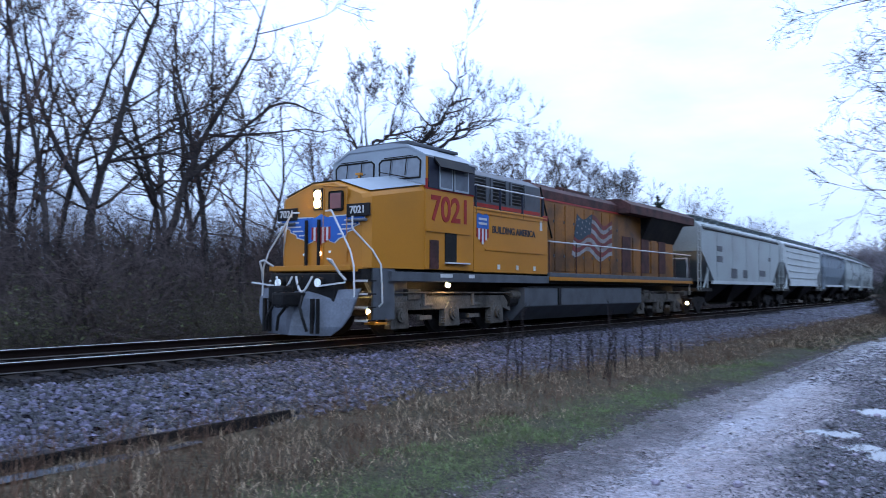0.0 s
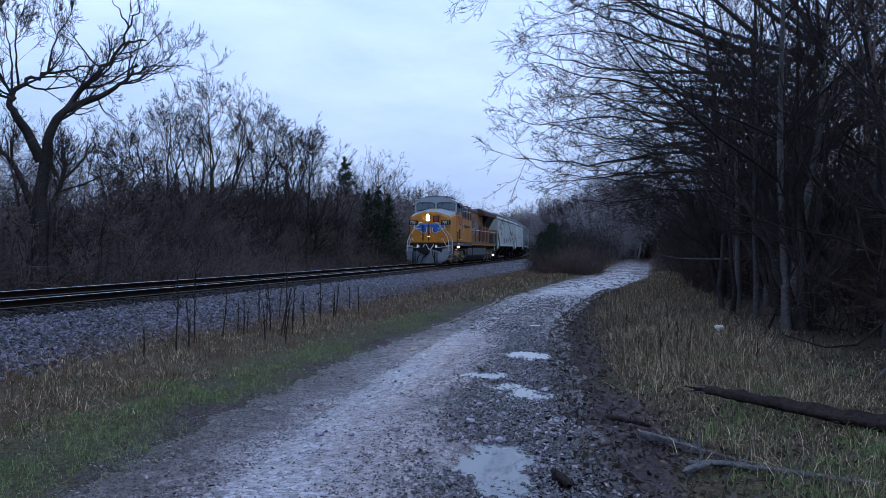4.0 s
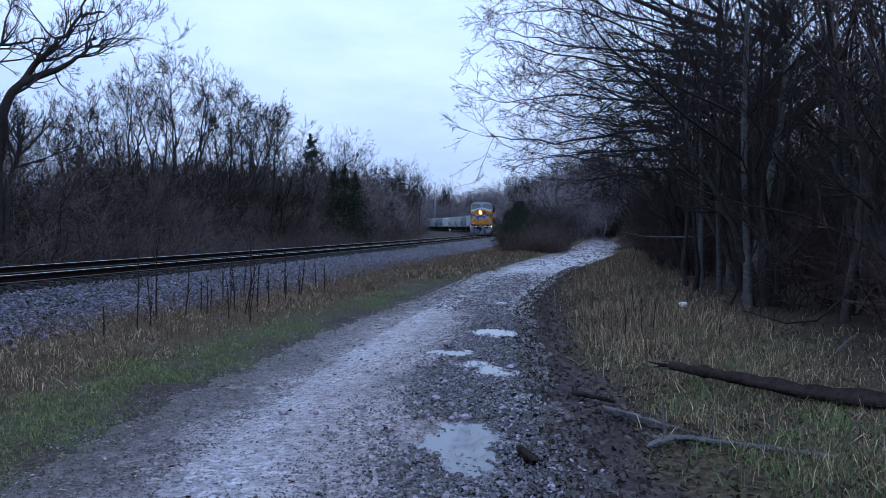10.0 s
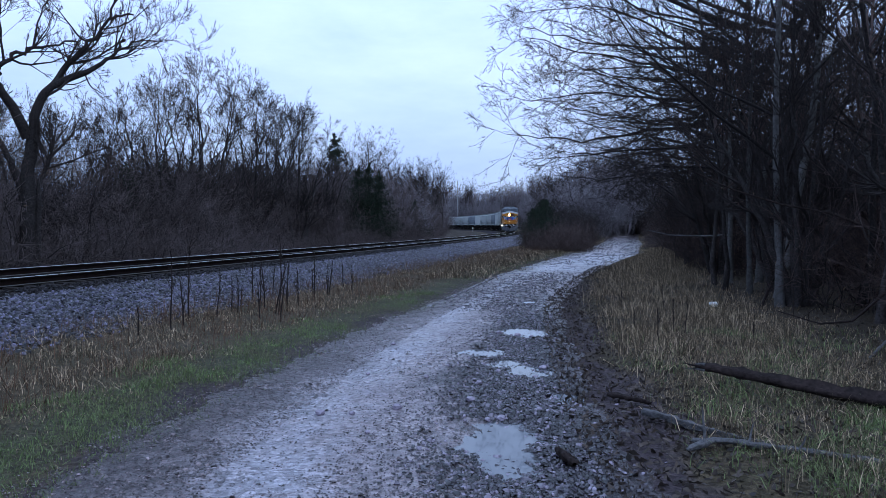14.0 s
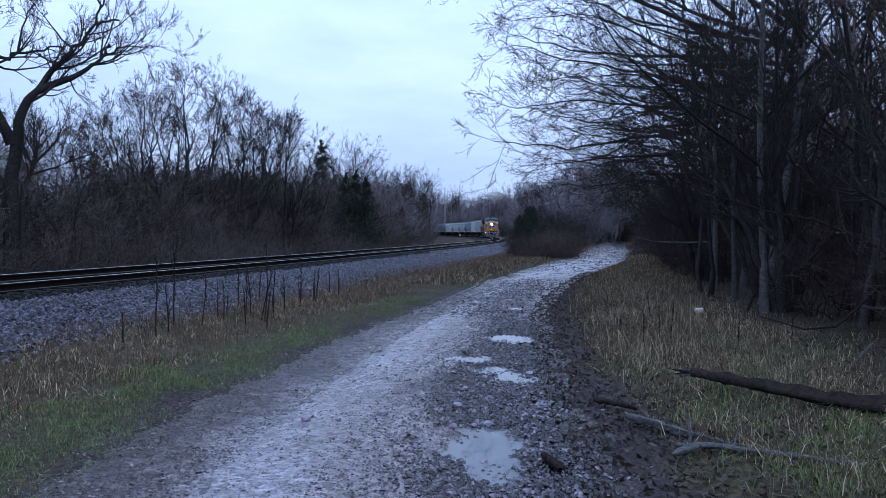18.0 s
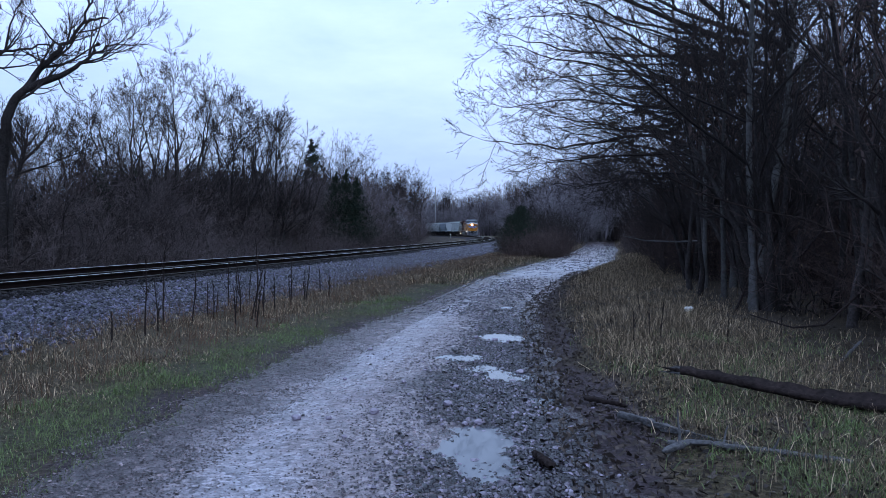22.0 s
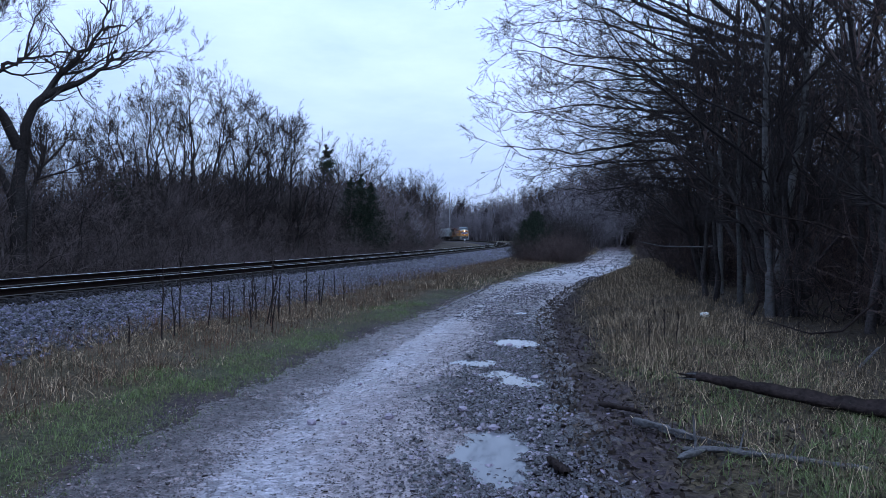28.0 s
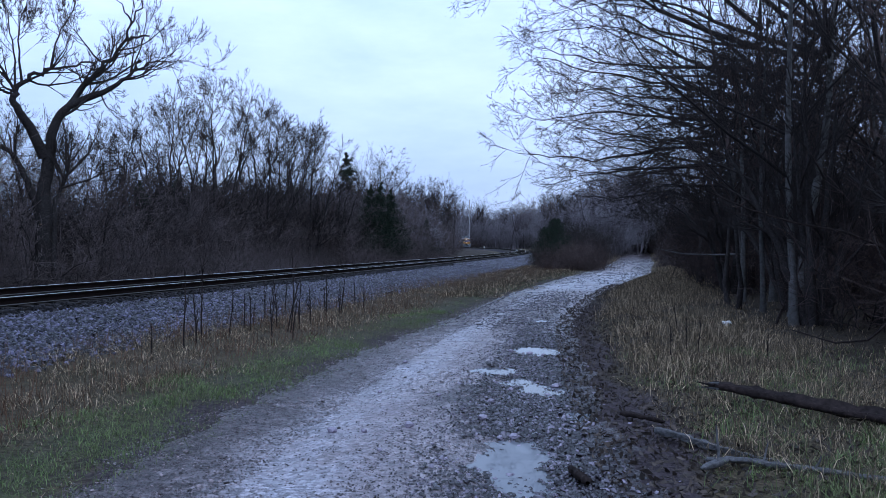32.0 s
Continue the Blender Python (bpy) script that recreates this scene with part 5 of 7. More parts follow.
for i in range(27):
    y = 9 + i * 3.4
    r = float(np.interp(y, ROAD_Y, ROAD_R))
    near_off = 6.2 if y < 24 else 5.2 if y < 38 else 4.2
    for off in (near_off, near_off + 3.2, near_off + 7, near_off + 12):
        plant(under, r + off + spots.uniform(0, 1.8), y + spots.uniform(-1.5, 1.5), spots.uniform(0.75, 1.1) * (1 if off > near_off else .8), spots.uniform(0, 360))
for x, y, k in [(9.7, 88, .5), (11.5, 93, .6), (10.7, 100, .6), (13.5, 97, .7), (13.2, 108, .75), (15.5, 104, .75), (12.9, 118, .8), (16, 114, .85), (18, 122, .9), (14.9, 128, .9), (19, 134, 1), (17, 142, 1), (20, 150, 1), (14.5, 13, 1), (16, 20, 1.1), (17.5, 27, 1.1), (15.2, 36, 1), (13.2, 37, .8), (15, 42, .85), (17, 47, .85), (19.5, 41, 1), (17.5, 53, .85), (19.5, 59, .85), (22.5, 53, 1), (21.5, 66, .85),
                (24, 73, .85), (26, 64, 1), (27, 80, .85), (26.5, 90, .9), (30, 98, 1), (33, 86, 1), (34, 106, 1), (25, 104, .9), (30, 116, 1), (22, 112, .85), (36, 120, 1.1), (18.5, 110, .7), (21, 33, 1.1), (21, 22, 1.1), (18, 10, 1.1), (22, 15, 1.2), (25, 28, 1.2), (28, 40, 1.2)]:
    plant(grove, x, y, k, spots.uniform(0, 360))
# shrubs between track and road where the road bends away
for x, y, k in [(6.6, 50.5, .8), (7.2, 52.5, .9), (6.0, 53.0, .75), (8.0, 55.0, .95), (6.6, 57.0, .9), (7.6, 61, 0.9), (8.5, 64.5, 0.95), (7.2, 66, 1.1), (8.6, 70, 1.15), (9.6, 74, 1.1), (8.9, 80, 1.25), (10.6, 84, 1.3), (12, 90, 1.35), (10.8, 95, 1.4), (13.5, 99, 1.4), (12.4, 106, 1.5)]:
    plant(shrub, x, y, k * spots.uniform(.75, 1.15), spots.uniform(0, 360))
for x, y, k in [(5.2, 54.5, .85), (5.9, 57.5, .9), (6.6, 62, 1.05), (7.2, 67, 1.15), (8.2, 73, 1.2), (9.0, 86, 1.5)]:
    plant(juniper, x, y, k, spots.uniform(0, 360))
for x, y, k, m in [(16.5, 47.5, .75, woods), (18.5, 55, .8, woods), (20.5, 63, .8, big), (22.5, 70, .8, woods), (25, 78, .8, woods), (14.6, 40.5, .8, woods), (12.2, 98, .5, wide), (14, 108, .58, wide), (16, 116, .66, pale), (17, 126, .7, wide), (19, 136, .75, wide), (21, 150, .8, pale), (18, 122, .6, wide), (20, 142, .8, wide), (24, 165, .9, tall), (22, 176, .9, wide),
                   (15, 104, .5, pale), (21, 128, .75, pale), (25, 145, .85, wide), (28, 120, .9, pale), (24, 105, .75, wide), (28, 90, .8, pale), (31, 110, .9, wide), (26, 82, .7, pale)]:
    plant(m, x, y, k, spots.uniform(0, 360))
for i in range(26):
    s = 100 + i * 8
    x, y = beyond(s, 15 + clearing(s) + spots.uniform(-1, 3))
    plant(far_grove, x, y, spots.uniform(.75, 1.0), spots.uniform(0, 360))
# low brush that closes in on the far road
for y, side, k in [(58, 1, .4), (63, 1, .45), (68, 1, .5), (73, 1, .5), (78, 1, .55), (84, 1, .55), (90, 1, .6), (97, 1, .6), (70, -1, .35), (80, -1, .4), (88, -1, .45), (96, -1, .5)]:
    l, r = np.interp(y, ROAD_Y, ROAD_L), np.interp(y, ROAD_Y, ROAD_R)
    plant(brush_low, float(r + 1.6 * k * 2 if side > 0 else l - 1.6 * k * 2), y, k, spots.uniform(0, 360))
# the wood beyond the bend, seen over the train, and the wedge between track and road
WEDGE_B = [-1.0, 0.6, 1.9, 2.9, 4.15, 4.96, 6.6, 8.6, 10.2, 11.4, 14]
WEDGE_R = [.056, .052, .048, .054, .052, .064, .071, .079, .092, .108, .13]
for i in range(46):
    b = -1.2 + i * 0.31
    rise = float(np.interp(b, WEDGE_B, WEDGE_R))
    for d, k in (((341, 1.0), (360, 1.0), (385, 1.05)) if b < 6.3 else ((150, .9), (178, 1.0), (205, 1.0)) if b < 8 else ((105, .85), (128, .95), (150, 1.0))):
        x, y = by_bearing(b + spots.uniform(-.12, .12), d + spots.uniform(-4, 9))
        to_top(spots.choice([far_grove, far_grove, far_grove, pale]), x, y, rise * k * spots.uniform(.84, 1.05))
for b, d, rise in [(.45, 338, .062), (.95, 340, .069), (.75, 345, .058), (2.8, 338, .052), (3.6, 341, .053), (2.2, 338, .047)]:
    x, y = by_bearing(b, d)
    to_top(tall, x, y, rise)
for x, y, k in [(8.8, 72, .38), (10.6, 80, .5), (13, 85, .56), (9.6, 79, .42), (11.6, 90, .55), (11.4, 104, .58), (14, 112, .65), (17, 106, .7)]:
    plant(grove, x, y, k, spots.uniform(0, 360))
# woods closing the view round the far bend
for i in range(30):
    s = 185 + i * 8
    for d in (17,):
        x, y, h = track_at(s, d + spots.uniform(-2, 3))
        plant(spots.choice([wide, tall, pale]), float(x), float(y), spots.uniform(0.7, 1.0), spots.uniform(0, 360))
    for d in (9.5,):
        x, y, h = track_at(s, d)
        plant(brush, float(x), float(y), spots.uniform(0.8, 1.1), -math.degrees(float(h)) + 90 + spots.uniform(-20, 20))


# ---- utility pole by the far bend ----
def build_pole():
    ob = empty("utility_pole", "tall pale wooden utility pole beyond the bend", "utility pole")
    bm = bmesh.new()
    bar(bm, (0, 0, -.5), (0, 0, 20.3), .23, 10, .16)
    part("shaft", bm, POLE_WOOD, ob)
    ob.location = (0.135, 326.0, -.1)
    return ob



build_pole()


def build_marker():
    ob = empty("marker_post", "small white marker post beside the far track", "marker post")
    bm = bmesh.new()
    bar(bm, (0, 0, -.3), (0, 0, 1.0), .04, 8)
    part("post", bm, POLE_WOOD, ob)
    bm = bmesh.new()
    box(bm, (0, -.05, 1.0), (.36, .03, .5), bevel=.01)
    part("plate", bm, PLASTIC, ob)
    x, y = 4.7, 240.0
    ob.location = (x, y, float(ground_z(np.array([x]), np.array([y]))[0]))


build_marker()
# ---- grass, weeds, fallen wood ----
def blades(name, x, y, z, height, lean, width, material, seed, label, category="grass"):
    """Grass as one object: each blade a bent tapering ribbon."""
    rng = np.random.default_rng(seed)
    n = len(x)
    a = rng.uniform(0, 6.283, n)
    b = rng.uniform(0, 6.283, n)
    ln = np.abs(rng.normal(0, 1, n)) * lean
    d = np.stack([np.cos(a), np.sin(a), 0 * a], -1)
    w = np.stack([np.cos(b), np.sin(b), 0 * b], -1) * (width * rng.uniform(.6, 1.4, n))[:, None]
    p = np.stack([x, y, z], -1)
    up = np.array([0, 0, 1.0])
    h = height[:, None]
    mid = p + up * h * .55 + d * h * (ln * .35)[:, None]
    tip = p + up * h * np.cos(np.minimum(ln, 1.35))[:, None] + d * h * np.minimum(ln * 1.1, 1.2)[:, None]
    v = np.stack([p - w, p + w, mid - w * .7, mid + w * .7, tip], 1).reshape(-1, 3)
    f = np.array([[0, 1, 3], [0, 3, 2], [2, 3, 4]])
    faces = (f[None] + 5 * np.arange(n)[:, None, None]).reshape(-1, 3)
    return tagged(mesh_part(name, fast_mesh(name, v, faces), material), label, category, kind="stuff")


def clumped(rng, n, seed, density):
    """Keeps points by a patchy noise so that grass stands in tufts."""
    return lambda x, y: rng.uniform(0, 1, len(x)) < density * np.clip(0.55 + 0.9 * wave(x, y, 2.6, seed) + 0.5 * wave(x, y, 0.7, seed + 1), 0, 1.2)


def build_grass():
    rng = np.random.default_rng(12)
    # dry verge between ballast and road
    n = 230000
    y = 2.5 + 62 * rng.uniform(0, 1, n) ** 1.7
    l, r = road_edges(y)
    x = l - rng.uniform(-0.2, 5.6, n)
    s, d = track_coords(x, y)
    off = l - x
    keep = (d > 4.5 + rng.uniform(0, .9, n)) & (rng.uniform(0, 1, n) < smooth(0.3, 1.2, off) * 0.9 + 0.1) & clumped(rng, n, 3, .95)(x, y)
    x, y, off = x[keep], y[keep], off[keep]
    h = rng.uniform(.05, .2, len(x)) * (0.4 + 0.75 * smooth(.6, 1.8, off)) * (0.75 + .5 * wave(x, y, 1.1, 9))
    blades("dry_grass", x, y, ground_z(x, y) - .01, h, 1.35, .0029, DRY_GRASS, 1, "dry straw-brown grass on the verge by the ballast")
    # tan grass along the far side of the track
    n = 26000
    s = rng.uniform(-25, 70, n)
    d = -rng.uniform(3.9, 6.6, n)
    x, y, _ = track_at(s, d)
    keep = clumped(rng, n, 21, .9)(x, y)
    x, y = x[keep], y[keep]
    blades("dry_grass", x, y, ground_z(x, y) - .01, rng.uniform(.1, .45, len(x)), .6, .008, DRY_GRASS, 7, "tan dead grass along the far side of the track")
    # russet tufts
    n = 30000
    y = 3 + 50 * rng.uniform(0, 1, n) ** 1.6
    l, r = road_edges(y)
    x = l - rng.uniform(1.2, 4.8, n)
    s, d = track_coords(x, y)
    keep = (d > 4.6) & clumped(rng, n, 8, .75)(x, y)
    x, y = x[keep], y[keep]
    blades("russet_grass", x, y, ground_z(x, y) - .01, rng.uniform(.1, .4, len(x)), .7, .0028, RUST_GRASS, 2, "upright russet dead grass tufts")
    # green edge of the road
    n = 130000
    y = 2.5 + 45 * rng.uniform(0, 1, n) ** 1.7
    l, r = road_edges(y)
    off = rng.uniform(-.4, 1.7, n)
    x = l - off
    s, d = track_coords(x, y)
    keep = (d > 4.8) & (rng.uniform(0, 1, n) < smooth(-.35, .45, off) * (1 - .92 * smooth(.6, 1.5, off))) & (rng.uniform(0, 1, n) < smooth(-.5, .35, wave(x, y, .8, 15) + .5 * wave(x, y, 2.3, 5)) + .12) & (rng.uniform(0, 1, n) < 1 - .72 * smooth(11, 19, y))
    x, y = x[keep], y[keep]
    blades("green_grass", x, y, ground_z(x, y) - .01, rng.uniform(.02, .085, len(x)), 1.1, .0028, GREEN_GRASS, 3, "short fresh green grass along the road edge")
    # bank by the wood
    n = 230000
    y = 6.5 + 42 * rng.uniform(0, 1, n) ** 1.3
    l, r = road_edges(y)
    off = rng.uniform(.35, 6.5, n)
    x = r + off
    keep = (rng.uniform(0, 1, n) < smooth(.3, 1.0, off) * (1 - .96 * smooth(2.7, 4.6, off + .5 * wave(x, y, .8, 3)))) & clumped(rng, n, 11, 1.0)(x, y)
    x, y, off = x[keep], y[keep], off[keep]
    h = rng.uniform(.1, .42, len(x)) * smooth(6.5, 12, y + rng.uniform(-1, 1, len(x))) * (1 - .55 * smooth(2.2, 4.5, off)) * (.8 + .5 * wave(x, y, 1.2, 2) + .35 * wave(x, y, 4.1, 7)) * rng.uniform(.35, 1.15, len(x)) + .05
    blades("dry_grass", x, y, ground_z(x, y) - .01, h, .85, .0023, DRY_GRASS, 4, "tall dry brown grass on the bank by the wood")
    # green and straw under the log
    n = 46000
    y = 2.6 + 9.5 * rng.uniform(0, 1, n)
    l, r = road_edges(y)
    off = rng.uniform(.3, 5.2, n)
    x = r + off
    keep = clumped(rng, n, 14, 1.0)(x, y) & (rng.uniform(0, 1, n) < smooth(.25, 1.0, off) * (1 - .8 * smooth(1.9, 3.2, off)))
    x, y = x[keep], y[keep]
    green = wave(x, y, 1.3, 6) + rng.normal(0, .35, len(x)) > 0.05
    blades("green_grass", x[green], y[green], ground_z(x[green], y[green]) - .01, rng.uniform(.04, .17, green.sum()), .9, .0028, GREEN_GRASS, 5, "green grass tufts among fallen branches")
    dry = ~green
    blades("dry_grass", x[dry], y[dry], ground_z(x[dry], y[dry]) - .01, rng.uniform(.04, .22, dry.sum()), 1.3, .0026, DRY_GRASS, 6, "flattened straw under the fallen branches")
    # grass on both sides of the near road
    n = 60000
    y = rng.uniform(-8, 3.4, n)
    l, r = road_edges(y)
    left = rng.uniform(0, 1, n) < .5
    x = np.where(left, l - rng.uniform(.05, 5, n), r + rng.uniform(.2, 5, n))
    s, d = track_coords(x, y)
    keep = (d > 4.9) & clumped(rng, n, 31, 1.0)(x, y)
    x, y = x[keep], y[keep]
    green = wave(x, y, .9, 6) + rng.normal(0, .4, len(x)) > 0.15
    blades("green_grass", x[green], y[green], ground_z(x[green], y[green]) - .01, rng.uniform(.04, .14, green.sum()), .8, .0045, GREEN_GRASS, 15, "short green grass beside the near road")
    dry = ~green
    blades("dry_grass", x[dry], y[dry], ground_z(x[dry], y[dry]) - .01, rng.uniform(.05, .22, dry.sum()), 1.2, .0042, DRY_GRASS, 16, "matted straw beside the near road")
    # tufts that break the edges of the far road
    n = 42000
    y = 24 + 80 * rng.uniform(0, 1, n) ** 1.2
    l, r = road_edges(y)
    off = rng.uniform(-.55, 1.9, n)
    x = np.where(rng.uniform(0, 1, n) < .55, l - off, r + off)
    ragged = .55 * wave(x, y, .8, 33) + .3 * wave(x, y, 2.1, 17)
    s, d = track_coords(x, y)
    keep = (d > 4.9) & (rng.uniform(0, 1, n) < smooth(-.15, .55, off + ragged))
    x, y, off = x[keep], y[keep], off[keep]
    blades("dry_grass", x, y, ground_z(x, y) - .01, rng.uniform(.06, .24, len(x)) * (.5 + .6 * smooth(0, 1.2, off)), 1.0, .008, DRY_GRASS, 41, "ragged dry grass along the edges of the far road")
    # fresh grass in patches by the logs and along the verge
    n = 60000
    right = rng.uniform(0, 1, n) < .4
    y = np.where(right, rng.uniform(3.2, 7.6, n), 3 + 19 * rng.uniform(0, 1, n) ** 1.4)
    l, r = road_edges(y)
    off = np.where(right, rng.uniform(.9, 3.4, n), rng.uniform(.25, 1.5, n))
    x = np.where(right, r + off, l - off)
    s, d = track_coords(x, y)
    keep = (d > 4.9) & (rng.uniform(0, 1, n) < smooth(.0, .5, wave(x, y, 1.1, 44) + .5 * wave(x, y, 2.7, 12) - np.where(right, 0, .3)))
    x, y = x[keep], y[keep]
    blades("green_grass", x, y, ground_z(x, y) - .01, rng.uniform(.03, .11, len(x)), 1.0, .003, GREEN_GRASS, 43, "patches of fresh green grass by the road")
    # leaf litter at the road edge and in the wood
    n = 26000
    y = 3 + 30 * rng.uniform(0, 1, n) ** 1.3
    l, r = road_edges(y)
    x = r + np.abs(rng.normal(0, 1, n)) * 2.6 - .35
    c = np.stack([x, y, ground_z(x, y) + .008], -1)
    v, f = leaf_cards(rng, c, .035, .004)
    tagged(mesh_part("leaf_litter", fast_mesh("leaf_litter", v, f), WET_LEAF), "dark wet dead leaves strewn over the mud edge", "leaf litter", kind="stuff")


build_grass()


def stalk(x, y, height, seed, twigs=9, thick=.014):
    """A dead upright weed with short side twigs."""
    rng = np.random.default_rng(seed)
    p, r = limbs(rng, np.array([[0, 0, -.03]]), np.array([[rng.normal(0, .05), rng.normal(0, .05), 1]]), np.array([height * 1.08]), np.array([thick]), 6, .035, .1, .45)
    s = sprout(rng, p, r, twigs, .3, (15, 40), .22, .6)
    p2, r2 = limbs(rng, s[0], s[1], s[2], np.maximum(s[3], .006), 2, .1, .15, .6)
    ob = empty("dead_weed", "tall dark dead weed stalk standing by the ballast", "weed", "dead weed stalks")
    ob.location = (x, y, float(ground_z(np.array([x]), np.array([y]))[0]))
    v, f = join([tubes(p, r, 4), tubes(p2, r2, 4)])
    tagged(mesh_part("stalk", fast_mesh("stalk", v, f), WEED, ob), kind="stuff")


for i, (wx, wy, wh) in enumerate([(-4.29, 11.64, 1.05), (-4.36, 12.64, 1.15), (-3.19, 13.89, 1.25), (-3.67, 14.79, .95), (-3.03, 16.48, .9), (-4.15, 13.42, .8), (-4.32, 16.4, .9), (-4.6, 11.2, .4), (-3.3, 14.1, .85), (-3.9, 15.4, .7),
                                   (-3.5, 15.9, .75), (-4.0, 14.2, .6), (-3.1, 15.2, .7), (-2.9, 17.6, .7), (-3.4, 13.4, .6), (-4.3, 12.2, .7), (-2.6, 19.2, .6), (-3.0, 20.5, .6)]):
    stalk(wx, wy, wh, 100 + i)
for i in range(9):
    stalk(spots.uniform(-4.3, -2.8), spots.uniform(13.0, 18.5), spots.uniform(.3, .65), 200 + i, 5)
for i in range(9):
    yy = spots.uniform(8.5, 17)
    stalk(float(np.interp(yy, ROAD_Y, ROAD_R)) + spots.uniform(1.0, 4.2), yy, spots.uniform(.3, .55), 300 + i, 6, .008)


def fallen(name, points, r0, r1, material, label, seed, stubs=3, sides=10):
    """A fallen trunk or branch: a knobbly tapering tube with broken stubs."""
    rng = np.random.default_rng(seed)
    pts = np.array(points, float)
    t = np.linspace(0, 1, len(pts))
    tt = np.linspace(0, 1, 26)
    fine = np.stack([np.interp(tt, t, pts[:, i]) for i in range(3)], -1) + rng.normal(0, r0 * .07, (26, 3))
    r = np.interp(tt, [0, 1], [r0, r1]) * rng.uniform(.86, 1.14, 26)
    r[0] *= .35
    r[-1] *= .5
    ob = empty(name, label, "fallen wood", "fallen branches by the road")
    v, f = tubes(fine[None], r[None], sides)
    v = v.reshape(26, sides, 3)
    ridge = 1 + np.cumsum(rng.normal(0, .05, (26, sides)), 0) + rng.uniform(-.3, .3, sides)
    v = fine[:, None] + (v - fine[:, None]) * (ridge * rng.uniform(.82, 1.18, (26, sides)))[..., None] * np.array([1.0, 1.0, .72])
    me = fast_mesh("trunk", v.reshape(-1, 3), f)
    mesh_part("trunk", me, material, ob)
    if stubs:
        s = sprout(rng, fine[None], r[None], stubs, .1, (35, 70), .14, .35, False)
        p2, r2 = limbs(rng, s[0], s[1] + np.array([0, 0, .5]), s[2], s[3], 3, .12, .02, .4)
        for k in range(stubs):
            mesh_part("broken_stub", fast_mesh("broken_stub", *tubes(p2[k:k + 1], r2[k:k + 1], 6)), material, ob)
    return ob


fallen("fallen_log", [(2.32, 7.78, .27), (2.66, 7.6, .23), (3.0, 7.42, .18), (3.6, 7.02, .11), (4.8, 6.3, .09)], .052, .1, WOOD_DARK, "dark wet fallen log with a splintered end", 1, 0)
fallen("fallen_branch", [(1.4, 7.44, .06), (1.61, 7.16, .07), (1.72, 7.1, .05)], .035, .022, WOOD_DARK, "short dark broken branch", 4, 2)
fallen("fallen_branch", [(1.54, 6.67, .08), (1.68, 6.48, .08), (1.88, 6.22, .06), (2.08, 5.95, .05), (2.3, 5.8, .04)], .042, .024, WOOD_GREY, "grey weathered fallen branch", 2, 3)
fallen("fallen_branch", [(1.6, 5.58, .06), (1.87, 5.78, .08), (2.04, 5.72, .07), (2.25, 5.64, .06), (2.51, 5.52, .06), (2.85, 5.35, .05)], .030, .038, WOOD_GREY, "grey weathered fallen branch in the grass", 3, 3)
fallen("fallen_branch", [(1.72, 5.86, .05), (1.95, 5.7, .09), (2.2, 5.68, .05)], .026, .018, WOOD_GREY, "split grey branch lying across another", 14, 1)
fallen("broken_stick", [(.70, 5.66, .035), (.735, 5.48, .035), (.77, 5.30, .035)], .028, .032, WOOD_DARK, "short thick piece of dark wood on the road", 5, 0)
fallen("fallen_branch", [(5.0, 9.65, .05), (5.3, 10.0, .12), (5.65, 10.4, .2)], .02, .015, WOOD_GREY, "thin pale fallen twig", 6, 2)
fallen("fallen_branch", [(3.95, 13.6, 2.6), (4.6, 13.3, 2.25), (5.3, 13.0, 2.0), (6.0, 12.7, 1.85), (6.9, 12.3, 1.35), (7.8, 12.0, .5), (8.4, 11.9, 0)], .012, .04, WOOD_DARK, "leaning dead bough caught among the trees", 7, 6)
fallen("fallen_branch", [(4.9, 12.2, .35), (5.2, 11.4, .25), (5.6, 11.3, .3), (6.4, 12.2, .5), (7.2, 13.1, .75), (7.9, 13.8, .2)], .012, .03, WOOD_DARK, "arching dead branch at the edge of the wood", 8, 5)
fallen("fallen_branch", [(5.7, 24.4, 1.55), (6.5, 24.2, 1.38), (7.4, 23.9, 1.36), (8.2, 23.7, 1.4)], .012, .03, WOOD_GREY, "thin pale hanging branch", 9, 3)
fallen("fallen_branch", [(5.9, 15.5, .0), (6.4, 16.2, .5), (6.9, 16.6, 1.3), (7.6, 17.2, 2.4)], .03, .02, WOOD_DARK, "dead sapling leaning on a trunk", 10, 5)


def build_splinters():
    """Torn slivers at the broken end of the log."""
    log = [o for o in bpy.data.objects if o.name == "fallen_log"][0]
    rng = np.random.default_rng(17)
    for k in range(5):
        a = np.array([2.38, 7.70, .27]) + rng.normal(0, .018, 3)
        p, r = limbs(rng, a[None], np.array([[-.9 + rng.normal(0, .12), .55 + rng.normal(0, .1), .06]]), np.array([rng.uniform(.08, .24)]), np.array([.016]), 3, .05, 0, .15)
        mesh_part("splinter", fast_mesh("splinter", *tubes(p, r, 5)), WOOD_GREY if k % 2 else WOOD_DARK, log)


build_splinters()


def build_litter():
    bm = bmesh.new()
    bmesh.ops.create_icosphere(bm, subdivisions=2, radius=.09)
    rng = random.Random(4)
    for v in bm.verts:
        v.co *= rng.uniform(.7, 1.25)
        v.co.z *= .6
    ob = part("litter", bm, PLASTIC)
    ob.location = (4.9, 15.2, float(ground_z(np.array([4.9]), np.array([15.2]))[0]) + .24)
    ob.location.z -= .14
    tagged(ob, "crumpled white plastic scrap in the grass", "litter")


build_litter()


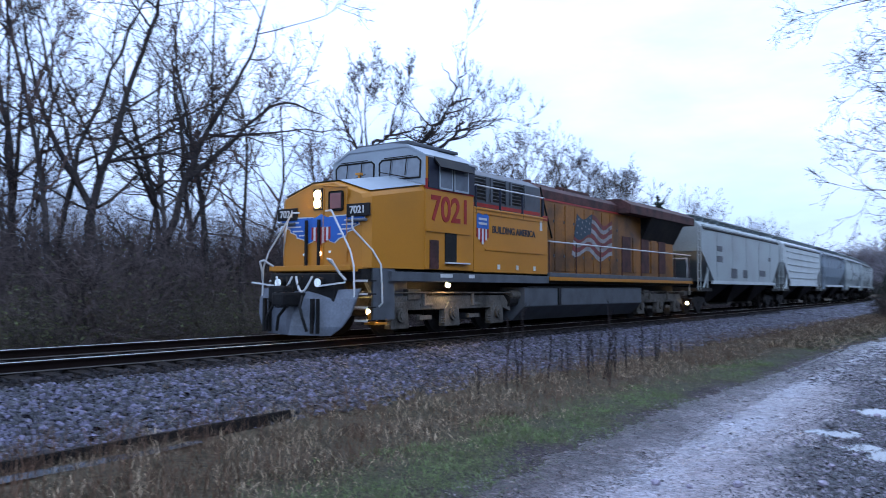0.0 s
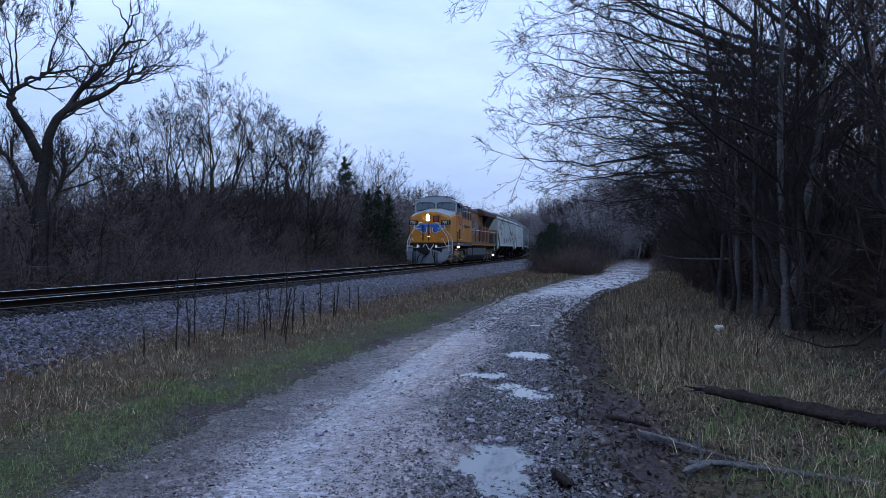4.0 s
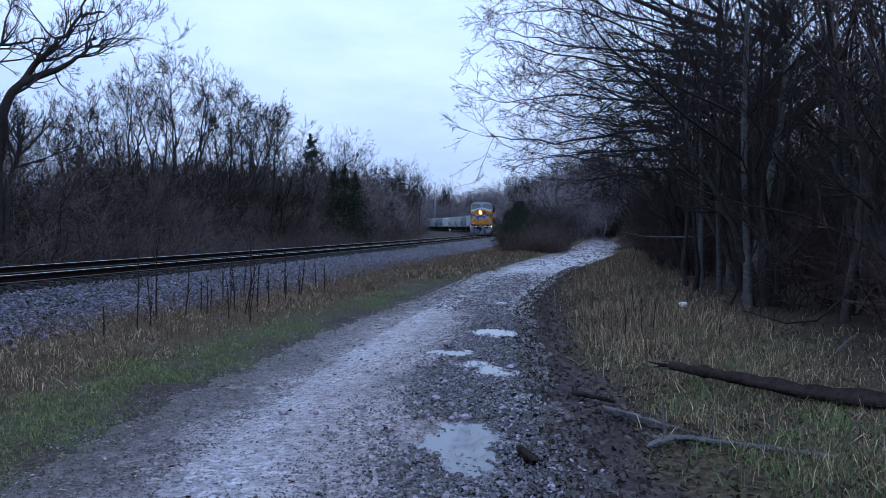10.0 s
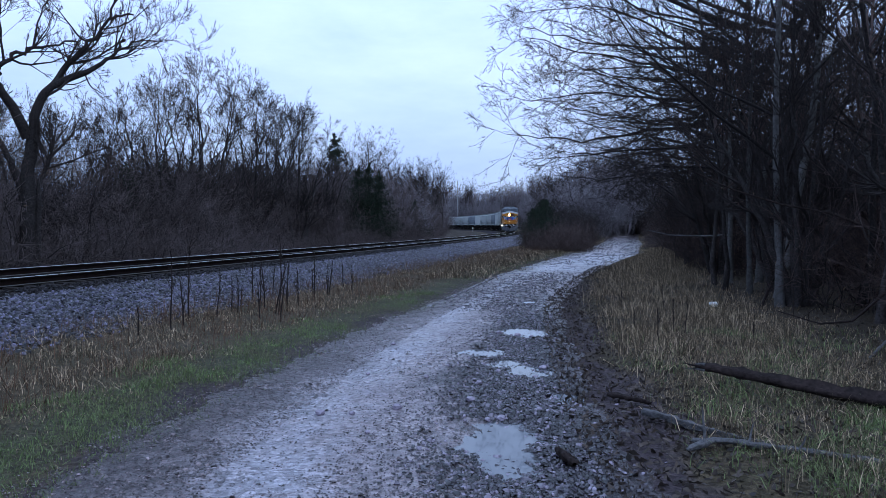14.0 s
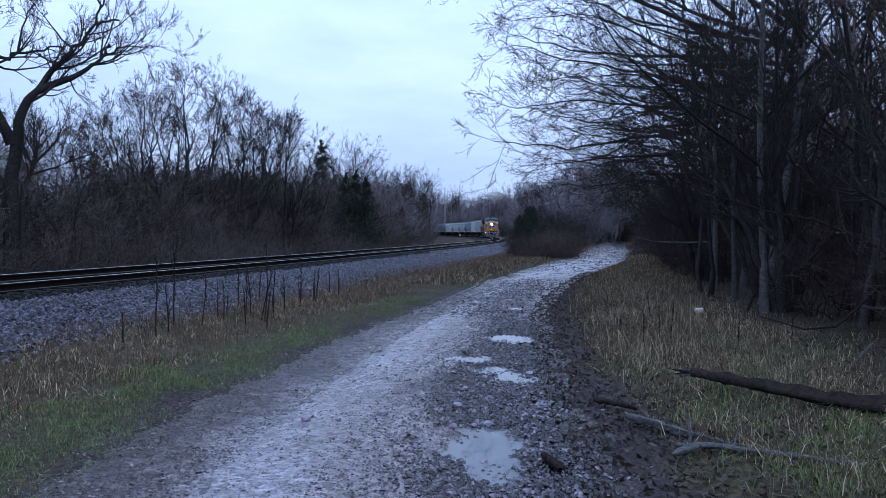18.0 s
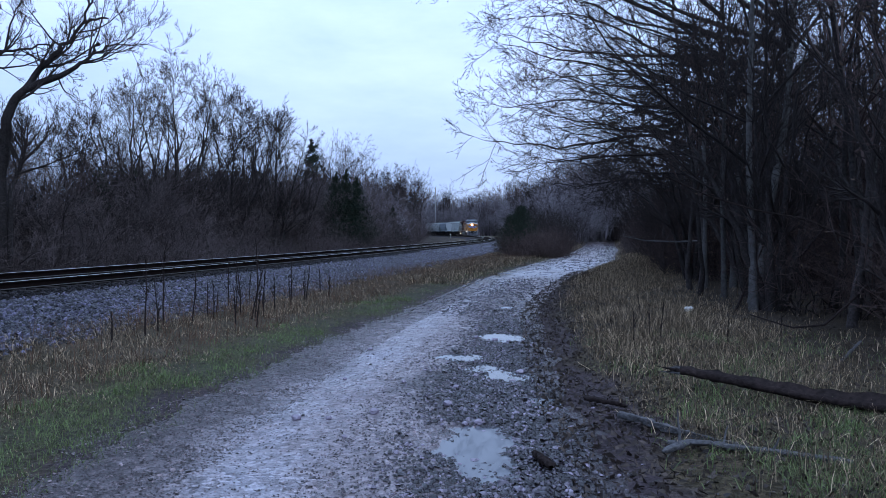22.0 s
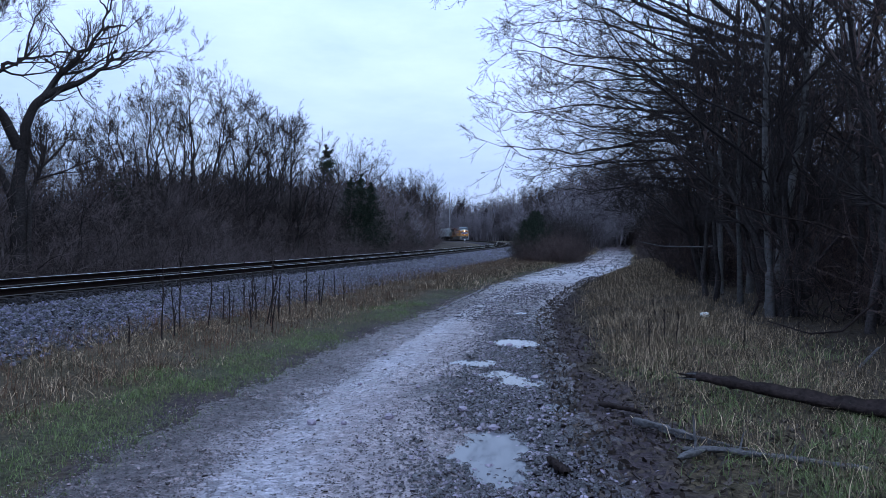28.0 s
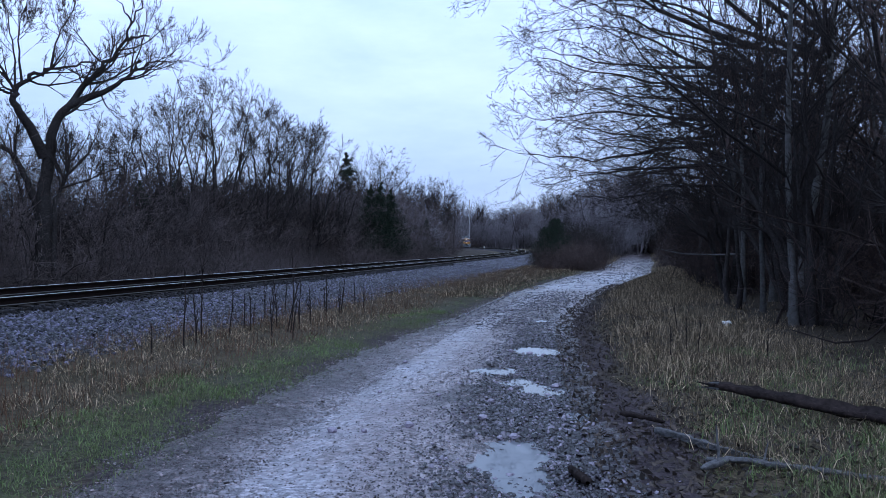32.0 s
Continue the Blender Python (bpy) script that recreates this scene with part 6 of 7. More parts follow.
def build_beam():
    ob = empty("old_timber", "long weathered grey timber half sunk beside the ballast", "timber")
    bm = bmesh.new()
    a, b = Vector((-6.62, 3.2, .07)), Vector((-5.78, 7.9, .1))
    m = Matrix.Translation((a + b) / 2) @ (b - a).to_track_quat("Y", "Z").to_matrix().to_4x4()
    made = bmesh.ops.create_cube(bm, size=1, matrix=m @ Matrix.Diagonal((.07, (b - a).length, .16, 1)))
    bmesh.ops.bevel(bm, geom=list({e for v in made["verts"] for e in v.link_edges}), offset=.012, segments=2, affect="EDGES")
    part("beam", bm, TIE, ob)
    bm = bmesh.new()
    ring = [(-6.45, 3.4), (-6.2, 4.6), (-5.97, 5.7), (-5.86, 6.35), (-5.72, 6.3), (-5.78, 5.6), (-5.95, 4.6), (-6.2, 3.4)]
    level = float(np.max(ground_z(np.array([q[0] for q in ring]), np.array([q[1] for q in ring])))) + .012
    bm.faces.new([bm.verts.new((x, y, level)) for x, y in ring])
    tagged(part("puddle", bm, bpy.data.materials["puddle_water"]), "narrow strip of rain water along an old timber", "puddle", kind="structure")


build_beam()
# ---- train: x towards the road, y back from the leading coupler, z up from the rail top ----
def words(name, text, size, material, parent, m, label="", depth=0.004):
    """Raised lettering with the built-in font, facing +z of the pose m."""
    cu = bpy.data.curves.new(name, "FONT")
    cu.body, cu.size, cu.extrude, cu.align_x, cu.align_y = text, size, depth, "CENTER", "CENTER"
    cu.offset = size * 0.022
    tmp = new("lettering_tmp", cu)
    me = bpy.data.meshes.new_from_object(tmp.evaluated_get(bpy.context.evaluated_depsgraph_get()))
    bpy.data.objects.remove(tmp)
    me.name = name
    me.materials.clear()
    ob = mesh_part(name, me, material, parent, label)
    ob.matrix_basis = m
    return ob


def flat(bm, points, m, thick=0.006):
    """A thin plate of a 2D outline laid in the plane of the pose m."""
    lo = [bm.verts.new(m @ Vector((x, y, 0))) for x, y in points]
    hi = [bm.verts.new(m @ Vector((x, y, thick))) for x, y in points]
    n = len(points)
    bm.faces.new(hi)
    bm.faces.new(lo[::-1])
    for i in range(n):
        bm.faces.new((lo[i], lo[(i + 1) % n], hi[(i + 1) % n], hi[i]))
    return bm


SIDE = pose(0, 0, 0, 90, 0, 90)     # plane facing +x: its x runs along +y, its y up


def on_side(x, y, z):
    return pose(x, y, z) @ SIDE


def on_front(x, y, z, tilt=0):
    return pose(x, y, z, 90 - tilt, 0, 0)


def wheelset(parent, y, r, gauge=0.76, name="wheelset"):
    bm = bmesh.new()
    bar(bm, (-0.95, 0, 0), (0.95, 0, 0), 0.085, 10)
    for side in (-1, 1):
        bar(bm, (side * (gauge - 0.06), 0, 0), (side * (gauge + 0.055), 0, 0), r, 28)
        bar(bm, (side * (gauge - 0.075), 0, 0), (side * (gauge - 0.045), 0, 0), r + 0.028, 28)
        bar(bm, (side * (gauge + 0.05), 0, 0), (side * (gauge + 0.075), 0, 0), r * 0.45, 16)
        for k in range(5):
            a = k * 2 * math.pi / 5
            bar(bm, (side * (gauge + 0.05), math.cos(a) * r * 0.68, math.sin(a) * r * 0.68), (side * (gauge + 0.062), math.cos(a) * r * 0.68, math.sin(a) * r * 0.68), r * 0.1, 8)
    ob = part(name, bm, BLACK, parent, "steel wheels on an axle")
    ob.location = (0, y, r)
    return ob


SPINNERS = []


def loco_truck(loco, y0, axles):
    bm = bmesh.new()
    a, b = axles[0] - 0.75, axles[-1] + 0.75
    for side in (-1, 1):
        x = side * 1.13
        prism(bm, [(a, .62), (a + .35, .95), (b - .35, .95), (b, .62), (b, .5), (b - .4, .62), (a + .4, .62), (a, .5)], 0, x - .07, x + .07)
        for k, y in enumerate(axles):
            prism(bm, [(y - .34, .18), (y + .34, .18), (y + .3, .62), (y + .16, .8), (y - .16, .8), (y - .3, .62)], 0, x - .1, x + .1, 0.02)
            bar(bm, (x + side * .08, y, .5), (x + side * .17, y, .5), .17, 16)
            bar(bm, (x + side * .16, y, .5), (x + side * .2, y, .5), .1, 12)
            for dz in (0, .06, .12):
                box(bm, (x + side * .08, y - .42, .28 + dz), (.06, .16, .03))
        for y in ((axles[0] + axles[1]) / 2, (axles[1] + axles[2]) / 2):
            bar(bm, (x, y - .25, .72), (x, y + .25, .72), .09, 12)
            bar(bm, (x + side * .1, y - .16, 1.0), (x + side * .1, y - .16, .7), .05, 8)
            box(bm, (x, y, .42), (.1, .5, .1))
        pipe(bm, [(x + side * .12, a + .1, 1.02), (x + side * .12, b - .1, 1.02)], .02, 6)
        bar(bm, (x + side * .06, b - .05, .95), (x + side * .06, b + .42, .95), .13, 12)
        box(bm, (x, a + 1.3, .98), (.2, .5, .26), bevel=.03)
    box(bm, (0, (a + b) / 2, .75), (2.1, b - a - 1.2, .3))
    truck = part("truck", bm, TRUCK_GREY, loco, "dusty grey three-axle truck frame")
    for y in axles:
        w = wheelset(truck, y, 0.533)
        SPINNERS.append((w, y, 0.533))
    return truck


def waved(u, k):
    """A point of the painted flag: u along it, k stripes down."""
    return 12.42 - k * .05 + u * 2.9 + .05 * k * u, 3.66 - k * .165 - .15 * math.sin(u * 10.5 + .3 * k * .3) - .16 * u


def build_loco():
    loco = empty("locomotive", "yellow and grey diesel locomotive with lit headlights and plow", "locomotive")
    # frame and deck
    bm = bmesh.new()
    box(bm, (0, 12.1, 1.42), (2.7, 21.9, .26))
    box(bm, (0, 12.1, 1.2), (1.2, 21.5, .3))
    part("underframe", bm, BLACK, loco)
    bm = bmesh.new()
    for side in (-1, 1):
        box(bm, (side * 1.42, 5.75, 1.40), (.16, 7.5, .22), bevel=.01)
        box(bm, (side * 1.46, 16.2, 1.56), (.1, 13.3, .13), bevel=.01)
    box(bm, (0, 16.2, 1.585), (2.84, 13.3, .06))
    part("side_sill", bm, GREY, loco, "grey painted frame sill and walkway")
    bm = bmesh.new()
    for side in (-1, 1):
        box(bm, (side * 1.49, 16.2, 1.44), (.05, 13.3, .11))
    part("sill_stripe", bm, YELLOW, loco, "yellow stripe along the walkway edge")
    bm = bmesh.new()
    box(bm, (0, 1.2, 1.54), (2.5, .5, .1), bevel=.015)
    part("front_platform", bm, YELLOW, loco, "yellow edged front platform")
    # nose, lofted from the front face back to the windscreen foot
    bm = bmesh.new()
    secs = [(1.3, 1.22, 1.44, 3.22, 3.52), (1.42, 1.40, 1.46, 3.26, 3.57), (3.25, 1.47, 1.49, 3.58, 3.88)]
    rings = []
    for y, xf, xm, ze, zc in secs:
        pts = [(-xm, 1.58), (-xm, ze - .1), (-xm + .05, ze), (-.42, zc), (.42, zc), (xm - .05, ze), (xm, ze - .1), (xm, 1.58)]
        rings.append([bm.verts.new((px * (xf / xm), y, pz)) for px, pz in pts])
    for r1, r2 in zip(rings, rings[1:]):
        for i in range(7):
            bm.faces.new((r1[i], r1[i + 1], r2[i + 1], r2[i]))
    bm.faces.new(rings[0])
    bm.faces.new(rings[-1][::-1])
    part("nose", bm, YELLOW, loco)
    bm = bmesh.new()
    quad = [(-1.36, 1.40, 3.285), (-.42, 1.40, 3.585), (.42, 1.40, 3.585), (1.36, 1.40, 3.285), (1.45, 3.2, 3.60), (.42, 3.2, 3.89), (-.42, 3.2, 3.89), (-1.45, 3.2, 3.60)]
    v = [bm.verts.new((x, y, z + .012)) for x, y, z in quad]
    bm.faces.new((v[0], v[1], v[6], v[7]))
    bm.faces.new((v[1], v[2], v[5], v[6]))
    bm.faces.new((v[2], v[3], v[4], v[5]))
    part("nose_top", bm, ROOF_GREY, loco, "pale grey anti-glare nose top")
    # cab
    bm = bmesh.new()
    cab = [(-1.5, 1.58), (-1.5, 4.33), (-.95, 4.62), (-.5, 4.68), (.5, 4.68), (.95, 4.62), (1.5, 4.33), (1.5, 1.58)]
    prism(bm, [(x, z) for x, z in cab if z < 5], 1, 3.25, 5.35, 0.03)
    part("cab", bm, YELLOW, loco)
    bm = bmesh.new()
    front = [(-1.505, 3.60), (-1.505, 4.335), (-.95, 4.63), (-.5, 4.69), (.5, 4.69), (.95, 4.63), (1.505, 4.335), (1.505, 3.60), (.42, 3.90), (-.42, 3.90)]
    flat(bm, front, on_front(0, 3.25, 0), 0.03)
    roof = [(-1.52, 4.30), (-1.52, 4.345), (-.95, 4.645), (-.5, 4.705), (.5, 4.705), (.95, 4.645), (1.52, 4.345), (1.52, 4.30), (.95, 4.58), (-.95, 4.58)]
    prism(bm, roof, 1, 3.2, 5.5)
    part("cab_roof", bm, ROOF_GREY, loco, "pale grey cab roof and window surround")
    for sgn in (-1, 1):
        wm = on_front(sgn * .72, 3.218, 3.98)
        bm = bmesh.new()
        pts = [(-.62, -.15 + (.05 if sgn < 0 else -.02)), (.64, -.17 + (.05 if sgn > 0 else -.02) - .06), (.66, .22), (.54, .32), (-.54, .32), (-.63, .25)]
        if sgn < 0:
            pts = [(-x, y) for x, y in pts][::-1]
        flat(bm, pts, wm, .012)
        pane = part("windshield", bm, GLASS_PALED, loco, "dark reflecting windshield pane")
        bm = bmesh.new()
        ring = [(wm @ Vector((x, y, .014))) for x, y in pts]
        pipe(bm, ring + [ring[0]], .022, 6)
        part("gasket", bm, BLACK, pane)
        bm = bmesh.new()
        pipe(bm, [wm @ Vector((-.45, .36, .05)), wm @ Vector((.45, .36, .05))], .012, 6)
        for dx in (-.22, .26):
            bar(bm, wm @ Vector((dx, .34, .05)), wm @ Vector((dx - .06, -.1, .04)), .012, 6)
        part("wiper", bm, BLACK, pane)
    # cab sides: dark window band, sliding windows, shade
    for sgn in (-1, 1):
        bm = bmesh.new()
        box(bm, (sgn * 1.5, 4.35, 3.93), (.05, 2.0, .74))
        part("window_band", bm, NAVY, loco, "dark painted band round the side windows")
        for y, w in ((4.05, .52), (4.72, .62)):
            bm = bmesh.new()
            box(bm, (sgn * 1.528, y, 3.86), (.012, w, .52))
            pane = part("side_window", bm, GLASS_PALED, loco, "dark glass side window")
            bm = bmesh.new()
            for dy in (-w / 2, w / 2):
                box(bm, (sgn * 1.535, y + dy, 3.86), (.03, .04, .58))
            box(bm, (sgn * 1.535, y, 3.58), (.03, w + .04, .05))
            part("window_frame", bm, ROOF_GREY, pane)
        bm = bmesh.new()
        box(bm, (sgn * 1.61, 4.3, 4.2), (.36, 1.5, .03), ry=sgn * 52)
        part("sunshade", bm, BLACK, loco, "grey metal window shade")
        bm = bmesh.new()
        box(bm, (sgn * 1.504, 4.3, 3.545), (.012, 2.1, .05))
        box(bm, (sgn * 1.49, 3.28, 3.66), (.03, .1, .22))
        part("red_stripe", bm, RED, loco)
        bm = bmesh.new()
        box(bm, (sgn * 1.51, 4.2, 2.52), (.05, 1.9, .04))
        part("drip_rail", bm, YELLOW, loco)
        bm = bmesh.new()
        box(bm, (sgn * 1.507, 4.3, 2.12), (.02, .5, .78), bevel=.005)
        part("vent_grille", bm, BLACK, loco, "black vent grille")
        bm = bmesh.new()
        box(bm, (sgn * 1.507, 3.6, 1.95), (.02, .36, .7), bevel=.005)
        for k in range(6):
            box(bm, (sgn * 1.52, 3.6, 1.68 + k * .11), (.02, .34, .03))
        part("louvre", bm, MAROON, loco)
        bm = bmesh.new()
        box(bm, (sgn * 1.55, 4.55, 1.76), (.1, 1.0, .035))
        part("step_edge", bm, WHITE, loco, "white painted step edge")
        for k, y in enumerate((4.0, 4.25, 4.95)):
            bm = bmesh.new()
            box(bm, (sgn * 1.508, y + (.3 if k == 2 else 0), 1.44), (.014, .26, .09))
            part("placard", bm, WHITE, loco, "small white placard")
        words("road_number", "7021", .86, RED, loco, on_side(1.508, 4.3, 3.05) if sgn > 0 else pose(-1.508, 4.3, 3.05, 90, 0, -90), "large red road number 7021")
    # equipment cabinet behind the cab
    bm = bmesh.new()
    box(bm, (0, 7.4, 2.42), (2.98, 4.05, 1.72), bevel=.02)
    part("equipment_cabinet", bm, YELLOW, loco)
    bm = bmesh.new()
    prism(bm, [(-1.2, 3.27), (-1.2, 4.2), (-.8, 4.42), (.8, 4.42), (1.2, 4.2), (1.2, 3.27)], 1, 5.36, 9.5, .02)
    part("upper_cabinet", bm, GREY, loco, "dark grey upper equipment cabinet")
    bm = bmesh.new()
    for sgn in (-1, 1):
        box(bm, (sgn * 1.205, 7.4, 3.4), (.012, 4.1, .1))
        box(bm, (sgn * 1.505, 9.25, 3.25), (.012, .3, .14))
    part("red_stripe", bm, RED, loco)
    for sgn in (-1, 1):
        for k in range(3):
            y = 6.0 + k * 1.05
            bm = bmesh.new()
            box(bm, (sgn * 1.206, y, 3.85), (.014, .72, .62))
            vent = part("louvred_vent", bm, BLACK, loco, "dark louvred vent")
            bm = bmesh.new()
            for j in range(6):
                box(bm, (sgn * 1.222, y, 3.60 + j * .1), (.03, .7, .025), ry=sgn * 30)
            for dy in (-.4, .4):
                box(bm, (sgn * 1.225, y + dy, 3.85), (.04, .09, .68))
            part("slat", bm, GREY, vent)
        bm = bmesh.new()
        pipe(bm, [(sgn * 1.46, 5.45, 3.86), (sgn * 1.46, 9.25, 3.86)], .022, 8)
        part("top_handrail", bm, WHITE, loco, "white handrail on the cabinet top")
        for k in range(4):
            bm = bmesh.new()
            bar(bm, (sgn * 1.46, 5.5 + k * 1.23, 3.12), (sgn * 1.46, 5.5 + k * 1.23, 3.86), .035, 8)
            part("rail_post", bm, NAVY, loco)
        bm = bmesh.new()
        box(bm, (sgn * 1.5, 7.4, 3.235), (.03, 3.9, .03))
        box(bm, (sgn * 1.5, 7.4, 3.12), (.03, 3.9, .02))
        box(bm, (sgn * 1.5, 7.55, 2.17), (.03, 3.3, .035))
        part("panel_moulding", bm, YELLOW, loco)
        bm = bmesh.new()
        for y in (6.6, 7.6, 8.6):
            box(bm, (sgn * 1.496, y, 1.72), (.014, .13, .13))
        box(bm, (sgn * 1.496, 9.0, 3.0), (.014, .13, .28))
        part("placard", bm, WHITE, loco, "small white placards")
        m = on_side(1.499, 7.45, 2.72) if sgn > 0 else pose(-1.499, 7.45, 2.72, 90, 0, -90)
        words("slogan", "BUILDING AMERICA", .265, NAVY, loco, m, "dark lettering reading BUILDING AMERICA")
        m = on_side(1.497, 5.78, 2.72) if sgn > 0 else pose(-1.497, 5.78, 2.72, 90, 0, -90)
        bm = bmesh.new()
        flat(bm, [(-.29, .0), (-.29, .34), (-.2, .42), (0, .36), (.2, .42), (.29, .34), (.29, 0)], m)
        crest = part("side_crest", bm, BLUE, loco, "blue and white striped shield emblem")
        for k in range(7):
            bm = bmesh.new()
            x = -.255 + k * .085
            low = -.42 + abs(k - 3) * .06
            flat(bm, [(x - .042, low), (x + .042, low), (x + .042, -.004), (x - .042, -.004)], m)
            part("stripe", bm, RED if k % 2 == 0 else WHITE, crest)
        bm = bmesh.new()
        for q in (.22, .1):
            flat(bm, [(-.2, q), (.2, q), (.2, q + .06), (-.2, q + .06)], m @ Matrix.Translation((0, 0, .005)))
        part("emblem_bar", bm, WHITE, crest)
    # long hood
    bm = bmesh.new()
    prism(bm, [(-.98, 1.6), (-.98, 3.98), (.98, 3.98), (.98, 1.6)], 1, 9.45, 21.9, .015)
    part("long_hood", bm, YELLOW_SOOTY, loco)
    bm = bmesh.new()
    prism(bm, [(-.99, 3.98), (-.99, 4.25), (-.75, 4.42), (.75, 4.42), (.99, 4.25), (.99, 3.98)], 1, 9.5, 16.2, .015)
    box(bm, (0, 11.2, 4.48), (.9, 1.5, .12), bevel=.03)
    box(bm, (0, 13.4, 4.5), (1.1, 2.0, .16), bevel=.03)
    for y in (10.2, 12.4):
        bar(bm, (.35, y, 4.4), (.35, y, 4.6), .14, 10)
    part("hood_roof", bm, MAROON, loco, "soot-stained maroon hood roof")
    for sgn in (-1, 1):
        bm = bmesh.new()
        box(bm, (sgn * .992, 12.8, 3.95), (.02, 6.6, .06))
        part("red_stripe", bm, RED, loco)
        for k in range(9):
            y = 9.75 + k * .72
            bm = bmesh.new()
            box(bm, (sgn * .988, y, 2.78), (.022, .66, 2.15), bevel=.006)
            door = part("hood_door", bm, YELLOW_SOOTY, loco)
            bm = bmesh.new()
            for z in (2.2, 3.3):
                box(bm, (sgn * 1.005, y + .28, z), (.03, .05, .09))
            part("latch", bm, GREY, door)
        for k in range(5):
            bm = bmesh.new()
            box(bm, (sgn * .99, 16.7 + k * .95, 2.45), (.03, .62 if k % 2 else .8, 1.35))
            part("louvre_door", bm, MAROON if k % 2 == 0 else YELLOW_SOOTY, loco)
        bm = bmesh.new()
        bar(bm, (sgn * 1.2, 9.5, 4.25), (sgn * 1.02, 10.6, 2.75), .03, 8)
        bar(bm, (sgn * 1.2, 9.6, 4.05), (sgn * 1.02, 9.9, 2.75), .015, 8)
        part("exhaust_duct", bm, BLACK, loco)
        # waving flag: rigid wavy bands
        for k in range(8):
            bm = bmesh.new()
            pts_top, pts_low = [], []
            for j in range(13):
                u = j / 12
                y, zz = waved(u, k)
                pts_top.append((y, zz))
                pts_low.append((waved(u, k + .88)))
            outline = pts_low + pts_top[::-1]
            m = pose(1.004, 0, 0) @ SIDE if sgn > 0 else pose(-1.004, 0, 0) @ SIDE
            flat(bm, outline, m, .006 * sgn)
            part("flag_band", bm, (FLAG_RED, FLAG_WHITE)[k % 2], loco, "faded waving flag stripe")
        bm = bmesh.new()
        m = pose(1.012 * sgn, 0, 0) @ SIDE
        flat(bm, [waved(j / 12, 4.3) for j in range(6)] + [waved(j / 12, -.1) for j in range(5, -1, -1)], m, .006 * sgn)
        canton = part("flag_canton", bm, FLAG_BLUE, loco, "faded dark blue starred field of the flag")
        bm = bmesh.new()
        for a in range(4):
            for b in range(3):
                y, zz = waved(.05 + a * .1, .5 + b * 1.3)
                box(bm, (sgn * 1.021, y, zz), (.004, .06, .06), rx=45)
        part("star_dot", bm, FLAG_WHITE, canton)
    # radiator section with overhanging wings
    bm = bmesh.new()
    prism(bm, [(-1.5, 3.95), (-1.5, 4.28), (-1.1, 4.5), (1.1, 4.5), (1.5, 4.28), (1.5, 3.95)], 1, 15.9, 23.25, .02)
    part("radiator_cap", bm, MAROON, loco, "broad soot-darkened maroon radiator wing")
    bm = bmesh.new()
    for sgn in (-1, 1):
        prism(bm, [(sgn * .97, 3.05), (sgn * .97, 3.96), (sgn * 1.46, 3.96)], 1, 18.2, 22.0)
    part("radiator_grille", bm, BLACK, loco, "black radiator intake under the wing")
    bm = bmesh.new()
    for k in range(12):
        box(bm, (0, 17.0 + k * .5, 4.52), (2.0, .3, .05))
    part("fan_grating", bm, BLACK, loco)
    # walkway handrails
    for sgn in (-1, 1):
        bm = bmesh.new()
        pipe(bm, [(sgn * 1.45, 9.55, 2.58), (sgn * 1.45, 22.75, 2.62)], .022, 8)
        part("handrail", bm, WHITE, loco, "long pale handrail along the walkway")
        for k in range(8):
            y = 9.6 + k * 1.86
            bm = bmesh.new()
            bar(bm, (sgn * 1.45, y, 1.55), (sgn * 1.45, y, 2.6), .022, 8)
            part("handrail_post", bm, MAROON, loco)
        bm = bmesh.new()
        pipe(bm, [(sgn * 1.45, 22.1, 2.5), (sgn * 1.35, 22.9, 1.75), (sgn * 1.35, 22.9, .9)], .03, 8)
        pipe(bm, [(sgn * .5, 23.05, 2.5), (sgn * 1.2, 23.05, 2.5), (sgn * 1.2, 23.05, 1.5)], .022, 8)
        part("rear_grab_iron", bm, WHITE, loco)
        for k in range(4):
            bm = bmesh.new()
            box(bm, (sgn * 1.3, 22.75, .45 + k * .3), (.35, .3, .03))
            part("step", bm, GREY, loco)
    # fuel tank
    bm = bmesh.new()
    prism(bm, [(-1.0, .2), (-1.42, .62), (-1.42, 1.17), (1.42, 1.17), (1.42, .62), (1.0, .2)], 1, 8.15, 17.1, .03)
    tank = part("fuel_tank", bm, GREY, loco, "long grey fuel tank")
    bm = bmesh.new()
    for sgn in (-1, 1):
        box(bm, (sgn * 1.43, 10.3, .9), (.05, .18, .52))
        bar(bm, (sgn * 1.1, 7.55, .78), (sgn * 1.1, 8.1, .78), .2, 14, .14)
        box(bm, (sgn * 1.425, 12.6, 1.19), (.05, 8.7, .03))
    part("tank_strap", bm, BLACK, tank)
    loco_truck(loco, 0, (2.65, 4.78, 6.95))
    loco_truck(loco, 0, (17.55, 19.6, 21.6))
    # pilot: plow, end plate, steps, rails, hoses
    bm = bmesh.new()
    rings = []
    for z, push, half in ((1.12, .34, 1.52), (.9, .22, 1.5), (.55, .12, 1.42), (.3, .04, 1.25), (.1, 0.0, .95)):
        rings.append([bm.verts.new((half * u, .35 + push * .9 + .42 * abs(u) ** 1.3 * .6 + (.0 if abs(u) > .15 else -.04), z - (.08 * (1 - abs(u)) if z > 1 else 0))) for u in np.linspace(-1, 1, 13)])
    back = [[bm.verts.new((v.co.x, v.co.y + .05, v.co.z)) for v in ring] for ring in rings]
    for grid in (rings, back):
        for r1, r2 in zip(grid, grid[1:]):
            for i in range(12):
                bm.faces.new((r1[i], r1[i + 1], r2[i + 1], r2[i]))
    for i in range(12):
        bm.faces.new((rings[0][i], rings[0][i + 1], back[0][i + 1], back[0][i]))
        bm.faces.new((rings[-1][i], rings[-1][i + 1], back[-1][i + 1], back[-1][i]))
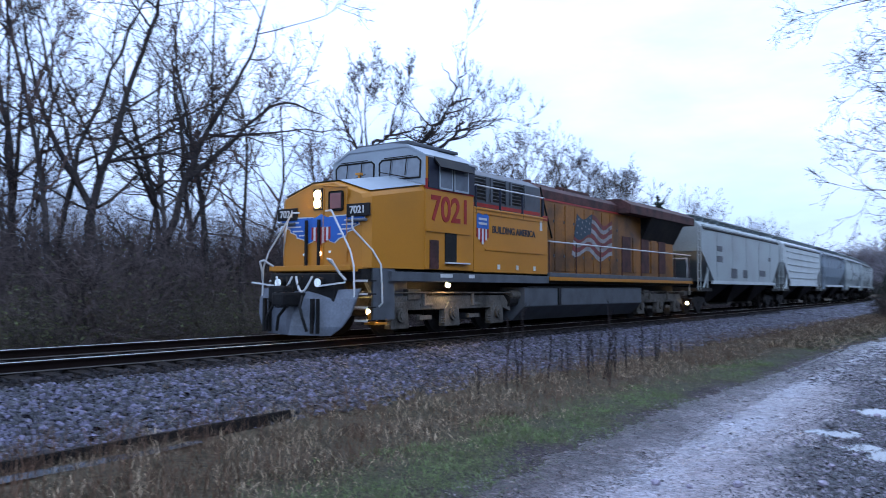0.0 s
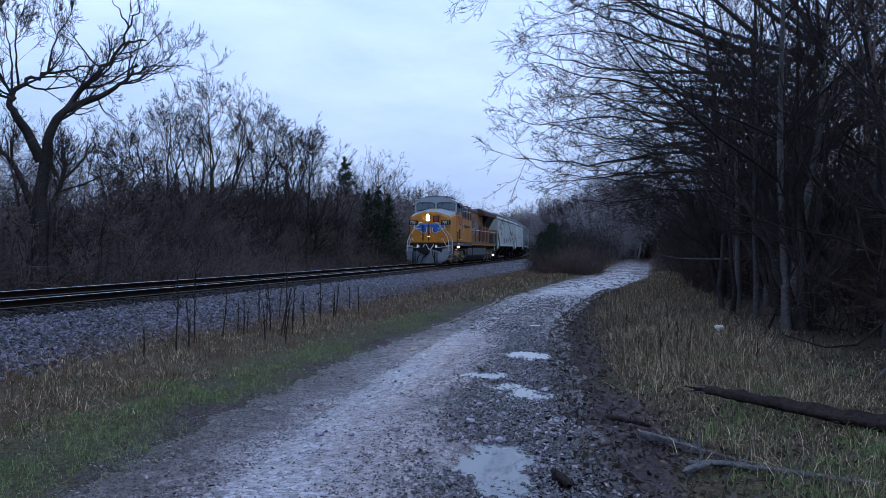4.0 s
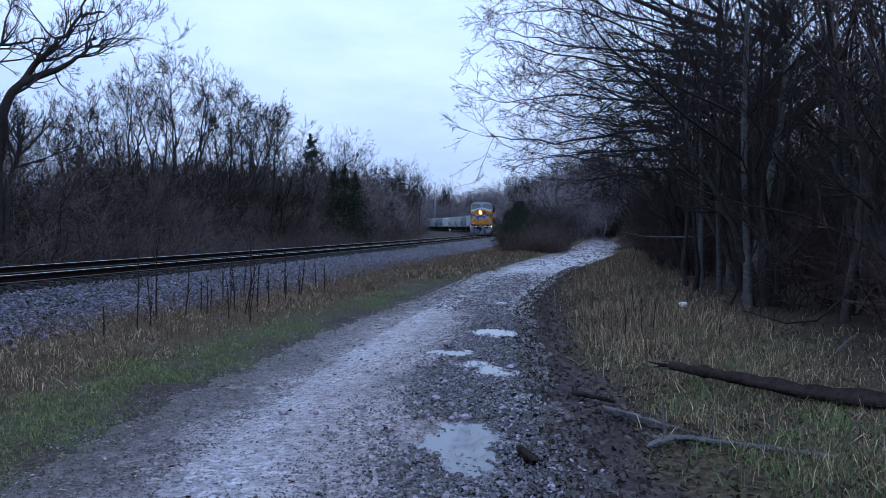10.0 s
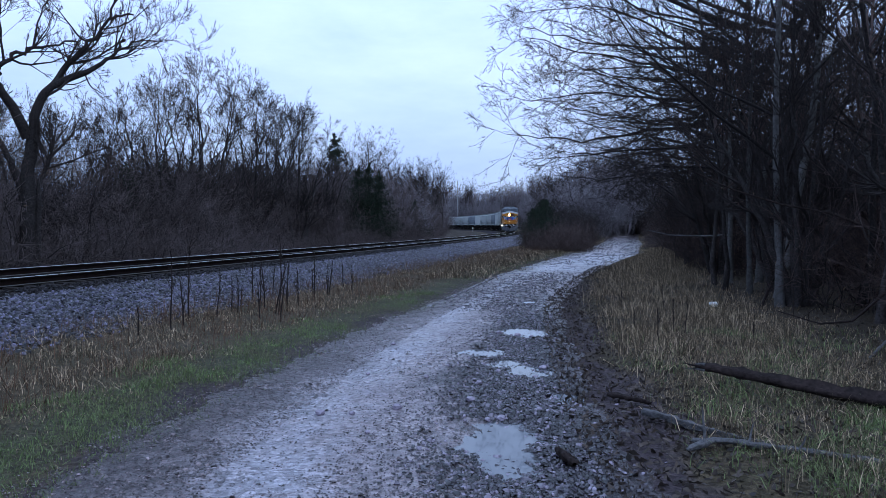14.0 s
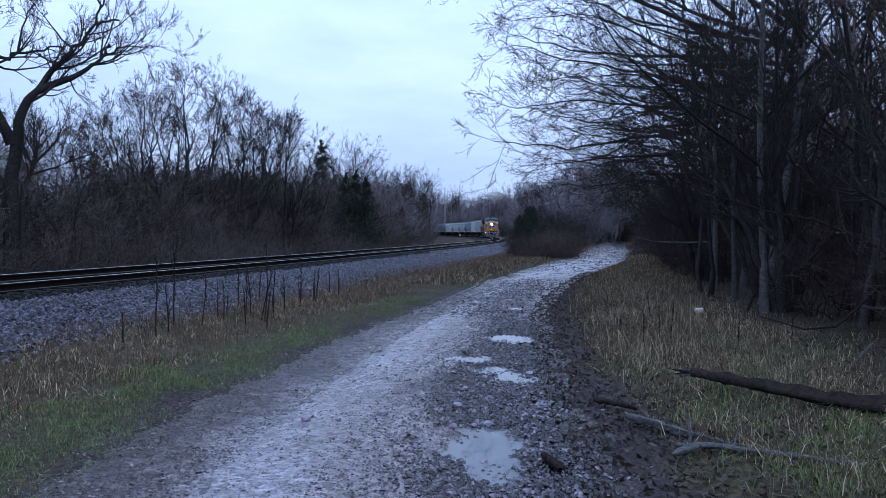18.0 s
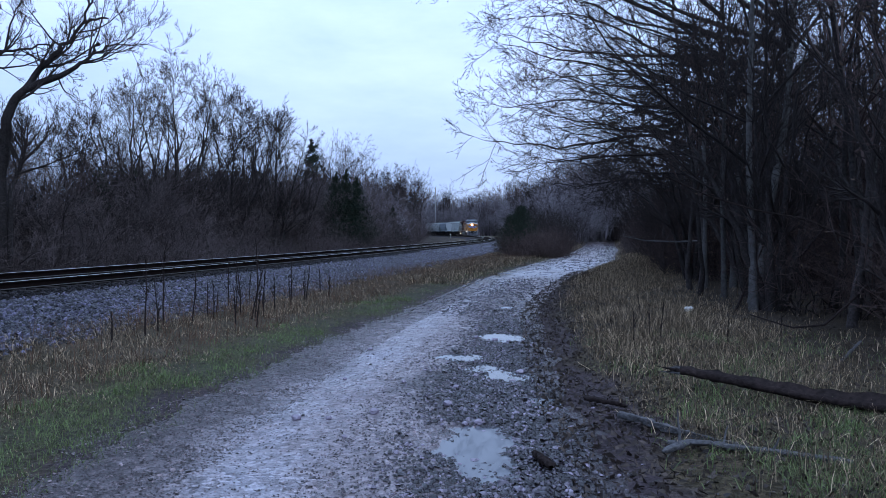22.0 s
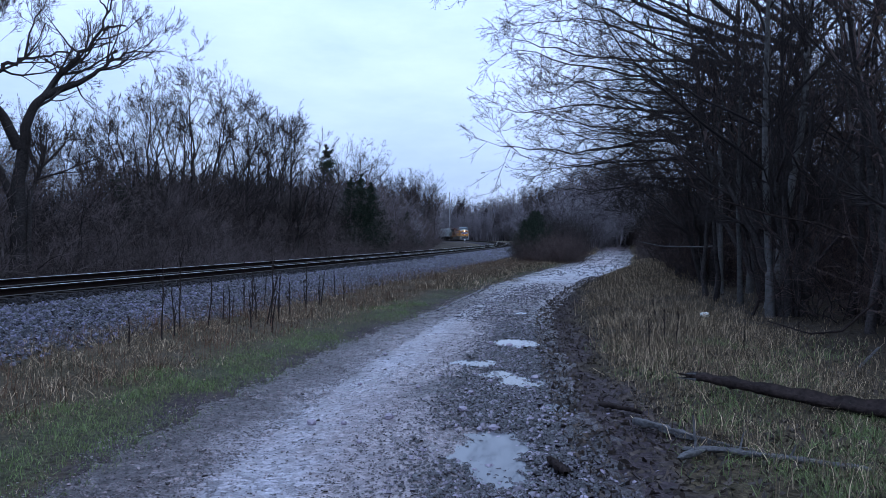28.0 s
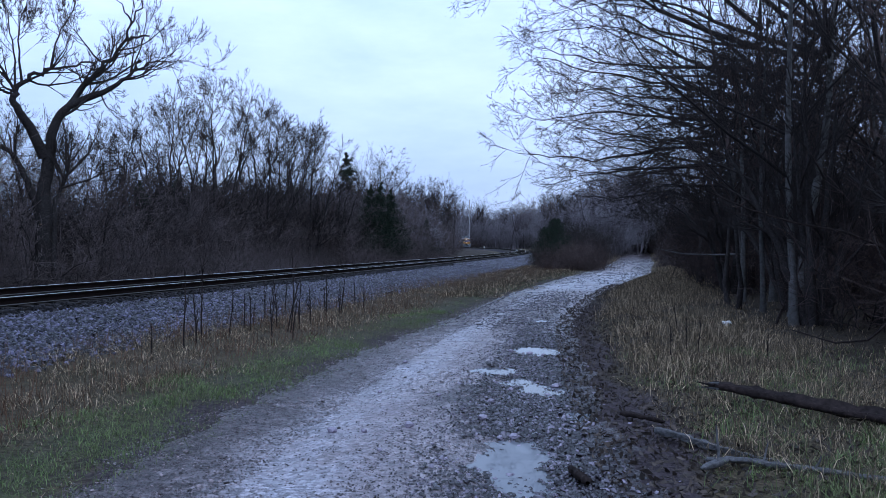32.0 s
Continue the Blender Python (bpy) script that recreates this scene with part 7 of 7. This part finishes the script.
    part("plow", bm, PLOW_GREY, loco, "scuffed grey curved steel snow plow")
    bm = bmesh.new()
    box(bm, (0, .85, 1.1), (2.0, .35, .7), bevel=.03)
    box(bm, (0, .35, .88), (.36, .8, .3), bevel=.05)
    bar(bm, (0, .1, .7), (0, .1, 1.06), .15, 12)
    part("coupler", bm, BLACK, loco, "black coupler and draft gear")
    for x in (-.95, .55):
        for dx, w in ((0, .09), (.16, .05)):
            bm = bmesh.new()
            box(bm, (x + dx, .47, .52), (w * .8, .09, .75), bevel=.01)
            part("plow_brace", bm, BLACK, loco, "black upright plow brace")
    bm = bmesh.new()
    box(bm, (-.3, .34, 1.0), (.5, .3, .35), bevel=.05)
    part("coupler_pocket", bm, BLACK, loco)
    for sgn in (-1, 1):
        bm = bmesh.new()
        bar(bm, (sgn * .62, .72, 1.24), (sgn * .62, .55, 1.24), .12, 16)
        housing = part("ditch_light", bm, BLACK, loco)
        bm = bmesh.new()
        bar(bm, (sgn * .62, .55, 1.24), (sgn * .62, .535, 1.24), .095, 16)
        part("lens", bm, LAMP_DIM, housing, "pale ditch lamp lens with a faint glow added")
        # corner steps with white-edged risers
        bm = bmesh.new()
        box(bm, (sgn * 1.38, 1.85, 1.0), (.06, .75, 1.15), bevel=.01)
        box(bm, (sgn * 1.15, 2.2, 1.0), (.5, .05, 1.1))
        well = part("step_well", bm, GREY, loco, "grey corner step well")
        for k in range(4):
            bm = bmesh.new()
            box(bm, (sgn * 1.3, 1.3, .42 + k * .29), (.42, .32, .03))
            step = part("step", bm, BLACK, well)
            bm = bmesh.new()
            box(bm, (sgn * 1.36, 1.13, .42 + k * .29), (.36, .02, .045))
            part("white_edge", bm, WHITE, step)
        bm = bmesh.new()
        pipe(bm, [(sgn * .42, .98, 2.85), (sgn * .62, .95, 2.85), (sgn * 1.28, .85, 1.95), (sgn * 1.42, .82, 1.6), (sgn * 1.44, .82, .95), (sgn * 1.36, .82, .85)], .021, 8)
        pipe(bm, [(sgn * 1.02, 1.2, 2.72), (sgn * 1.05, 1.16, 2.45), (sgn * 1.42, 1.45, 1.95), (sgn * 1.52, 1.6, 1.65), (sgn * 1.52, 1.66, .8), (sgn * 1.42, 1.66, .72)], .021, 8)
        part("front_handrail", bm, WHITE, loco, "white bent handrail by the front steps")
        bm = bmesh.new()
        pipe(bm, [(sgn * .95, .7, 1.62), (sgn * 1.0, .45, 1.75), (sgn * 1.12, .45, 1.72), (sgn * 1.2, .6, 1.45), (sgn * 1.3, .7, 1.3)], .025, 8)
        part("uncoupling_lever", bm, WHITE, loco)
        bm = bmesh.new()
        box(bm, (sgn * 1.08, .52, 1.21), (.75, .03, .035), ry=sgn * -6)
        part("plow_edge_bar", bm, WHITE, loco)
    bm = bmesh.new()
    box(bm, (0, .9, 1.57), (2.55, .06, .12), bevel=.012)
    part("end_sill", bm, YELLOW, loco, "yellow edge of the front platform")
    for x0, x1 in ((.12, -.3), (-.32, -.62), (.42, .62)):
        bm = bmesh.new()
        pipe(bm, [(x0, .3, .95), (x0 + (x1 - x0) * .2, .18, .72), (x0 + (x1 - x0) * .7, .16, .5), (x1, .24, .2)], .034, 8)
        part("brake_hose", bm, BLACK, loco, "hanging black brake hose")
    for k, x in enumerate((-.42, -.1, .2)):
        bm = bmesh.new()
        pts = [(x + (i / 8 - .5) * .5, .55 - .06 * math.sin(i / 8 * math.pi), 1.38 - .34 * math.sin(i / 8 * math.pi)) for i in range(9)]
        pipe(bm, pts, .026, 6)
        part("air_hose", bm, WHITE if k != 1 else BLACK, loco, "looped brake hose")
    bm = bmesh.new()
    for x in (-.45, -.05):
        box(bm, (x, 1.24, 2.12), (.06, .05, 1.15))
    part("nose_post", bm, BLACK, loco, "dark upright on the nose front")
    # nose front: lamps, number boards, door window, winged emblem
    bm = bmesh.new()
    box(bm, (-.12, 1.29, 3.17), (.3, .05, .5), bevel=.02)
    lamp_box = part("headlight", bm, BLACK, loco, "twin headlight housing")
    for z in (3.28, 3.07):
        bm = bmesh.new()
        bar(bm, (-.12, 1.27, z), (-.12, 1.245, z), .098, 20)
        part("lens", bm, LAMP, lamp_box, "bright warm headlight lens")
    for x, z in ((-.06, 1.92), (.27, 1.95), (-.55, 1.9)):
        bm = bmesh.new()
        bar(bm, (x, 1.29, z), (x, 1.262, z), .05 if x == -.06 else .028, 14)
        part("marker_lamp", bm, LAMP_MARK if x == -.06 else LAMP_DIM, loco, "small lit marker lamp")
    for sgn in (-1, 1):
        bm = bmesh.new()
        box(bm, (sgn * 1.12, 1.285, 2.86), (.66, .07, .29), bevel=.015)
        board = part("number_board", bm, BLACK, loco, "black number board")
        words("number", "7021", .23, WHITE, board, on_front(sgn * 1.12, 1.245, 2.86), "white number 7021")
        bm = bmesh.new()
        bar(bm, (sgn * 1.12 - .28, 1.24, 2.63), (sgn * 1.12 + .28, 1.24, 2.63), .035, 8)
        part("class_light", bm, GREY, loco)
    bm = bmesh.new()
    box(bm, (.45, 1.285, 3.1), (.44, .05, .46), bevel=.06)
    frame_ = part("door_window", bm, BLACK, loco, "rounded nose door window glowing red")
    bm = bmesh.new()
    box(bm, (.45, 1.256, 3.1), (.33, .016, .35), bevel=.004)
    part("pane", bm, RED_PANE, frame_)
    bm = bmesh.new()
    for x0, x1, z in ((.05, .78, 3.52), (.05, .05, 0), (.78, .78, 0)):
        if x0 != x1:
            bar(bm, (x0, 1.285, z - .05), (x1, 1.285, z - .12), .018, 6)
        else:
            bar(bm, (x0, 1.285, 1.7), (x0, 1.285, 3.4), .014, 6)
    for z in (2.0, 3.25):
        box(bm, (.8, 1.27, z), (.06, .05, .14))
    part("nose_door", bm, YELLOW, loco, "nose door outline with hinges")
    em = on_front(-.02, 1.292, 2.46) @ Matrix.Diagonal((1.15, .84, 1, 1))
    bm = bmesh.new()
    flat(bm, [(-.25, .08), (-.29, .30), (-.12, .36), (0, .44), (.12, .36), (.29, .30), (.25, .08)], em, .014)
    emblem = part("winged_emblem", bm, BLUE, loco, "blue winged emblem with a striped shield")
    for sgn in (-1, 1):
        wing = [(.22, .34), (1.16, .36), (1.13, .24), (.98, .20), (1.0, .12), (.86, .05), (.86, -.02), (.7, -.08), (.66, -.18), (.48, -.24), (.36, -.36), (.22, -.3)]
        bm = bmesh.new()
        flat(bm, [(sgn * (x + (.025 if x > .3 else 0)), y + (.03 if y > 0.3 else -.025)) for x, y in wing][::sgn], em, .004)
        part("wing_edge", bm, WHITE, emblem)
        bm = bmesh.new()
        flat(bm, [(sgn * x, y) for x, y in wing][::sgn], em, .008)
        part("wing", bm, BLUE, emblem)
        for x0, x1, y in ((.62, 1.1, .235), (.56, .94, .115), (.5, .8, -.005), (.45, .62, -.13)):
            bm = bmesh.new()
            flat(bm, [(sgn * x0, y - .02), (sgn * x1, y - .024), (sgn * x1, y + .024), (sgn * x0, y + .012)][::sgn], em, .011)
            part("feather_line", bm, WHITE, emblem)
    for k in range(9):
        bm = bmesh.new()
        x = -.232 + k * .058
        low = -.40 + abs(k - 4) * .035
        flat(bm, [(x - .028, low), (x + .028, low), (x + .028, .078), (x - .028, .078)], em, .014)
        part("stripe", bm, RED if k % 2 == 0 else WHITE, emblem)
    # lights on the running gear, horn, antennas
    for sgn in (-1, 1):
        bm = bmesh.new()
        bar(bm, (sgn * 1.43, 4.3, 1.25), (sgn * 1.41, 4.3, 1.17), .06, 14)
        part("ground_light", bm, LAMP_SMALL, loco, "small bright ground light")
        bm = bmesh.new()
        bar(bm, (sgn * 1.15, 1.6, .62), (sgn * 1.2, 1.56, .58), .045, 12)
        part("step_light", bm, LAMP_SMALL, loco, "warm step light")
        # yellow on this bracket stands for the step lamp's light falling on it
        bm = bmesh.new()
        box(bm, (sgn * 1.25, 1.75, .34), (.3, .45, .05), bevel=.01)
        box(bm, (sgn * 1.3, 1.62, .5), (.06, .3, .26), rx=25)
        part("sander_bracket", bm, YELLOW, loco, "step bracket coloured yellow for the lamp's glow")
        bm = bmesh.new()
        bar(bm, (sgn * 1.2, 23.0, .55), (sgn * 1.24, 22.97, .5), .055, 12)
        part("rear_ground_light", bm, LAMP_SMALL, loco, "warm rear ground light")
        bm = bmesh.new()
        prism(bm, [(1.6, 1.3), (3.1, 1.3), (3.1, .98), (2.7, .7), (1.9, .86)], 0, sgn * 1.0, sgn * 1.08)
        part("air_duct", bm, GREY, loco)
    bm = bmesh.new()
    box(bm, (0, 4.35, 4.74), (1.7, 1.9, .1), bevel=.03)
    box(bm, (.75, 4.9, 4.70), (.5, .9, .08), bevel=.02)
    box(bm, (.4, 3.7, 4.72), (.5, .3, .06), bevel=.02)
    bar(bm, (-.3, 4.9, 4.75), (-.3, 4.9, 4.98), .03, 8)
    part("roof_unit", bm, GREY, loco, "grey cab roof equipment")
    bm = bmesh.new()
    bar(bm, (0, 2.55, 3.78), (0, 2.55, 3.92), .03, 8)
    box(bm, (0, 2.55, 3.9), (.16, .1, .05))
    part("bell_bracket", bm, YELLOW, loco)
    bm = bmesh.new()
    for x0, x1, y, z0, z1 in ((-1.2, -.2, 3.0, 3.68, 3.9), (.25, 1.25, 3.0, 3.92, 3.70)):
        pipe(bm, [(x0, y, z0 + .06), (x1, y, z1 + .06)], .012, 6)
    part("nose_grab", bm, BLACK, loco)
    return loco


def car_truck(car, y):
    bm = bmesh.new()
    for side in (-1, 1):
        x = side * 1.02
        prism(bm, [(y - 1.15, .5), (y - .8, .78), (y + .8, .78), (y + 1.15, .5), (y + 1.1, .36), (y + .7, .5), (y + .35, .22), (y - .35, .22), (y - .7, .5), (y - 1.1, .36)], 0, x - .06, x + .06)
        for dy in (-.86, .86):
            bar(bm, (x + side * .05, y + dy, .44), (x + side * .13, y + dy, .44), .11, 10)
        for dx in (-.18, 0, .18):
            bar(bm, (x, y + dx, .3), (x, y + dx, .62), .07, 8)
    box(bm, (0, y, .55), (2.0, .4, .22))
    truck = part("truck", bm, BLACK, car, "dark two-axle freight truck")
    for dy in (-.86, .86):
        w = wheelset(truck, y + dy, .42)
        SPINNERS.append((w, y + dy, .42))


def build_hopper(length, material, label, ribs=0, bays=3, round_side=False, writing=True):
    car = empty("hopper_car", label, "hopper car", "hopper cars of the train")
    L = length
    def ring(bm, y, zb, w):
        if round_side:
            pts = [(-w * .8, zb), (-w * .97, max(zb, 2.2)), (-w, max(zb, 3.0)), (-w * .93, 3.9), (-w * .7, 4.35), (-.45, 4.5), (.45, 4.5), (w * .7, 4.35), (w * .93, 3.9), (w, max(zb, 3.0)), (w * .97, max(zb, 2.2)), (w * .8, zb)]
        else:
            pts = [(-w, zb), (-w, max(zb, 2.2)), (-w, max(zb, 3.0)), (-w, 4.02), (-w * .82, 4.28), (-.5, 4.45), (.5, 4.45), (w * .82, 4.28), (w, 4.02), (w, max(zb, 3.0)), (w, max(zb, 2.2)), (w, zb)]
        return [bm.verts.new((x, y, z)) for x, z in pts]
    bm = bmesh.new()
    rings = [ring(bm, .75, 2.9, 1.5), ring(bm, .8, 2.9, 1.55), ring(bm, 2.75, 1.5, 1.56), ring(bm, L / 2, 1.5, 1.56), ring(bm, L - 2.75, 1.5, 1.56), ring(bm, L - .8, 2.9, 1.55), ring(bm, L - .75, 2.9, 1.5)]
    for r1, r2 in zip(rings, rings[1:]):
        for i in range(12):
            bm.faces.new((r1[i], r1[(i + 1) % 12], r2[(i + 1) % 12], r2[i]))
    bm.faces.new(rings[0])
    bm.faces.new(rings[-1][::-1])
    part("body", bm, material, car)
    for side in (-1, 1):
        bm = bmesh.new()
        box(bm, (side * 1.57, L / 2, 1.47), (.1, L - 4.6, .16), bevel=.01)
        part("side_sill", bm, CAR_PALE, car, "pale painted side sill")
        bm = bmesh.new()
        box(bm, (side * 1.55, L / 2, 4.06), (.12, L - 1.7, .1), bevel=.01)
        part("top_chord", bm, CAR_PALE, car, "pale top chord along the eave")
        # black strip added below the chord in place of its shadow line
        bm = bmesh.new()
        box(bm, (side * 1.575, L / 2, 3.94), (.03, L - 1.9, .05))
        part("shadow_rail", bm, BLACK, car)
        for k in range(ribs):
            bm = bmesh.new()
            box(bm, (side * 1.575, L / 2, 1.95 + k * .42), (.06, L - 5.2 + k * .5, .06))
            part("rib", bm, CAR_PALE, car)
        if not ribs:
            for k in range(5):
                bm = bmesh.new()
                box(bm, (side * 1.564, 3.2 + k * (L - 6.4) / 4, 2.72), (.014, .05, 2.4))
                part("side_seam", bm, material, car)
        if writing:
            for y, z, w, h in ((3.6, 3.1, .9, .26), (3.6, 2.6, 1.0, .3), (L - 5.2, 2.05, 1.4, .34), (6.2, 1.95, 1.1, .5), (8.4, 1.95, .9, .42), (L - 3.4, 2.9, .5, .22)):
                bm = bmesh.new()
                box(bm, (side * 1.572, y, z), (.008, w, h))
                part("lettering_bar", bm, GREY, car, "faded block of dark lettering")
        # end cages
        for end, y0 in ((0, .35), (1, L - .35)):
            inw = 1 if end == 0 else -1
            bm = bmesh.new()
            for dy in (0, .42):
                bar(bm, (side * 1.5, y0 + inw * dy, 1.1), (side * 1.5, y0 + inw * dy, 4.0), .025, 6)
            for k in range(8):
                bar(bm, (side * 1.5, y0, 1.25 + k * .36), (side * 1.5, y0 + inw * .42, 1.25 + k * .36), .016, 6)
            part("ladder", bm, material, car, "steel rung ladder")
            bm = bmesh.new()
            bar(bm, (side * 1.48, y0 + inw * .9, 1.2), (side * 1.48, y0 + inw * 2.1, 2.6), .05, 6)
            bar(bm, (side * 1.48, y0 + inw * 1.5, 1.2), (side * 1.48, y0 + inw * 1.5, 2.2), .05, 6)
            part("end_brace", bm, material, car)
    bm = bmesh.new()
    for end, y0 in ((0, 1.35), (1, L - 1.35)):
        box(bm, (0, y0, 1.12), (3.0, 2.3, .16), bevel=.01)
        box(bm, (0, y0 - (1.15 if end == 0 else -1.15), .95), (.4, .8, .3), bevel=.03)
    box(bm, (0, L / 2, 1.05), (.5, L - 3, .35))
    part("underframe", bm, BLACK, car)
    for k in range(bays):
        y = 4.4 + k * (L - 8.8) / max(1, bays - 1)
        bm = bmesh.new()
        w = (L - 6.0) / bays / 2
        lo = [bm.verts.new((x, yy, .42)) for x, yy in ((-.55, y - .35), (.55, y - .35), (.55, y + .35), (-.55, y + .35))]
        hi = [bm.verts.new((x, yy, 1.52)) for x, yy in ((-1.45, y - w), (1.45, y - w), (1.45, y + w), (-1.45, y + w))]
        bm.faces.new(lo)
        bm.faces.new(hi)
        for i in range(4):
            bm.faces.new((lo[i], lo[(i + 1) % 4], hi[(i + 1) % 4], hi[i]))
        bay = part("hopper_bay", bm, BLACK, car, "dark discharge hopper")
        bm = bmesh.new()
        box(bm, (0, y, .4), (1.3, .8, .1))
        part("outlet_gate", bm, TRUCK_GREY, bay)
    bm = bmesh.new()
    for side in (-1, 1):
        box(bm, (side * .95, L / 2, 4.56), (.45, L - 1.4, .04))
        for k in range(int(L / 1.2)):
            box(bm, (side * .95, 1.2 + k * 1.2, 4.47), (.4, .06, .14))
    part("running_board", bm, CAR_GREY, car, "grey roof running board")
    for k in range(6):
        bm = bmesh.new()
        box(bm, (0, 2.2 + k * (L - 4.4) / 5, 4.53), (.7, (L - 5) / 6, .14), bevel=.03)
        part("roof_hatch", bm, material, car)
    car_truck(car, 1.75)
    car_truck(car, L - 1.75)
    return car


loco = build_loco()
LOCO_LEN = 23.35
hopper_a = build_hopper(17.4, CAR_GREY, "light grey smooth-sided covered hopper car with dark lettering blocks")
hopper_b = build_hopper(15.0, CAR_PALE, "pale grey covered hopper car with horizontal side ribs", ribs=5, bays=2, writing=False)
hopper_c = build_hopper(14.6, CAR_BLUE, "blue-grey covered hopper car with rounded sides", bays=2, round_side=True, writing=False)
hopper_d = build_hopper(15.0, CAR_GREY, "light grey covered hopper car with a plain side", bays=2, round_side=True, writing=False)
cars = [(hopper_a, 17.4), (hopper_b, 15.0), (hopper_c, 14.6), (hopper_d, 15.0)]
for i in range(11):
    model, ln = [(hopper_d, 15.0), (hopper_b, 15.0), (hopper_c, 14.6), (hopper_d, 15.0)][i % 4]
    cars.append((copy_thing(model, Matrix.Identity(4)), ln))


def train_s(t):
    """How far along the track the leading coupler stands."""
    return 9.777 * t - 0.014 * t * t - 0.06


def ride(s, length, wheel_in):
    """Pose of a vehicle whose front stands s metres along the track."""
    xa, ya, _ = track_at(s + wheel_in)
    xb, yb, _ = track_at(s + length - wheel_in)
    h = math.atan2(xb - xa, yb - ya)
    mx, my = (xa + xb) / 2, (ya + yb) / 2
    return pose(mx - math.sin(h) * length / 2, my - math.cos(h) * length / 2, RAIL_Z, 0, 0, -math.degrees(h))


def motions():
    times = [i * 0.5 for i in range(65)]
    walk(loco, [(t, ride(train_s(t), LOCO_LEN, 4.8)) for t in times])
    s = LOCO_LEN
    for car, length in cars:
        walk(car, [(t, ride(train_s(t) + s, length, 1.75)) for t in times])
        s += length
    # wheels of the locomotive and the first cars roll
    for wheel, y, r in SPINNERS[:14]:
        walk(wheel, [(i / 15, pose(0, y, r, -math.degrees((train_s(i / 15) - train_s(0)) / r))) for i in range(481)])


motions()
